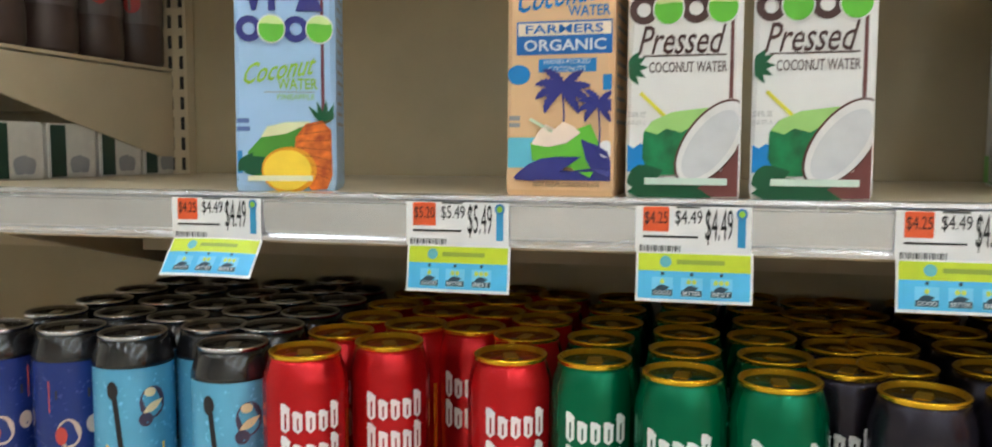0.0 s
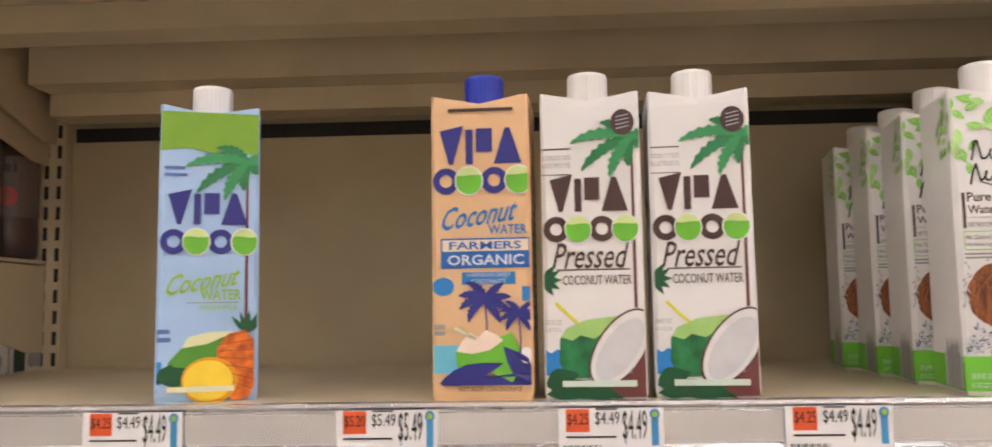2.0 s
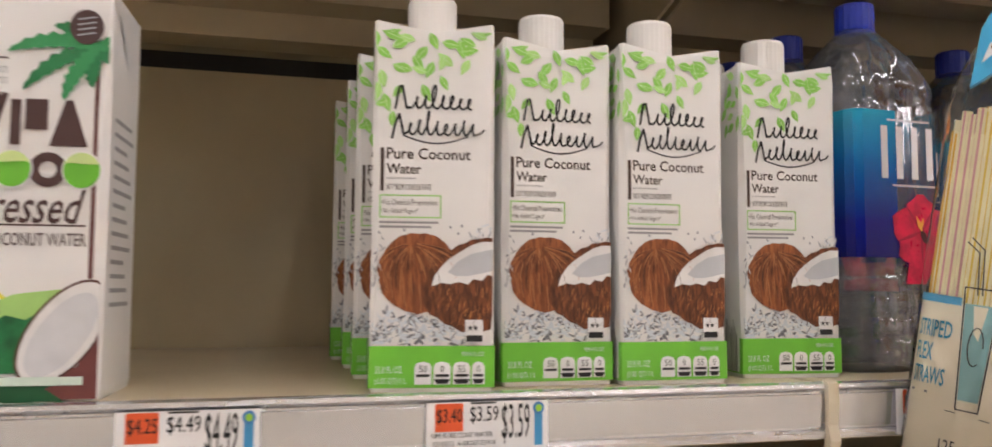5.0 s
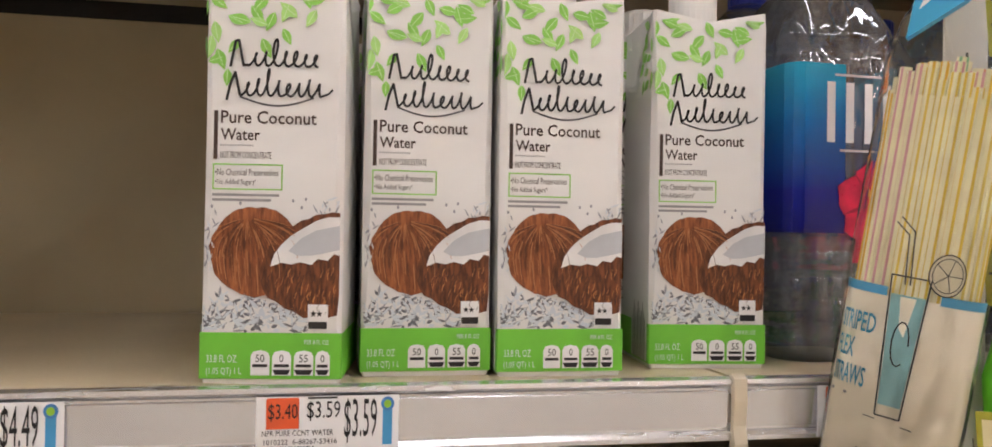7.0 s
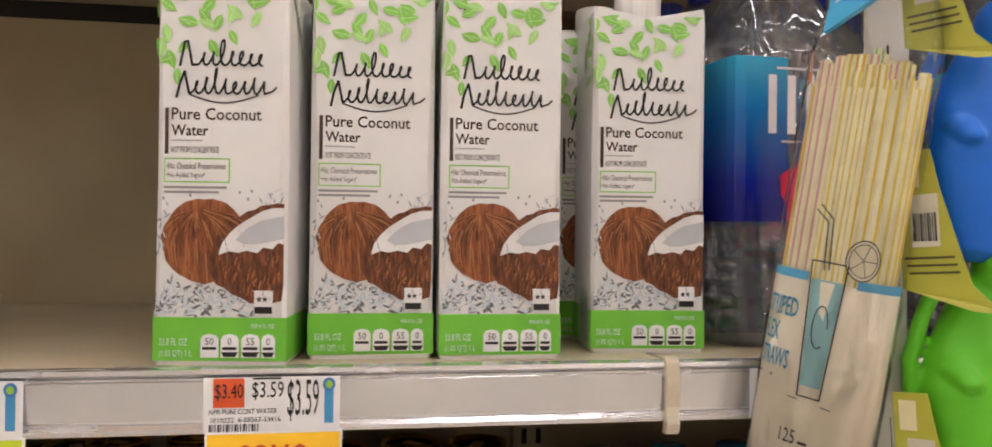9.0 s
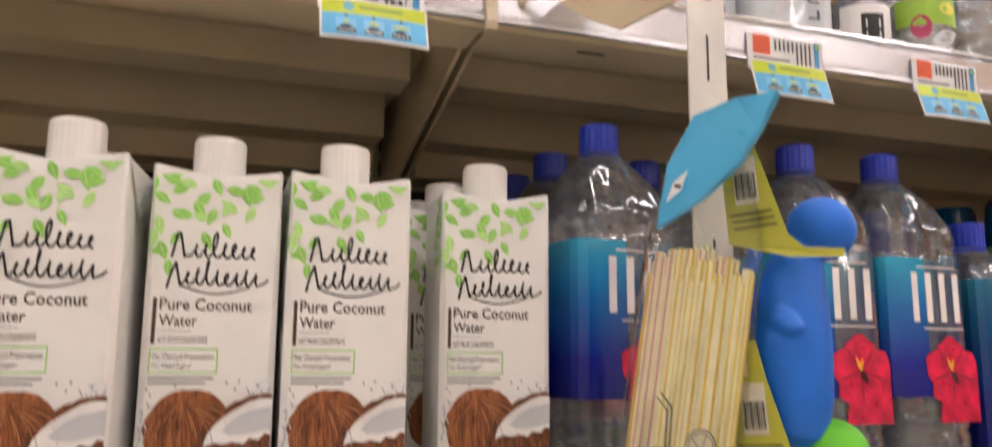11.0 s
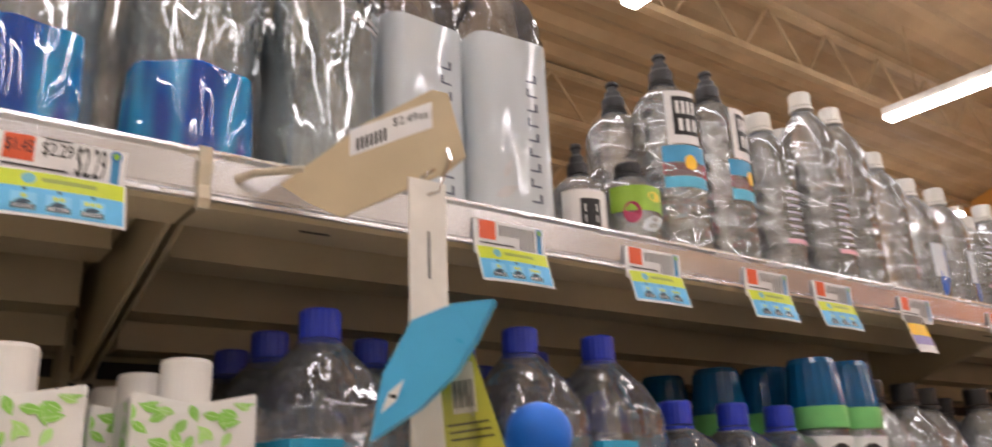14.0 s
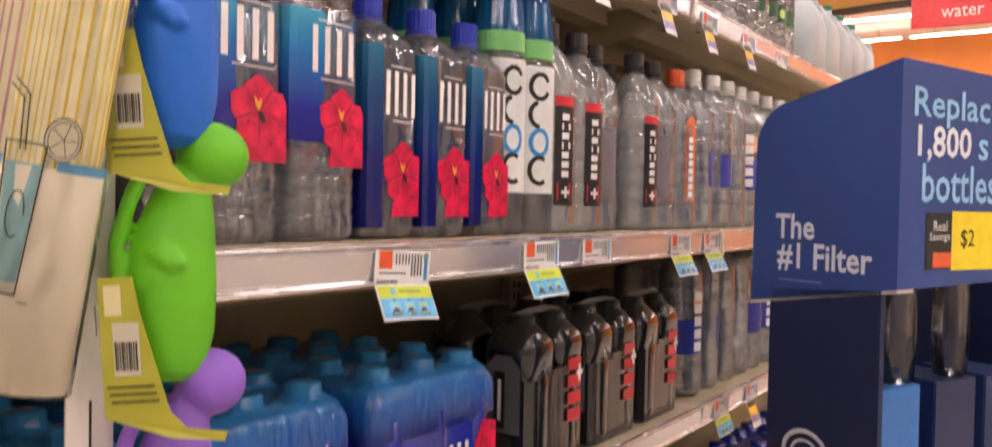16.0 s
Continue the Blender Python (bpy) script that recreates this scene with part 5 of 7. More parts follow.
for x, y, z in ((1.097, 0.668, -1), (1.177, 0.671, 2), (1.016, 0.752, 0), (1.097, 0.751, 1), (1.018, 0.834, 0), (1.098, 0.833, 0)):
    copy_thing(little0, pose(x, y, MID, 0, 0, z))


def ring_bottle():
    ob = thing("cup_cap_bottle", pose(0, 0, 0), "white and clear water bottle with large teal cup cap", "bottle", "teal cup-cap bottles")
    R = 0.033
    part("body", lathe([(0.030, 0), (R, 0.006), (R, 0.185), (0.031, 0.205), (0.026, 0.226), (0.024, 0.234)], 32), CLEAR, ob, smooth=True)
    part("cap", lathe([(0.0315, 0.236), (0.0312, 0.244), (0.0272, 0.284), (0.024, 0.290)], 40, ribs=0.0006), TEALCAP, ob)
    part("green_collar", lathe([(0.0318, 0.214), (0.0318, 0.237)], 40), ink(112, 190, 112), ob)
    decal("sleeve", rect(-0.10, 0.05, 0.10, 0.205), ink(222, 226, 226), ob, round_wrap(R + 0.0004), cut=0.006)
    to = round_wrap(R + 0.0009, -0.35)
    decal("dark_ring_print", arc(0, 0.180, 0.013, 0.015, 30, 330, 0.0055) + arc(0, 0.146, 0.013, 0.015, 110, 260, 0.0055) + arc(0, 0.078, 0.013, 0.016, 60, 300, 0.0055), BLACK, ob, to)
    decal("blue_ring", arc(0, 0.112, 0.012, 0.015, 0, 360, 0.0055, 18), ink(40, 140, 206), ob, to)
    return ob


rb = ring_bottle()
rb.matrix_world = pose(1.236, 0.664, MID)
for x, y in ((1.302, 0.664), (1.190, 0.760), (1.246, 0.735), (1.306, 0.735), (1.250, 0.806), (1.180, 0.835)):
    copy_thing(rb, pose(x, y, MID, 0, 0, 10 * math.sin(90 * x)))


def tall_bottle(name, label, group, R, h, cap, cap_r=0.0145, cap_h=0.02, waist=0.0, neck=0.012, shoulder=0.62, body=CLEARTALL, sport=False):
    """A round water bottle with ribbed lower body and long shoulder."""
    ob = thing(name, pose(0, 0, 0), label, "bottle", group)
    hb = h - cap_h
    prof = [(R * 0.82, 0), (R * 0.97, 0.005), (R, 0.012)]
    zt = h * shoulder
    for k in range(6):
        z = 0.016 + (zt - 0.02) * k / 6
        prof += [(R, z), (R, z + (zt - 0.02) / 6 - 0.006), (R * (0.965 if waist == 0 else 1 - waist), z + (zt - 0.02) / 6 - 0.003)]
    prof += [(R, zt), (R * 0.97, zt + (hb - zt) * 0.25), (R * 0.78, zt + (hb - zt) * 0.55), (neck * 1.25, zt + (hb - zt) * 0.85), (neck, zt + (hb - zt) * 0.92), (neck, hb)]
    part("body", lathe(prof, 32), body, ob, smooth=True)
    part("ring", lathe([(cap_r * 1.08, hb - 0.006), (cap_r * 1.08, hb - 0.002)], 24), cap, ob)
    screw_cap(ob, cap_r, hb, cap_h, cap)
    if sport:
        part("spout", lathe([(cap_r * 0.72, h), (cap_r * 0.7, h + 0.008), (cap_r * 0.45, h + 0.010), (cap_r * 0.45, h + 0.016), (cap_r * 0.6, h + 0.018), (cap_r * 0.5, h + 0.022)], 20), cap, ob)
    return ob


def black_label():
    ob = tall_bottle("black_label_bottle", "clear water bottle with upright black and red label and black cap", "black-label bottles", 0.0395, 0.272, BLACKCAP, 0.0155, 0.021, shoulder=0.68)
    to = round_wrap(0.0400)
    decal("black_panel", rect(-0.016, 0.036, 0.016, 0.162), BLACK, ob, to, cut=0.008)
    decal("red_top", rect(-0.016, 0.162, 0.016, 0.174), ink(206, 40, 52), ob, to, cut=0.008)
    to2 = round_wrap(0.0404)
    decal("white_mark", [q for k in range(7) for q in rect(-0.006, 0.072 + 0.012 * k, 0.006 + (0.003 if k in (3, 5) else 0), 0.080 + 0.012 * k)], PAPER, ob, to2)
    decal("red_square", rect(-0.012, 0.042, 0.010, 0.064), ink(214, 34, 48), ob, to2)
    decal("white_cross", rect(-0.001, 0.046, 0.003, 0.060) + rect(-0.006, 0.051, 0.008, 0.055), PAPER, ob, round_wrap(0.0407))
    decal("back_print", rect(-0.12, 0.05, -0.08, 0.15), ink(122, 116, 120), ob, to, cut=0.008)
    return ob


bl = black_label()
bl.matrix_world = pose(1.352, 0.667, MID, 0, 0, -18)
for x, y, z in ((1.432, 0.669, -16), (1.520, 0.690, 120), (1.612, 0.667, -14), (1.690, 0.672, 100), (1.355, 0.750, 30), (1.437, 0.752, 60), (1.525, 0.775, -40), (1.615, 0.750, 80), (1.690, 0.755, 10)):
    copy_thing(bl, pose(x, y, MID, 0, 0, z))

og = tall_bottle("orange_label_bottle", "clear water bottle with orange cap and upright orange label", "", 0.0385, 0.270, ORANGECAP, 0.0155, 0.022, shoulder=0.68)
decal("orange_panel", [[(-0.011, 0.045), (0.011, 0.045), (0.011, 0.176), (0.006, 0.186), (-0.006, 0.186), (-0.011, 0.176)]], ink(240, 104, 40), og, round_wrap(0.0390))
decal("white_mark", [q for k in range(8) for q in rect(-0.005, 0.054 + 0.013 * k, 0.005, 0.063 + 0.013 * k)], PAPER, og, round_wrap(0.0394))
og.matrix_world = pose(1.775, 0.667, MID, 0, 0, -20)


def blue_label():
    ob = tall_bottle("blue_label_bottle", "clear slim water bottle with royal blue label and white cap", "blue-label bottles", 0.0385, 0.282, WHITECAP, 0.0145, 0.020, shoulder=0.7)
    decal("blue_panel", rect(-0.05, 0.075, 0.05, 0.135), ink(36, 50, 150), ob, round_wrap(0.0389), cut=0.008)
    decal("white_mark", [q for k in range(5) for q in rect(-0.018, 0.08 + 0.022 * k, 0.004, 0.096 + 0.022 * k)], PAPER, ob, round_wrap(0.0393), cut=0.006)
    decal("peach_print", rect(-0.02, 0.15, 0.02, 0.182), ink(222, 170, 130), ob, round_wrap(0.0389), cut=0.008)
    return ob


sb = blue_label()
sb.matrix_world = pose(1.860, 0.670, MID, 0, 0, 60)
for k in range(1, 12):
    copy_thing(sb, pose(1.860 + 0.083 * k, 0.668 + 0.003 * math.sin(5 * k), MID, 0, 0, -25 + 60 * (k % 3)))
    copy_thing(sb, pose(1.860 + 0.083 * k, 0.750, MID, 0, 0, 50 * k))

# top shelf bottles


def swirl_bottle(blue):
    """A large clear bottle with swelling, embossed sides, full of water."""
    ob = thing("swirl_water_bottle", pose(0, 0, 0), "large clear embossed water bottle with blue cap on the top shelf", "bottle", "large swirl bottles")
    R, h = 0.0505, 0.312
    loops = []
    prof = [(0.040, 0), (0.047, 0.006), (R, 0.02), (R * 0.985, 0.06), (R * 0.95, 0.088), (R * 0.93, 0.105), (R * 0.97, 0.13), (R, 0.16), (R * 0.98, 0.19), (R * 0.90, 0.215), (R * 0.74, 0.242), (0.022, 0.268), (0.0145, 0.282), (0.0135, h - 0.02)]
    n = 48
    for q, z in prof:
        lp = []
        for i in range(n):
            a = 2 * math.pi * i / n
            env = max(0, 1 - abs(z - 0.12) / 0.14)
            rr = q * (1 + 0.035 * env * math.sin(5 * a + 24 * z))
            lp.append((rr * math.cos(a), rr * math.sin(a), z))
        loops.append(lp)
    part("body", rings(bmesh.new(), loops), CLEARWAVY, ob, smooth=True)
    screw_cap(ob, 0.0150, h - 0.020, 0.020, BLUECAP)
    part("ring", lathe([(0.0165, h - 0.026), (0.0165, h - 0.022)], 24), BLUECAP, ob)
    if blue:
        shell = []
        for k in range(25):
            a = radians(175 + 130 * k / 24)
            shell.append([((q + 0.0007) * (1 + 0.035 * max(0, 1 - abs(z - 0.12) / 0.14) * math.sin(5 * a + 24 * z)) * math.cos(a), (q + 0.0007) * (1 + 0.035 * max(0, 1 - abs(z - 0.12) / 0.14) * math.sin(5 * a + 24 * z)) * math.sin(a), z) for q, z in ((0.0485, 0.010), (R, 0.02), (R * 0.992, 0.04), (R * 0.985, 0.06), (R * 0.962, 0.080 + 0.002 * math.sin(0.6 * k)))])
        bm = bmesh.new()
        vv = [[bm.verts.new(c) for c in lp] for lp in shell]
        for a, b in zip(vv, vv[1:]):
            for k in range(4):
                bm.faces.new((a[k], b[k], b[k + 1], a[k + 1]))
        part("blue_label", bm, CLEARBLUE, ob, "clear blue label round the foot with painted azure glow", smooth=True)
    to = round_wrap(R + 0.0008)
    mk = []
    for k, t in enumerate((0.017, 0.010, 0.012, 0.009, 0.010, 0.010, 0.015)):
        mk += [[(-0.030 + 0.0092 * k, 0.174), (-0.0265 + 0.0092 * k, 0.174), (-0.0245 + 0.0092 * k, 0.174 + t), (-0.028 + 0.0092 * k, 0.174 + t)]]
    decal("dark_mark", mk, BLACK, ob, to)
    decal("small_print", rect(-0.022, 0.160, 0.022, 0.164) + rect(-0.018, 0.153, 0.018, 0.1565), GREY, ob, to, cut=0.006)
    return ob


sw = swirl_bottle(True)
sw.matrix_world = pose(0.437, 0.712, TOP, 0, 0, 8)
copy_thing(sw, pose(0.553, 0.712, TOP, 0, 0, 14))
sc = swirl_bottle(False)
sc.matrix_world = pose(0.662, 0.716, TOP, 0, 0, 25)
for x, y, z in ((0.505, 0.800, 40), (0.610, 0.815, 0), (0.440, 0.815, 60)):
    copy_thing(sc, pose(x, y, TOP, 0, 0, z))


def ice_bottle():
    ob = thing("frosted_water_bottle", pose(0, 0, 0), "tall square water bottle with frosted white label and black cap", "bottle", "frosted square bottles")
    a = 0.0435
    part("body", squircle([(a * 0.9, 0, 5), (a, 0.006, 6), (a, 0.205, 6), (a * 0.96, 0.212, 5), (a, 0.222, 4), (a * 0.90, 0.246, 3), (a * 0.6, 0.272, 2.2), (0.0135, 0.284, 2), (0.0135, 0.30, 2)], 40), CLEAR, ob, smooth=True)
    screw_cap(ob, 0.0155, 0.297, 0.022, BLACKCAP)
    bm = squircle([(a + 0.0006, 0.008, 6), (a + 0.0006, 0.200, 6)], 40)
    for f in [f for f in bm.faces if len(f.verts) > 4]:
        bm.faces.remove(f)
    part("label", bm, FROSTLABEL, ob, "frosted white label", smooth=True)
    to = wrap_sq(a, 0.0012)
    mk = []
    for k in range(9):
        v = 0.03 + 0.0155 * k
        mk += rect(0.010, v, 0.022, v + 0.002) + rect(0.010 if k % 2 else 0.019, v, 0.0125 if k % 2 else 0.022, v + 0.009)
    decal("upright_mark", mk, ink(80, 84, 104), ob, to)
    decal("sketch", leaf(-0.03, 0.03, 0.03, 0.01, 0.5) + leaf(-0.02, 0.05, 0.022, 0.008, 1.1), LIGHTGREY, ob, to)
    return ob


ib = ice_bottle()
ib.matrix_world = pose(0.853, 0.722, TOP, 0, 0, -4)
for x, y in ((0.762, 0.740), (0.853, 0.815), (0.765, 0.832)):
    copy_thing(ib, pose(x, y, TOP, 0, 0, 3))


def small_art(kind):
    if kind == "black":
        ob = tall_bottle("small_sport_bottle", "small clear bottle with black square label and black sport cap", "small sport bottles", 0.0265, 0.098, BLACKCAP, 0.011, 0.012, shoulder=0.66, neck=0.009, sport=True)
        decal("white_label", rect(-0.03, 0.018, 0.03, 0.062), PAPER, ob, round_wrap(0.0269), cut=0.006)
        decal("black_square", rect(-0.010, 0.022, 0.012, 0.052), BLACK, ob, round_wrap(0.0273), cut=0.006)
        decal("white_mark", rect(-0.006, 0.038, 0.008, 0.046) + rect(-0.006, 0.027, 0.008, 0.034), PAPER, ob, round_wrap(0.0276))
    else:
        ob = tall_bottle("small_art_bottle", "small clear bottle with green and magenta swirled label", "", 0.032, 0.112, BLACKCAP, 0.0145, 0.012, shoulder=0.62, neck=0.011)
        decal("green_art", rect(-0.04, 0.05, 0.04, 0.078), ink(150, 190, 60), ob, round_wrap(0.0324), cut=0.006)
        decal("magenta_art", oval(-0.016, 0.048, 0.010, 0.012, 16), ink(176, 50, 90), ob, round_wrap(0.0328))
        decal("white_art", leaf(-0.008, 0.030, 0.036, 0.016, 0.4), PALEINK, ob, round_wrap(0.0327))
        decal("yellow_art", oval(0.012, 0.066, 0.010, 0.006, 14), ink(232, 210, 70), ob, round_wrap(0.0328))
    return ob


s1 = small_art("black")
s1.matrix_world = pose(0.951, 0.712, TOP, 0, 0, -20)
copy_thing(s1, pose(0.948, 0.785, TOP, 0, 0, 30))
small_art("green").matrix_world = pose(1.025, 0.712, TOP, 0, 0, -15)


def art_bottle():
    ob = tall_bottle("art_label_bottle", "tall clear bottle with black square and sunrise label", "tall art-label bottles", 0.0395, 0.248, BLACKCAP, 0.0150, 0.016, shoulder=0.74, sport=True)
    to, to2, to3 = round_wrap(0.0399), round_wrap(0.0403), round_wrap(0.0406)
    decal("white_panel", rect(-0.018, 0.14, 0.022, 0.205), PAPER, ob, to, cut=0.006)
    decal("black_square", rect(-0.010, 0.150, 0.022, 0.198), BLACK, ob, to2, cut=0.006)
    decal("white_mark", [q for k in range(4) for q in rect(-0.006 + 0.007 * k, 0.176, -0.002 + 0.007 * k, 0.192)] + [q for k in range(3) for q in rect(-0.004 + 0.009 * k, 0.155, 0.001 + 0.009 * k, 0.170)], PAPER, ob, to3)
    decal("sky_band", rect(-0.026, 0.118, 0.03, 0.138), ink(70, 160, 206), ob, to, cut=0.006)
    decal("red_band", [[(-0.026, 0.104), (0.030, 0.100), (0.030, 0.118), (-0.026, 0.120)]], ink(214, 60, 84), ob, to2)
    decal("sea_band", rect(-0.026, 0.088, 0.03, 0.101), ink(90, 180, 214), ob, to, cut=0.006)
    decal("sun", oval(0.006, 0.117, 0.008, 0.009, 18), ink(248, 190, 40), ob, to3)
    return ob


ab = art_bottle()
ab.matrix_world = pose(1.100, 0.716, TOP, 0, 0, -22)
for x, y, z in ((1.183, 0.716, 8), (1.102, 0.800, 40), (1.186, 0.802, 0)):
    copy_thing(ab, pose(x, y, TOP, 0, 0, z))


def plain_bottle(h, R, cap, label, group):
    ob = tall_bottle("clear_water_bottle", label, group, R, h, cap, 0.0150, 0.02, shoulder=0.66)
    decal("pale_print", [q for k in range(7) for q in rect(-0.014, 0.062 + 0.009 * k, 0.012 - 0.003 * (k % 3), 0.0645 + 0.009 * k)], ink(206, 200, 214), ob, round_wrap(R + 0.0004), cut=0.008)
    decal("rose_line", rect(-0.02, 0.05, 0.02, 0.056), ink(222, 170, 180), ob, round_wrap(R + 0.0007), cut=0.008)
    return ob


p1 = plain_bottle(0.235, 0.036, WHITECAP, "clear plain water bottle with white cap on top shelf", "white-cap bottles")
p1.matrix_world = pose(1.282, 0.716, TOP)
for x, y in ((1.29, 0.80), (1.545, 0.716), (1.55, 0.80)):
    copy_thing(p1, pose(x, y, TOP, 0, 0, 40))
p2 = plain_bottle(0.292, 0.040, WHITECAP, "tall clear water bottle with white cap on top shelf", "tall white-cap bottles")
p2.matrix_world = pose(1.385, 0.717, TOP)
for x, y in ((1.385, 0.805), (1.468, 0.725), (1.47, 0.81)):
    copy_thing(p2, pose(x, y, TOP, 0, 0, 60))


def blue_streak():
    ob = tall_bottle("streak_label_bottle", "clear water bottle with blue streak label and white cap", "blue-streak bottles", 0.036, 0.21, WHITECAP, 0.0150, 0.022, shoulder=0.62)
    decal("blue_streak", leaf(-0.010, 0.02, 0.08, 0.02, 1.3), ink(44, 104, 206), ob, round_wrap(0.0365))
    decal("pale_print", rect(-0.02, 0.05, 0.015, 0.10), PALEINK, ob, round_wrap(0.0362), cut=0.006)
    return ob


bs = blue_streak()
bs.matrix_world = pose(1.630, 0.717, TOP)
for x, h in ((1.715, 0.716), (1.875, 0.718)):
    copy_thing(bs, pose(x, h, TOP, 0, 0, 20))
p3 = plain_bottle(0.175, 0.034, WHITECAP, "short clear water bottle with white cap on top shelf", "short white-cap bottles")
p3.matrix_world = pose(1.795, 0.716, TOP)
copy_thing(p3, pose(1.80, 0.795, TOP))


def green_label():
    ob = tall_bottle("green_label_bottle", "clear ribbed water bottle with dark green label and white cap", "green-label bottles", 0.0335, 0.215, WHITECAP, 0.0145, 0.016, waist=0.06, shoulder=0.72)
    decal("green_panel", rect(-0.09, 0.088, 0.09, 0.128), ink(44, 84, 56), ob, round_wrap(0.0339), cut=0.006)
    decal("white_mark", oval(0.0, 0.108, 0.009, 0.011, 14) + oval(0.045, 0.108, 0.009, 0.011, 14) + oval(-0.045, 0.108, 0.009, 0.011, 14), ink(176, 214, 120), ob, round_wrap(0.0343))
    return ob


gb = green_label()
gb.matrix_world = pose(1.965, 0.712, TOP)
for k in range(9):
    for j in range(3):
        if (k, j) != (0, 0):
            copy_thing(gb, pose(1.965 + 0.069 * k, 0.712 + 0.069 * j, TOP, 0, 0, 37 * k + 20 * j))


def jug():
    ob = thing("water_jug", pose(0, 0, 0), "translucent plastic water jug with green cap", "jug", "water jugs")
    part("body", squircle([(0.066, 0, 4), (0.074, 0.008, 5), (0.074, 0.13, 5), (0.066, 0.165, 4), (0.035, 0.21, 2.5), (0.02, 0.225, 2), (0.02, 0.235, 2)], 32), mat("milky_plastic", (0.46, 0.52, 0.54), 0.35, 0, 0.06, 20), ob, smooth=True)
    screw_cap(ob, 0.021, 0.235, 0.016, ink(60, 120, 90))
    part("handle", tube([(0.03, -0.03, 0.20), (0.055, -0.05, 0.19), (0.062, -0.06, 0.15), (0.055, -0.055, 0.11)], 0.009, 8), mat("milky_handle", (0.46, 0.52, 0.54), 0.35), ob, smooth=True)
    return ob


jg = jug()
jg.matrix_world = pose(2.72, 0.735, TOP)
for k in range(1, 5):
    copy_thing(jg, pose(2.72 + 0.155 * k, 0.735, TOP))

# ---- lower shelf multipacks ----
WRAP = mat("shrink_wrap_blue", lin(22, 40, 150), 0.12, 0, 0.2, 25, 0.9, 70, (1, 1, 0.3), coat=0.6)
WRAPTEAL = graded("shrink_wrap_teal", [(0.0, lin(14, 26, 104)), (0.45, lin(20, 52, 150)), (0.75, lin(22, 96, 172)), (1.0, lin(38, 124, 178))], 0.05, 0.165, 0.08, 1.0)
WRAPBLACK = mat("shrink_wrap_black", (0.016, 0.016, 0.017), 0.12, 0, 0.2, 25, 0.9, 70, (1, 1, 0.3), coat=0.6)


def multipack(nx, ny, pitch, h, wrap, topwrap, label, group, name, film=True):
    """Bottles under tight film: bulging sides, a rounded hump for each bottle and a pinched neck."""
    ob = thing(name, pose(0, 0, 0), label, "multipack", group)
    for j in range(ny):
        for i in range(nx):
            x, y = (i - (nx - 1) / 2) * pitch, (j - (ny - 1) / 2) * pitch
            q = part("bottle", lathe([(pitch * 0.46, 0.002), (pitch * 0.51, 0.012), (pitch * 0.515, h * 0.5), (pitch * 0.51, h * 0.70)], 20, x, y), wrap, ob, smooth=True)
            sm = squircle([(pitch * 0.505, h * 0.60, 6), (pitch * 0.50, h * 0.79, 5), (pitch * 0.475, h * 0.84, 4), (pitch * 0.34, h * 0.905, 3.2), (pitch * 0.27, h * 0.935, 2.6), (pitch * 0.255, h * 0.945, 2), (pitch * 0.25, h * 0.99, 2), (pitch * 0.18, h, 2)], 24)
            bmesh.ops.translate(sm, vec=(x, y, 0), verts=sm.verts)
            part("shoulder", sm, topwrap, q, smooth=True)
    w, d = nx * pitch / 2, ny * pitch / 2
    part("film", squircle([(1, 0.002, 8), (1, h * 0.64, 8)], 32), wrap, ob)
    if film:
        part("film_top", squircle([(1.01, h * 0.58, 8), (1.014, h * 0.82, 7), (0.99, h * 0.885, 6), (0.93, h * 0.915, 5), (0.5, h * 0.925, 5)], 48), topwrap, ob, smooth=True)
    for fl in ob.children:
        if fl.name.startswith("film"):
            for v in fl.data.vertices:
                v.co.x *= w * 0.985
                v.co.y *= d * 0.985
    return ob


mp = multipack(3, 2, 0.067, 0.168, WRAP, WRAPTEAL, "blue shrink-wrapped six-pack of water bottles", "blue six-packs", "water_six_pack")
to = flat(-0.0685)
decal("white_mark", [q for k in range(4) for q in rect(0.0 + 0.013 * k, 0.045, 0.006 + 0.013 * k, 0.078)], PAPER, mp, to)
decal("pink_print", [[(0.052, 0.01), (0.094, 0.01), (0.094, 0.09), (0.07, 0.095), (0.056, 0.07)]], FLOWER, mp, to)
mp.matrix_world = pose(0.860, 0.690, LOW)
for x, y in ((1.085, 0.688), (0.655, 0.70), (0.87, 0.828), (1.082, 0.826), (0.66, 0.835)):
    copy_thing(mp, pose(x, y, LOW, 0, 0, 2 * math.sin(50 * x)))


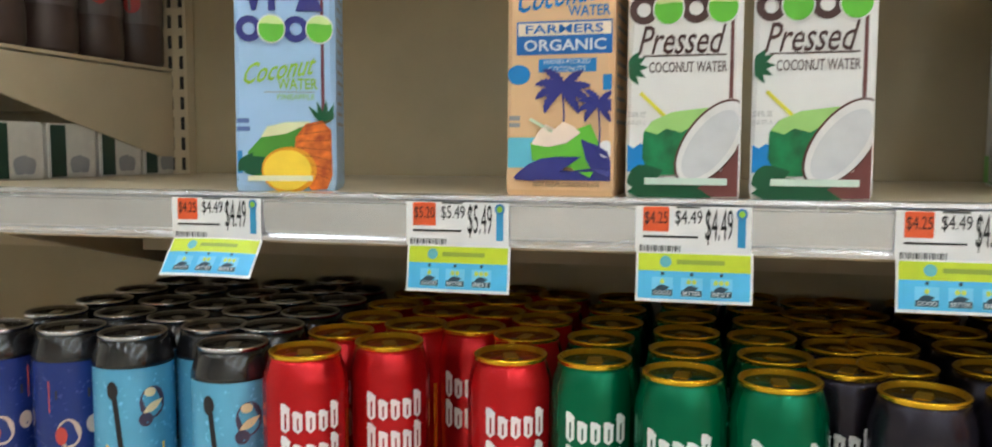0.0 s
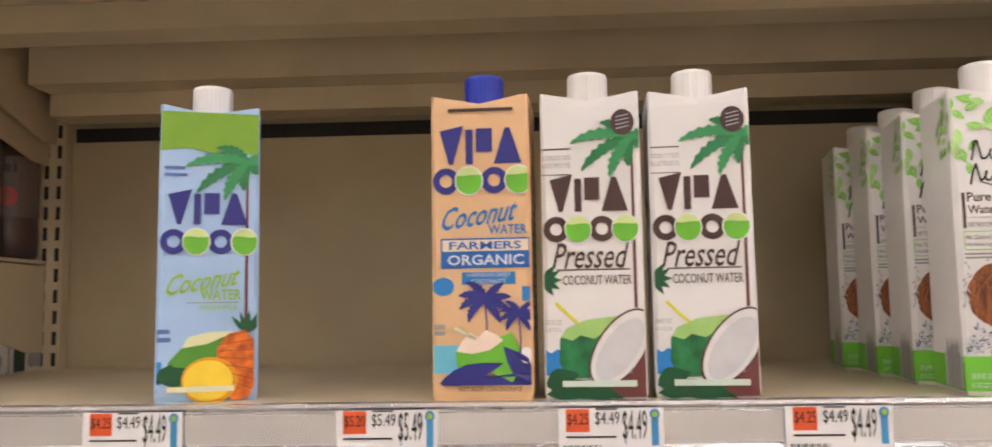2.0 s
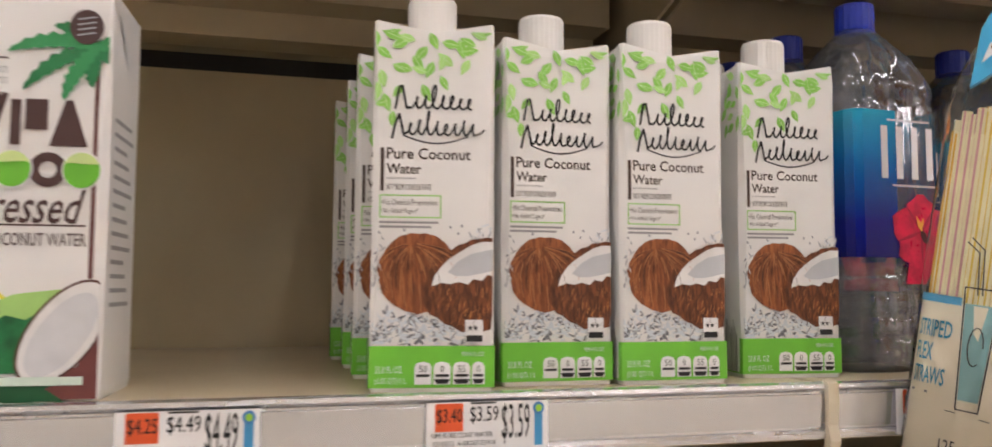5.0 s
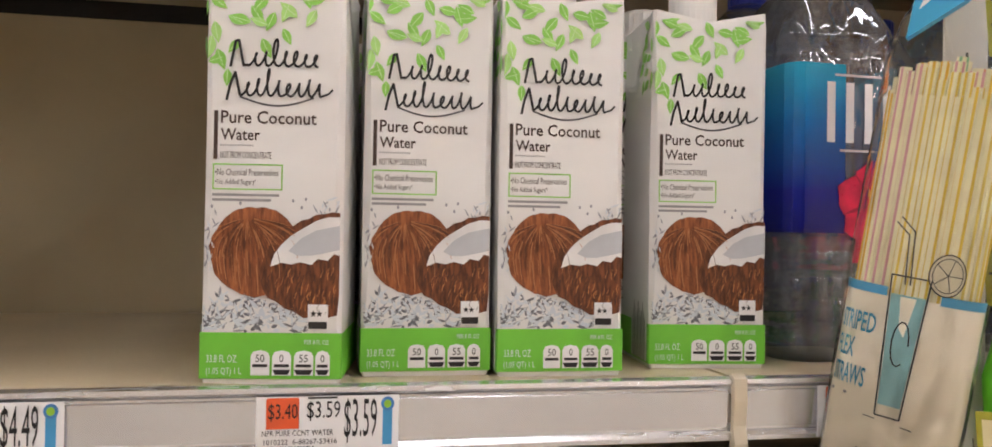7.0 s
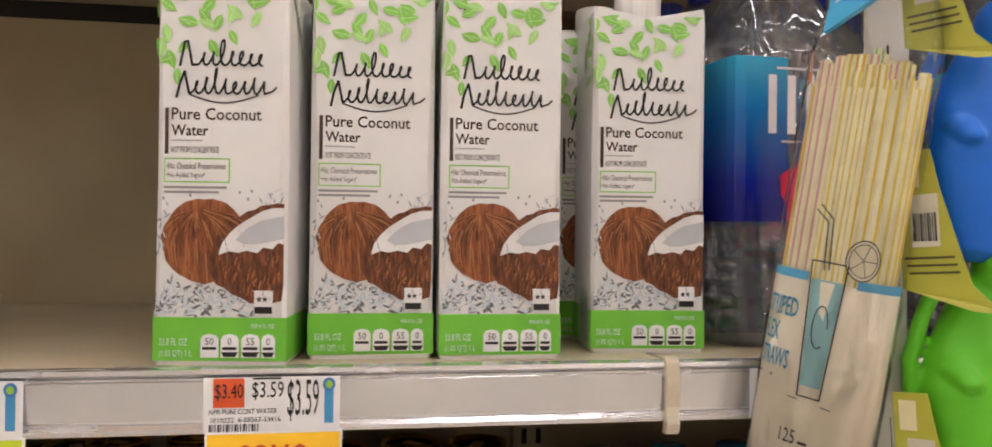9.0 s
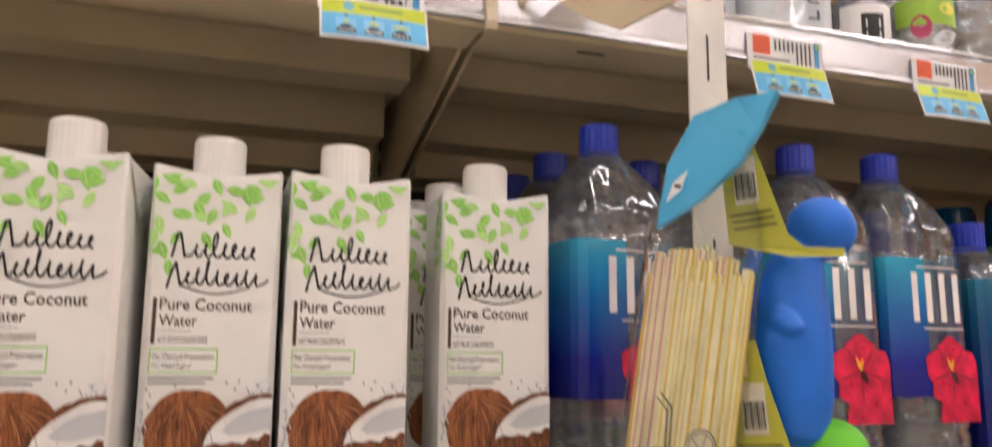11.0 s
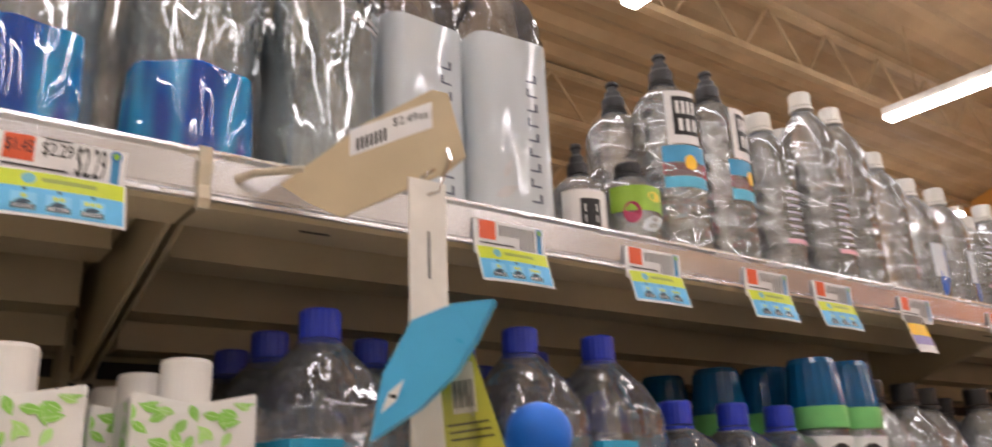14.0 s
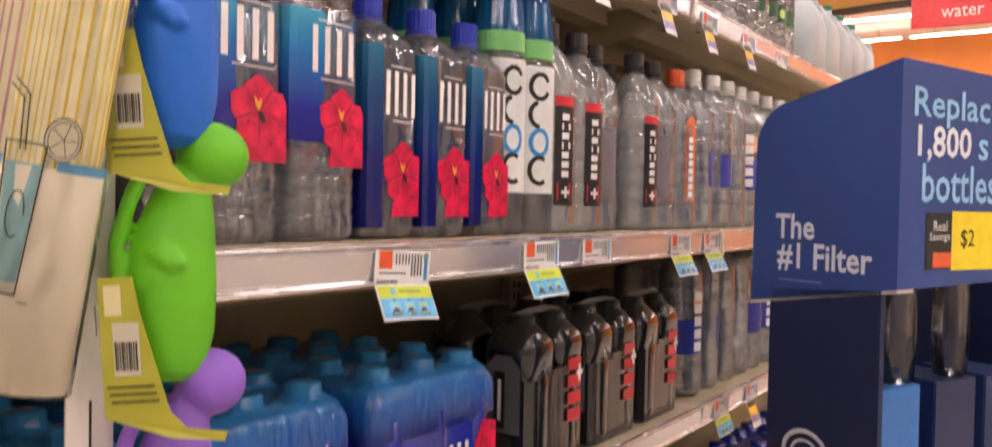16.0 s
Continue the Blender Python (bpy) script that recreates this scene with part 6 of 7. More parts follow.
def black_pack():
    ob = multipack(2, 1, 0.074, 0.192, WRAPBLACK, WRAPBLACK, "black shrink-wrapped bottle pack with carry loop and red label", "black bottle packs", "black_bottle_pack", False)
    to = lambda u, v: (-0.0755, u, v)
    decal("grey_print", [[(-0.026, 0.05), (0.024, 0.05), (0.024, 0.13), (0.01, 0.145), (-0.012, 0.145), (-0.026, 0.13)]], ink(92, 92, 96), ob, to)
    decal("dark_mark", rect(-0.004, 0.055, 0.012, 0.125), BLACK, ob, lambda u, v: (-0.0759, u, v))
    decal("white_mark", rect(0.001, 0.065, 0.006, 0.115), PAPER, ob, lambda u, v: (-0.0762, u, v))
    f = flat(-0.0392)
    decal("red_print", [q for k in range(4) for q in rect(0.018, 0.05 + 0.022 * k, 0.052, 0.066 + 0.022 * k)], ink(206, 44, 56), ob, f)
    decal("white_cross", rect(0.040, 0.108, 0.056, 0.114) + rect(0.045, 0.1, 0.051, 0.122), PAPER, ob, flat(-0.0396))
    part("carry_loop", tube([(-0.05, 0, 0.19), (-0.02, 0, 0.194), (0.03, 0, 0.194), (0.055, 0, 0.19)], 0.004, 6), ink(120, 118, 116), ob)
    return ob


bp = black_pack()
bp.matrix_world = pose(1.335, 0.665, LOW, 0, 0, 0)
for k in range(1, 3):
    copy_thing(bp, pose(1.335 + 0.157 * k, 0.662, LOW))
for k in range(3):
    copy_thing(bp, pose(1.335 + 0.157 * k, 0.752, LOW))
for k in range(12):
    copy_thing(sb, pose(1.83 + 0.085 * k, 0.672, LOW, 0, 0, 70 * k))
    copy_thing(sb, pose(1.83 + 0.085 * k, 0.76, LOW, 0, 0, 30 * k))
mb = multipack(4, 2, 0.066, 0.20, WRAP, WRAP, "dark blue shrink-wrapped bottle case on the base shelf", "dark blue cases", "bottle_case")
mb.matrix_world = pose(1.95, 0.67, BASE + 0.0)
for k in range(1, 4):
    copy_thing(mb, pose(1.95 + 0.275 * k, 0.67, BASE))
mo = multipack(3, 2, 0.066, 0.20, ink(170, 74, 36, 0.15), WRAPBLACK, "amber shrink-wrapped bottle case on the base shelf", "", "bottle_case")
mo.matrix_world = pose(1.70, 0.67, BASE)

# ---- price tags ----


def price_tag(x, yf, z, prices, promo, tilt=0.0, swing=-14, drop=0.0335):
    """A shelf-edge ticket behind the rail cover, with a promotion card below."""
    label = {"": "white shelf price tag with orange price square", "card": "price tag with lime and blue hanging card", "save": "price tag with yellow save card below", "real": "price tag with black and yellow savings card", "gold": "price tag with small yellow hanging card"}[promo]
    ob = thing("price_tag", pose(x, yf + 0.0005, z, 0, tilt, 0), label, "price tag", "shelf price tags")
    part("ticket", boxed(-0.005, -0.0009, -0.034, 0.068, -0.0003, -0.004), PAPER, ob)
    f = [flat(-0.0012 - 0.0003 * k) for k in range(3)]
    decal("orange_square", [[(0.0, -0.0205), (0.0165, -0.0205), (0.0165, -0.0052), (0.0155, -0.0045), (0.001, -0.0045), (0.0, -0.0052)]], ORANGE, ob, f[0])
    a, b, c = prices
    tx = []
    if a:
        tx += [letters(a, 0.001, -0.0165, 0.0158, -0.0075), letters(b, 0.0205, -0.0165, 0.0375, -0.0065), letters(c, 0.0395, -0.0285, 0.0565, -0.0055)]
        tx += rect(0.021, -0.0052, 0.036, -0.0042)
    else:
        tx += [q for k in range(9) for q in rect(0.0205 + 0.0042 * k, -0.026 if k > 4 else -0.016, 0.0222 + 0.0042 * k, -0.007)]
    if promo != "save":
        tx += rect(0.0, -0.0245, 0.035, -0.0232)
    else:
        tx += [letters("NPR PURE CCNT WATER", -0.002, -0.0240, 0.034, -0.0212), letters("1010222  6-88267-53416", -0.001, -0.0285, 0.036, -0.0258)]
    decal("print", tx, BLACK, ob, f[1])
    decal("barcode", [q for k in range(18) for q in rect(-0.002 + 0.0015 * k, -0.0335, -0.002 + 0.0015 * k + (0.0005 if k % 3 else 0.001), -0.0295)], BLACK, ob, f[1])
    decal("ribbon", rect(0.0595, -0.030, 0.0645, -0.006), ink(70, 150, 200), ob, f[0])
    decal("rosette", oval(0.062, -0.0085, 0.0035, 0.0038, 14), ink(70, 130, 190), ob, f[1])
    decal("rosette_heart", oval(0.062, -0.0085, 0.002, 0.0022, 12), ink(150, 200, 60), ob, f[2])
    if not promo:
        return ob
    card = thing("promo_card", pose(0, 0, 0), "", "")
    card.parent = ob
    card.matrix_basis = pose(-0.004, -0.0022, -drop, swing, 0, 0)
    w = 0.0735 if promo != "gold" else 0.045
    h = {"card": 0.0325, "save": 0.062, "real": 0.056, "gold": 0.05}[promo]
    g = [flat(-0.0006 - 0.0003 * k) for k in range(4)]
    bm = bmesh.new()
    n = 8
    loops = []
    curl = lambda u: 0.006 * ((u - 0.5) ** 2) * (1 if promo in ("card", "gold") else 0.4)
    for k in range(n + 1):
        u = k / n
        loops.append([bm.verts.new((w * u, curl(u), -h)), bm.verts.new((w * u, curl(u), 0))])
    for p, q in zip(loops, loops[1:]):
        bm.faces.new((p[0], q[0], q[1], p[1]))
    part("backing", bm, PAPER, card)
    bend = lambda off: (lambda u, v: (u, curl(u / w) - off, v))
    g = [bend(0.0005 + 0.0003 * k) for k in range(4)]
    if promo == "card":
        decal("lime_band", rect(0.0015, -0.0125, w - 0.0015, -0.0012), LIMETAG, card, g[0], cut=0.006)
        decal("blue_band", rect(0.0015, -h + 0.002, w - 0.0015, -0.0125), BLUETAG, card, g[0], cut=0.006)
        decal("disc", oval(0.019, -0.0065, 0.0038, 0.0038, 14), ink(110, 180, 190), card, g[1])
        decal("line", rect(0.026, -0.008, 0.056, -0.005), ink(150, 170, 60), card, g[1], cut=0.006)
        decal("pictogram_frame", [q for k in range(3) for q in rect(0.0105 + 0.0185 * k, -0.0292, 0.0240 + 0.0185 * k, -0.0165)], ink(128, 204, 240), card, g[1])
        decal("pictogram", [q for k in range(3) for q in rect(0.0108 + 0.0185 * k, -0.0285, 0.0237 + 0.0185 * k, -0.0245) + leaf(0.0125 + 0.0185 * k, -0.0240, 0.0095, 0.004, 0.12) + oval(0.0172 + 0.0185 * k, -0.0143, 0.0012, 0.0012, 8)], ink(40, 66, 84), card, g[2])
        decal("pictogram_dot", [q for k in range(3) for n in range(k + 1) for q in oval(0.0172 + 0.0185 * k + 0.0034 * (n - k / 2), -0.0192, 0.0015, 0.0017, 8)], ink(196, 210, 80), card, g[2])
        decal("pictogram_word", [letters(word, 0.0118 + 0.0185 * k, -0.0278, 0.0228 + 0.0185 * k, -0.0252, 0, 0.01) for k, word in enumerate(("GOOD", "BETTER", "BEST"))], PALEINK, card, g[3])
    elif promo == "save":
        decal("yellow", rect(0.0012, -h + 0.0012, w - 0.0012, -0.0012), SAVE, card, g[0], cut=0.006)
        decal("save_word", [letters("save", 0.018, -0.020, 0.055, -0.007), letters("90¢", 0.016, -0.044, 0.056, -0.024)], ink(206, 74, 40), card, g[1])
        decal("small_print", rect(0.012, -0.052, 0.06, -0.050) + rect(0.012, -0.057, 0.05, -0.055), ink(150, 110, 40), card, g[1])
    elif promo == "real":
        decal("black_band", rect(0.001, -0.020, w - 0.001, -0.001), BLACK, card, g[0], cut=0.006)
        decal("yellow_band", rect(0.001, -0.043, w - 0.001, -0.020), ink(252, 208, 30), card, g[0], cut=0.006)
        decal("orange_band", rect(0.001, -h + 0.001, w - 0.001, -0.043), ink(240, 132, 50), card, g[0], cut=0.006)
        decal("savings_words", [letters("Real Savings", 0.006, -0.0105, 0.066, -0.003)], PAPER, card, g[1])
        decal("everyday_words", [letters("Every Day!", 0.012, -0.0195, 0.062, -0.0115)], ink(240, 220, 40), card, g[2])
        decal("price", [letters("$2.99", 0.012, -0.041, 0.056, -0.0225, 0, 0.012)], BLACK, card, g[1])
        decal("gluten_words", [letters("gluten free", 0.014, -0.0545, 0.070, -0.0445)], PALEINK, card, g[1])
        decal("sun_dot", oval(0.018, -0.001, 0.006, 0.004, 14), ink(240, 200, 40), card, g[2])
    else:
        decal("yellow_band", rect(0.001, -0.028, w - 0.001, -0.012), ink(244, 196, 50), card, g[0], cut=0.006)
        decal("violet_band", rect(0.001, -0.040, w - 0.001, -0.028), ink(150, 140, 190), card, g[0], cut=0.006)
        decal("dark_band", rect(0.001, -0.012, w - 0.001, -0.001), ink(70, 60, 50), card, g[0], cut=0.006)
    return ob


A = ("$4.25", "$4.49", "$4.49")
for x, z, pr, promo, tilt in ((-0.382, 0, A, "card", 0), (-0.197, 0, ("$5.20", "$5.49", "$5.49"), "card", 0), (-0.039, 0, A, "card", 0), (0.118, 0, A, "card", 0), (0.282, 0, ("$3.40", "$3.59", "$3.59"), "save", 0),
                              (0.600, 0, ("$1.70", "$1.79", "$1.79"), "", 0), (0.936, 0, (None,) * 3, "card", 4), (1.167, 0, (None,) * 3, "card", 0), (1.297, 0, (None,) * 3, "", 0), (1.56, 0, (None,) * 3, "card", 0), (1.691, 0, (None,) * 3, "card", 0), (1.95, 0, (None,) * 3, "card", 0)):
    price_tag(x, YM, MID, pr, promo, tilt, -38 if x < -0.3 else -8 if x < 0.9 else -25)
for x, pr, promo in ((0.166, ("$5.66", "$2.99", "$2.99"), "real"), (0.428, ("$1.45", "$2.29", "$2.29"), "card"), (0.766, (None,) * 3, "card"), (0.934, (None,) * 3, "card"), (1.103, (None,) * 3, "card"), (1.222, (None,) * 3, "card"), (1.398, (None,) * 3, "gold"), (1.626, (None,) * 3, "gold"), (1.809, (None,) * 3, "gold"), (2.02, (None,) * 3, "gold"), (2.24, (None,) * 3, "")):
    price_tag(x, YT, TOP - 0.009, pr, promo, 2 if promo == "real" else 0, -26 if promo == "real" else -16, 0.026)
for x in (1.822, 1.99):
    price_tag(x, YL, LOW, (None,) * 3, "card" if x < 1.9 else "gold", 0, -20)
st = thing("torn_sticker", pose(0.338, YT, TOP), "torn orange scrap of a sticker on the rail", "sticker")
decal("scrap", rect(0, -0.015, 0.006, -0.009) + rect(0.001, -0.024, 0.007, -0.018), ORANGE, st, flat(-0.0006))

# ---- clip strip, price flag and what hangs on it ----
FLAGMAT = mat("manila_flag", (0.55, 0.44, 0.28), 0.5, 0, 0.06, 20)
fl = thing("price_flag", pose(0, 0, 0), "tan card price flag on the top shelf rail", "price flag")
q0, dx, dy = Vector((0.565, 0.628, 0)), 0.115, -0.105
FL = lambda u, v: (q0.x + dx * u, q0.y + dy * u, v)
bm = bmesh.new()
out = [(0.20, 1.630), (0.32, 1.616), (0.47, 1.604), (0.92, 1.630), (1.0, 1.640), (0.93, 1.686), (0.86, 1.690), (0.55, 1.668)]
nrm = Vector((-dy, dx, 0)).normalized() * 0.0012
fr = [bm.verts.new(Vector(FL(u, v)) - nrm) for u, v in out]
bk = [bm.verts.new(Vector(FL(u, v)) + nrm) for u, v in out]
bm.faces.new(fr)
bm.faces.new(bk[::-1])
for i in range(len(out)):
    j = (i + 1) % len(out)
    bm.faces.new((fr[i], bk[i], bk[j], fr[j]))
part("card", bm, FLAGMAT, fl)
part("stem", tube([(0.568, YT + 0.004, 1.640), (0.575, YT - 0.012, 1.641), (FL(0.30, 0)[0], FL(0.30, 0)[1], 1.640)], 0.003, 8), TIE, fl)
front = lambda off: (lambda u, v: tuple(Vector(FL(u, v)) + Vector((dy, -dx, 0)).normalized() * (0.0014 + off)))
decal("white_label", [[(0.50, 1.646), (0.86, 1.662), (0.86, 1.681), (0.50, 1.665)]], PAPER, fl, front(0))
decal("barcode", [[(0.53 + 0.02 * k, 1.6495 + 0.0009 * k), (0.541 + 0.02 * k, 1.650 + 0.0009 * k), (0.541 + 0.02 * k, 1.659 + 0.0009 * k), (0.53 + 0.02 * k, 1.6585 + 0.0009 * k)] for k in range(7)], BLACK, fl, front(0.0004))
ga = letters("$2.49ea", 0.69, 1.664, 0.84, 1.671)
decal("price", [("glyph", [(u, v + (u - 0.69) * 0.03) for u, v in ga[1]], ga[2])], BLACK, fl, front(0.0004))
hk = thing("wire_hook", pose(0, 0, 0), "bent chrome wire hook holding the strip", "hook")
hx, hy = q0.x + dx * 0.90, q0.y + dy * 0.90
part("wire", tube([(hx, hy + 0.003, 1.640), (hx + 0.002, hy - 0.004, 1.646), (hx + 0.001, hy - 0.008, 1.636), (hx - 0.006, hy - 0.008, 1.622), (hx - 0.010, hy - 0.010, 1.612), (0.652, 0.5265, 1.609), (0.652, 0.530, 1.613), (0.650, 0.531, 1.622), (hx - 0.008, hy - 0.002, 1.630)], 0.0012, 8), mat("chrome", (0.75, 0.75, 0.75), 0.15, 1.0), hk)

SX, SY = 0.652, 0.527
cs = thing("clip_strip", pose(0, 0, 0), "white plastic clip strip hanging from the top shelf", "clip strip")
part("strip", prism([(SY - 0.0008, 1.619), (SY + 0.0008, 1.619), (SY + 0.0008, 0.93), (SY - 0.0008, 0.93)], SX - 0.0135, SX + 0.0135), mat("strip_plastic", (0.78, 0.74, 0.68), 0.35), cs)
for k in range(5):
    part("slit", boxed(SX - 0.0006, SY - 0.0014, 1.555 - 0.13 * k, SX + 0.0006, SY - 0.0009, 1.585 - 0.13 * k), DARKGAP, cs)

# straw pack
sp = thing("straw_pack", pose(0.612, 0.544, 1.204, 0, 9, -50), "clear bag of striped paper straws with blue header card", "straw pack")
PA, PB = 0.0335, 0.0150
stripe_inks = [ink(240, 206, 70), ink(242, 218, 110), ink(236, 150, 120), ink(150, 180, 206), ink(150, 200, 150), ink(240, 190, 60), ink(226, 170, 170), ink(240, 210, 90)]
cream_straw = mat("paper_straw", lin(255, 244, 204), 0.6, 0, 0.06, 60)
r = random.Random(21)
for ring_no, (fa, n) in enumerate(((0.93, 30), (0.66, 20), (0.36, 10))):
    for i in range(n):
        t = 2 * math.pi * (i + 0.5 * (ring_no % 2)) / n
        x, y = (PA - 0.003) * fa * math.cos(t), (PB - 0.003) * fa * math.sin(t)
        h = 0.243 + r.uniform(-0.008, 0.006) - 0.012 * abs(x) / PA
        s = part("straw", lathe([(0.0031, 0.006), (0.0031, h)], 10, x, y), cream_straw, sp)
        bm = bmesh.new()
        for a in (t - 0.5, t + 0.6):
            c = Vector((x + 0.00322 * math.cos(a), y + 0.00322 * math.sin(a), 0))
            d = Vector((-math.sin(a), math.cos(a), 0)) * 0.0007
            bm.faces.new([bm.verts.new(v) for v in (c - d + Vector((0, 0, 0.006)), c + d + Vector((0, 0, 0.006)), c + d + Vector((0, 0, h)), c - d + Vector((0, 0, h)))])
        part("stripe", bm, stripe_inks[(i // 3 + ring_no) % 8], s)


def on_pack(off):
    """Lays print round the oval bundle; u = 0 faces forward."""
    return lambda u, v: ((PA + off) * math.sin(u / 0.0335), -(PB + off) * math.cos(u / 0.0335), v)


part("core", rings(bmesh.new(), [[(PA * 0.93 * math.cos(2 * math.pi * i / 28), PB * 0.93 * math.sin(2 * math.pi * i / 28), z) for i in range(28)] for z in (0.006, 0.226)]), cream_straw, sp, "packed straws")
INSERT = mat("cream_insert", lin(250, 240, 220), 0.5, 0, 0.03, 20)
decal("insert", rect(-0.058, 0.004, 0.058, 0.119), INSERT, sp, on_pack(0.0008), "cream paper insert with printed drawing", cut=0.003)
f = [on_pack(0.0012 + 0.0003 * k) for k in range(4)]
decal("blue_line", rect(-0.056, 0.118, -0.010, 0.123) + rect(0.016, 0.118, 0.058, 0.123), ink(90, 178, 222), sp, f[0], cut=0.003)
decal("blue_words", [letters("STRIPED", -0.040, 0.096, -0.013, 0.107, 0, 0.012), letters("FLEX", -0.040, 0.081, -0.024, 0.092, 0, 0.012), letters("STRAWS", -0.040, 0.066, -0.014, 0.077, 0, 0.012)], ink(60, 160, 200), sp, f[0])
decal("small_print", rect(-0.040, 0.060, -0.024, 0.0615), GREY, sp, f[0])
decal("drink_tint", [[(-0.005, 0.060), (0.006, 0.060), (0.009, 0.120), (-0.008, 0.120)]], ink(150, 200, 206), sp, f[0])
decal("drink_sketch", stroke([(-0.009, 0.130), (-0.0055, 0.054), (0.0065, 0.054), (0.010, 0.130), (-0.009, 0.130)], 0.0008) + stroke([(-0.002, 0.126), (-0.004, 0.152), (-0.011, 0.158)], 0.0007) + stroke([(0.0005, 0.126), (-0.0015, 0.154), (-0.009, 0.161)], 0.0007) + arc(0.0005, 0.094, 0.004, 0.012, 0, 300, 0.0007) + stroke([(-0.011, 0.052), (0.013, 0.050)], 0.0005), ink(50, 50, 54), sp, f[1])
decal("lemon", oval(0.017, 0.134, 0.009, 0.011, 24), ink(236, 226, 196), sp, f[1])
decal("lemon_sketch", arc(0.017, 0.134, 0.009, 0.011, 0, 360, 0.0006, 24) + arc(0.017, 0.134, 0.0074, 0.009, 0, 360, 0.0004, 24) + [q for k in range(5) for q in stroke([(0.017, 0.134), (0.017 + 0.0072 * math.cos(k * 1.25), 0.134 + 0.0088 * math.sin(k * 1.25))], 0.0004)], ink(50, 50, 54), sp, f[2])
decal("count", [letters("125", -0.012, 0.026, -0.003, 0.034)] + rect(-0.001, 0.027, 0.004, 0.0285), BLACK, sp, f[0])
bag = []
for z, a, b in ((0.0, 0.030, 0.005), (0.004, 0.0355, 0.0162), (0.12, 0.0360, 0.0172), (0.244, 0.0355, 0.0162), (0.266, 0.031, 0.010), (0.284, 0.024, 0.003)):
    bag.append([((a + 0.0008 * math.sin(9 * t + 40 * z)) * math.cos(t), (b + 0.0006 * math.sin(7 * t + 50 * z)) * math.sin(t), z) for t in [2 * math.pi * (i + 0.5) / 40 for i in range(40)]])
bagmat = clear("bag_film", (0.97, 0.97, 0.96), 0.0, 1.02, 0.97, 1.0, 90, 1.2, 0.03)
part("bag", rings(bmesh.new(), bag, True, False), bagmat, sp, "crinkled clear plastic bag", smooth=True)
HB = mat("blue_header", lin(78, 178, 226), 0.3, 0, 0.06, 20)
bm = bmesh.new()
hd = [(-0.022, 0.2535), (0.002, 0.274), (0.019, 0.295), (0.028, 0.314), (0.036, 0.336), (0.014, 0.332), (-0.008, 0.320), (-0.020, 0.290)]
fa = [bm.verts.new((x, -0.0175 - 0.004 * (z - 0.246) / 0.09 + 0.004 * math.sin(60 * x), z)) for x, z in hd]
fb = [bm.verts.new((x, -0.0120 + 0.004 * math.sin(60 * x), z)) for x, z in hd]
bm.faces.new(fa)
bm.faces.new(fb[::-1])
for i in range(len(hd)):
    j = (i + 1) % len(hd)
    bm.faces.new((fa[i], fb[i], fb[j], fa[j]))
part("header_card", bm, HB, sp, "folded bright blue header card")
decal("header_label", [[(-0.017, 0.268), (-0.009, 0.276), (-0.006, 0.288), (-0.014, 0.280)]], PAPER, sp, flat(-0.0255))
decal("header_mark", rect(-0.013, 0.277, -0.009, 0.279), BLACK, sp, flat(-0.0259))

# squeeze toys and their cards


def toy(colour, z, label):
    """A soft animal-shaped squeeze toy, moulded in one piece."""
    bm = bmesh.new()

    def blob(x, y, zz, rx, ry, rz, turn=0.0):
        q = bmesh.ops.create_icosphere(bm, subdivisions=3, radius=1)
        bmesh.ops.transform(bm, matrix=pose(x, y, zz, 0, turn, 0) @ Matrix.Diagonal((rx, ry, rz, 1)), verts=q["verts"])

    body = []
    for zz, a, b, dx in ((-0.118, 0.014, 0.012, 0.006), (-0.112, 0.022, 0.018, 0.006), (-0.09, 0.027, 0.021, 0.005), (-0.06, 0.0285, 0.022, 0.002), (-0.035, 0.025, 0.020, 0.002), (-0.012, 0.018, 0.016, 0.004), (0.002, 0.013, 0.012, 0.006)):
        body.append([(dx + 0.88 * a * math.cos(2 * math.pi * i / 24), b * math.sin(2 * math.pi * i / 24), zz) for i in range(24)])
    rings(bm, body)
    blob(0.017, -0.006, 0.010, 0.0205, 0.0195, 0.0195)
    blob(-0.010, -0.012, -0.048, 0.010, 0.012, 0.008, 25)
    blob(-0.008, -0.020, -0.052, 0.007, 0.006, 0.005)
    tube([(-0.010, 0.002, -0.092), (-0.024, 0.006, -0.072), (-0.028, 0.006, -0.045), (-0.024, 0.004, -0.020), (-0.020, 0.002, -0.006)], 0.0046, 10, bm)
    ob = part("squeeze_toy", bm, mat("toy_rubber", colour, 0.5, 0, 0.05, 30, 0.15, 500), None, smooth=True)
    join = ob.modifiers.new("moulded", "REMESH")
    join.mode = "VOXEL"
    join.voxel_size = 0.0016
    join.use_smooth_shade = True
    soft = ob.modifiers.new("rounded", "SMOOTH")
    soft.iterations = 6
    ob.matrix_world = pose(0.691, 0.506, z - 0.011, 0, 5, -8)
    return tagged(ob, label, "toy", "squeeze toys")


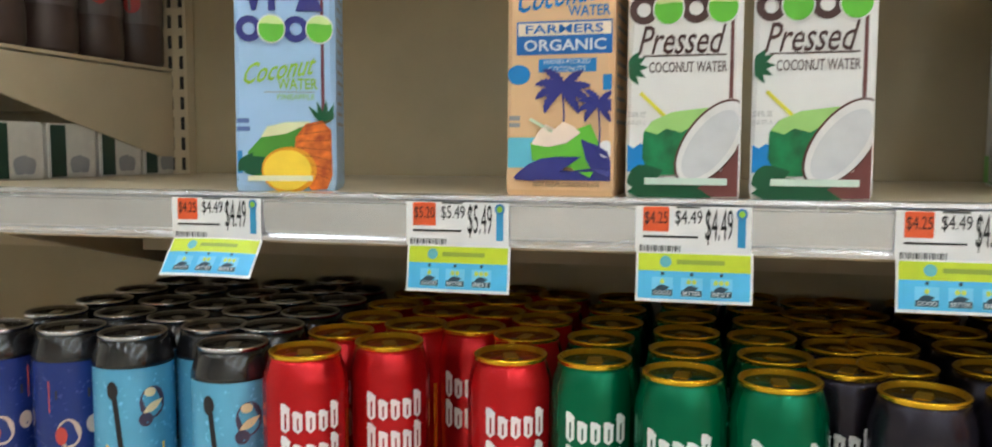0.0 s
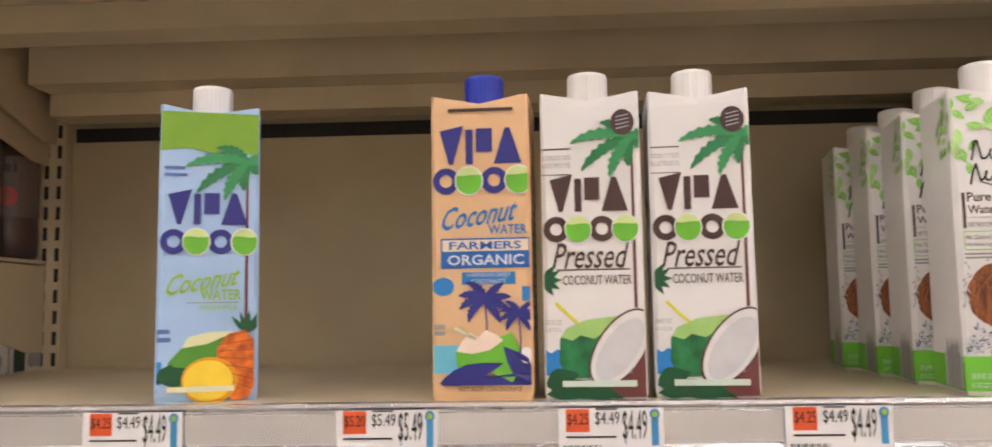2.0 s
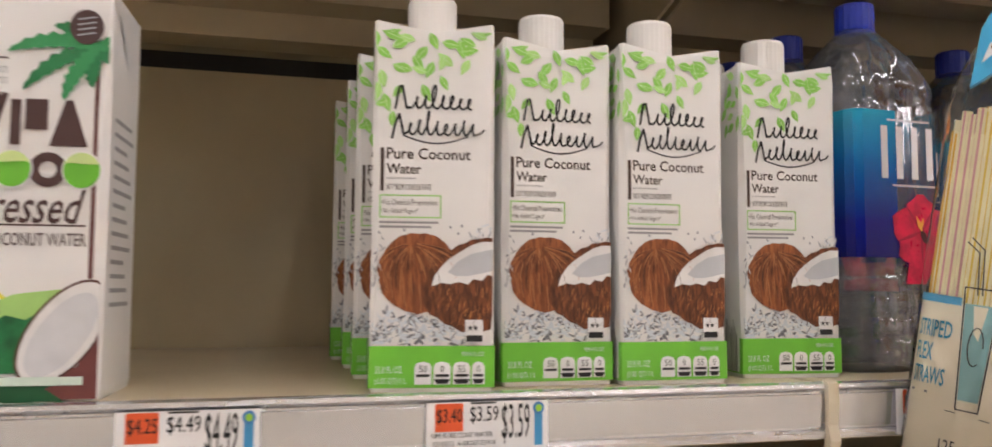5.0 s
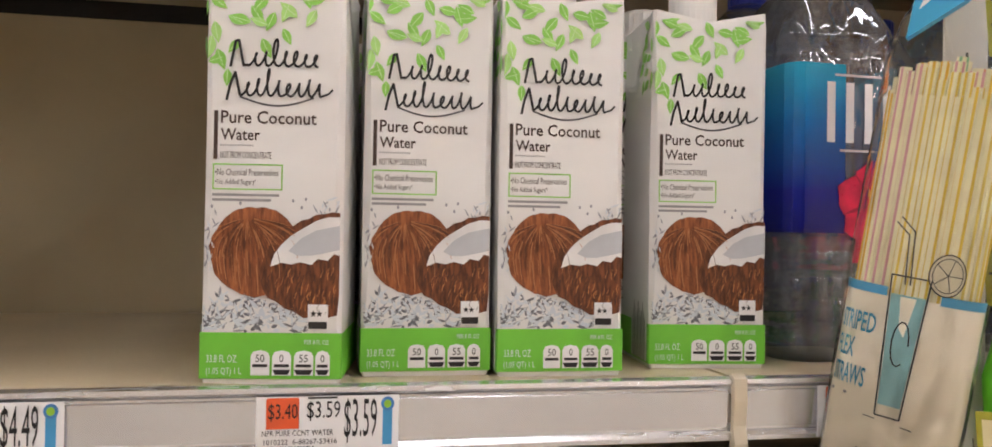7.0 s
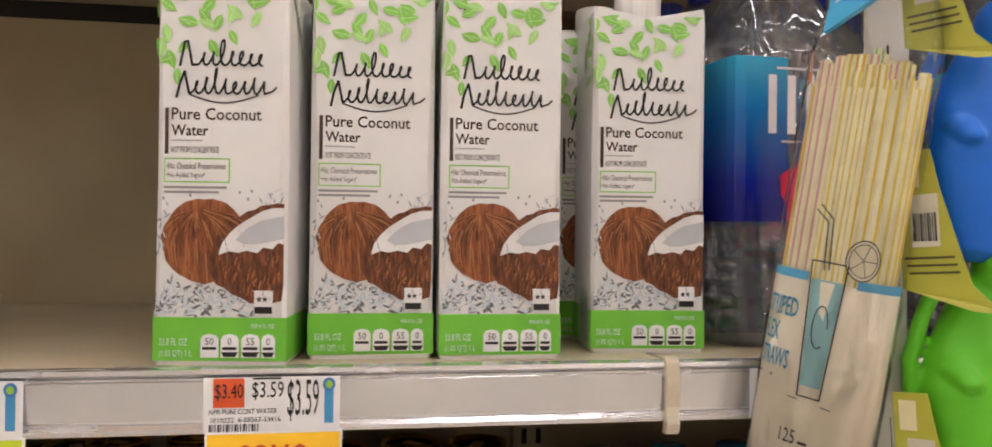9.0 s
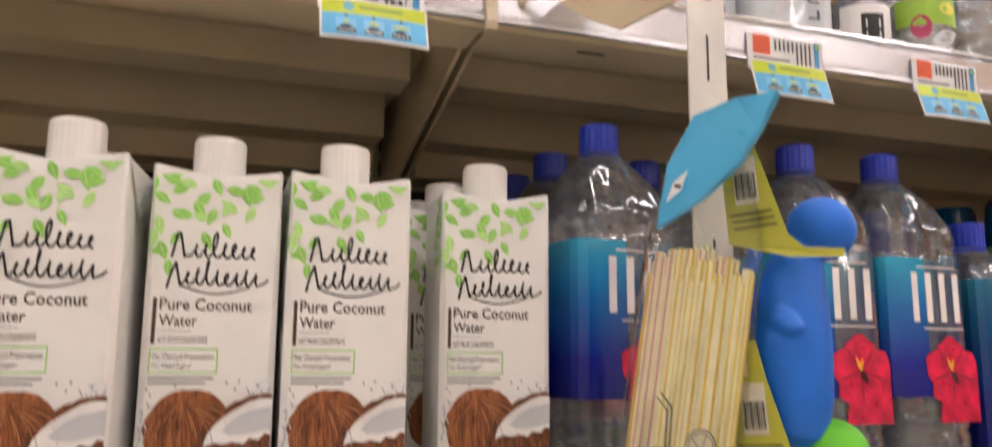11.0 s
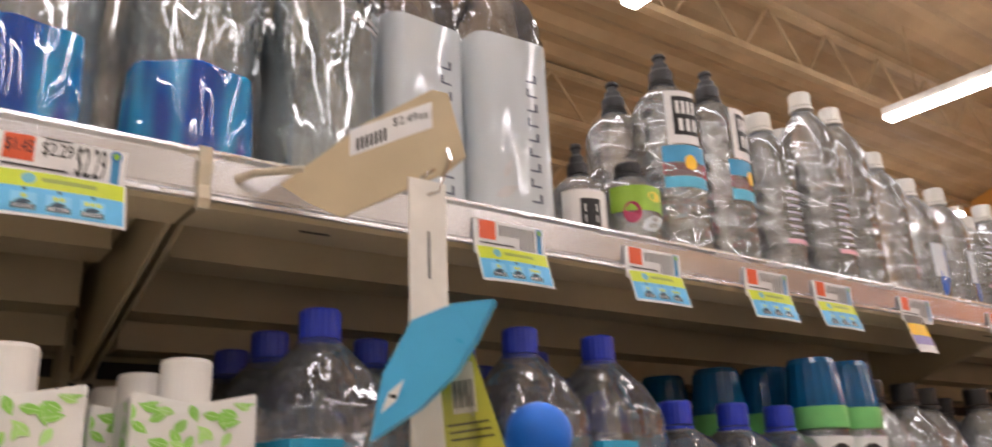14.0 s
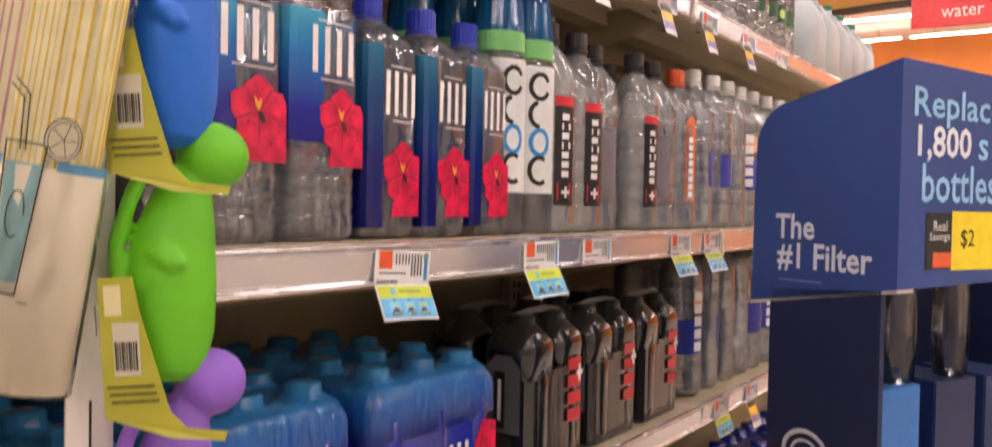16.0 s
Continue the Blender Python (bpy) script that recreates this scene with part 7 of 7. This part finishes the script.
def hang_card(z):
    ob = thing("hang_card", pose(0.704, 0.480, z - 0.006, 0, -4, -50), "lime green hang card with barcode around a toy's neck", "card", "lime hang cards")
    out = [(-0.056, 0.070), (-0.038, 0.070), (-0.0345, 0.049), (-0.028, 0.022), (-0.022, -0.0025), (-0.014, -0.0114), (0.007, -0.0147), (0.0055, -0.0193), (-0.022, -0.016), (-0.056, -0.004)]
    bm = bmesh.new()
    yy = lambda u, v: -0.0275 - 0.10 * max(0, 0.0 - v) + 0.004 * max(0, (-u - 0.03) / 0.04)
    fa = [bm.verts.new((u, yy(u, v), v)) for u, v in out]
    fb = [bm.verts.new((u, yy(u, v) + 0.0012, v)) for u, v in out]
    bm.faces.new(fa)
    bm.faces.new(fb[::-1])
    for i in range(len(out)):
        j = (i + 1) % len(out)
        bm.faces.new((fa[i], fb[i], fb[j], fa[j]))
    part("card", bm, mat("lime_card", lin(178, 176, 58), 0.4, 0, 0.06, 20), ob)
    to = lambda u, v: (u, yy(u, v) - 0.0006, v)
    to2 = lambda u, v: (u, yy(u, v) - 0.001, v)
    decal("white_label", rect(-0.0495, 0.018, -0.0355, 0.046), ink(206, 200, 180), ob, to)
    decal("sticker", rect(-0.053, 0.050, -0.044, 0.066), ink(226, 216, 170), ob, to)
    decal("barcode", [q for k in range(10) for q in rect(-0.0485 + 0.0012 * k, 0.021, -0.048 + 0.0012 * k + (0.0004 if k % 3 == 0 else 0), 0.036)], BLACK, ob, to2)
    decal("small_print", rect(-0.054, 0.0115, -0.029, 0.0128) + rect(-0.053, 0.0075, -0.028, 0.0088) + rect(-0.052, 0.0035, -0.027, 0.0048) + rect(-0.058, 0.040, -0.0575, 0.056), ink(80, 76, 30), ob, to)
    return ob


hc = None
for z, c, lab in ((1.463, lin(8, 106, 210), "bright blue soft animal squeeze toy on the clip strip"), (1.333, lin(96, 190, 28), "lime green soft animal squeeze toy on the clip strip"), (1.203, lin(140, 96, 200), "purple soft animal squeeze toy on the clip strip")):
    toy(c, z, lab)
    if hc:
        copy_thing(hc, pose(0.704, 0.480, z - 0.006, 0, -4, -50))
    else:
        hc = hang_card(z)

# ---- cardboard filter display in the aisle ----
BLUEBOARD = mat("blue_cardboard", lin(44, 72, 138), 0.55, 0, 0.05, 8, 0.04, 200)
NAVYBOARD = mat("navy_cardboard", lin(20, 32, 72), 0.55, 0, 0.06, 8, 0.04, 200)
fd = thing("display_stand", pose(1.478, 0.262, 0, 0, 0, 0), "blue cardboard water filter display stand in the aisle", "display stand")
ua, ub = Vector((0.44, 0.90, 0)).normalized(), Vector((0.90, -0.44, 0)).normalized()
LA, LB = 0.225, 0.42


def board(name, pts, u, material, depth, label=""):
    """A cardboard panel standing along u, as thick as depth."""
    bm = bmesh.new()
    n = Vector((-u.y, u.x, 0)) * (1 if u is ub else -1)
    n = -n if u is ub else n
    inw = (ub if u is ua else ua) * depth
    a = [bm.verts.new(u * p + Vector((0, 0, z))) for p, z in pts]
    b = [bm.verts.new(u * p + inw + Vector((0, 0, z))) for p, z in pts]
    k = len(pts)
    bm.faces.new(a)
    bm.faces.new(b[::-1])
    for i in range(k):
        bm.faces.new((a[i], b[i], b[(i + 1) % k], a[(i + 1) % k]))
    bmesh.ops.recalc_face_normals(bm, faces=bm.faces)
    return part(name, bm, material, fd, label)


side_pts = [(0, 1.215), (LA, 1.180)] + [(LA - 0.004 - 0.06 * (1 - math.cos(radians(t))), 1.385 + 0.065 * math.sin(radians(t))) for t in range(0, 91, 15)] + [(0, 1.485)]
board("side_panel", side_pts, ua, BLUEBOARD, 0.006)
board("header_panel", [(0.006, 1.215), (LB, 1.225), (LB, 1.470), (0.006, 1.485)], ub, BLUEBOARD, 0.006)
board("edge", [(0, 1.211), (LA, 1.176), (LA, 1.180), (0, 1.215)], ua, ink(196, 190, 180), 0.03, "raw cardboard edge")
board("column_side", [(0.02, 0.0), (LA - 0.035, 0.0), (LA - 0.035, 1.20), (0.02, 1.212)], ua, NAVYBOARD, 0.008)
bk = board("column_back", [(0.03, 0.0), (LB, 0.0), (LB, 1.22), (0.03, 1.22)], ub, NAVYBOARD, 0.006)
bk.location = ua * 0.19
far = board("column_side", [(0.02, 0.0), (0.19, 0.0), (0.19, 1.22), (0.02, 1.22)], ua, NAVYBOARD, 0.006)
far.location = ub * LB
for z in (0.25, 0.62, 0.95):
    bm = bmesh.new()
    corners = [ub * 0.03 + ua * 0.02, ub * LB + ua * 0.02, ub * LB + ua * 0.19, ub * 0.03 + ua * 0.19]
    lo = [bm.verts.new(c + Vector((0, 0, z - 0.006))) for c in corners]
    hi = [bm.verts.new(c + Vector((0, 0, z))) for c in corners]
    bm.faces.new(hi)
    bm.faces.new(lo[::-1])
    for i in range(4):
        bm.faces.new((lo[i], lo[(i + 1) % 4], hi[(i + 1) % 4], hi[i]))
    bmesh.ops.recalc_face_normals(bm, faces=bm.faces)
    part("tray", bm, NAVYBOARD, fd)
on_a = lambda off: (lambda u, v: tuple(ua * (LA - u) - ub * (0.0008 + off) + Vector((0, 0, v))))
on_b = lambda off: (lambda u, v: tuple(ub * u - ua * (0.0008 + off) + Vector((0, 0, v))))
decal("slogan", [letters("The", 0.042, 1.268, 0.106, 1.301, 0, 0.02), letters("#1 Filter", 0.046, 1.226, 0.192, 1.263, 0, 0.02)], ink(222, 226, 236), fd, on_a(0))
decal("small_print", rect(0.05, 1.213, 0.12, 1.215), ink(110, 130, 180), fd, on_a(0))
decal("headline_blue", [letters("Replace", 0.022, 1.408, 0.20, 1.454, 0, 0.012), letters("bottles", 0.040, 1.318, 0.19, 1.364, 0, 0.012), letters("s", 0.150, 1.372, 0.170, 1.398, 0, 0.012)], ink(150, 206, 240), fd, on_b(0))
decal("headline_white", [letters("1,800", 0.030, 1.366, 0.135, 1.410, 0, 0.02)], ink(232, 236, 242), fd, on_b(0))
decal("black_ticket", rect(0.050, 1.238, 0.100, 1.306), BLACK, fd, on_b(0))
decal("orange_ticket", rect(0.064, 1.240, 0.099, 1.258), ORANGE, fd, on_b(0.0004))
decal("yellow_ticket", rect(0.100, 1.236, 0.230, 1.308), ink(244, 220, 40), fd, on_b(0.0002))
decal("ticket_words", [letters("Real", 0.064, 1.284, 0.090, 1.296), letters("Savings", 0.056, 1.270, 0.096, 1.282)], PAPER, fd, on_b(0.0006))
decal("ticket_price", [letters("$2", 0.118, 1.262, 0.146, 1.286)], BLACK, fd, on_b(0.0006))
decal("ring_print", arc(0.10, 0.99, 0.035, 0.030, 0, 360, 0.006, 24) + arc(0.10, 0.99, 0.022, 0.018, 0, 360, 0.004, 20), ink(206, 210, 220), fd, lambda u, v: tuple(ua * (LA - u) - ub * 0.0009 + ub * 0.0 + Vector((0, 0, v))))


def filter_box(s, z, colour, label):
    ob = part("filter_box", boxed(-0.045, -0.05, 0, 0.045, 0.05, 0.135, bevel=0.002), colour, None)
    p = Vector((1.478, 0.262, z)) + ub * s + ua * 0.10
    ob.matrix_world = Matrix.Translation(p) @ pose(0, 0, 0, 0, 0, -26)
    return tagged(ob, label, "box", "filter boxes")


filter_box(0.080, 0.95, ink(50, 120, 196), "bright blue boxed filter on the display tray")
filter_box(0.20, 0.95, ink(24, 40, 84), "dark blue boxed filter on the display tray")
filter_box(0.31, 0.95, ink(30, 50, 96), "navy blue boxed filter on the display tray")
for s in (0.12, 0.24):
    bm = bmesh.new()
    loops = []
    for z, a in ((0, 0.036), (0.06, 0.040), (0.14, 0.036), (0.205, 0.026)):
        loops.append([(a * math.cos(t) * (1 + 0.08 * math.sin(5 * t + 30 * z)), 0.6 * a * math.sin(t), z) for t in [2 * math.pi * i / 20 for i in range(20)]])
    ob = part("wrapped_filter", rings(bm, loops), FROST, None, smooth=True)
    ob.matrix_world = Matrix.Translation(Vector((1.478, 0.262, 1.086)) + ub * s * 0.96 + ua * 0.08)
    tagged(ob, "crinkled clear plastic wrapped filter on the display", "packet", "wrapped filters")
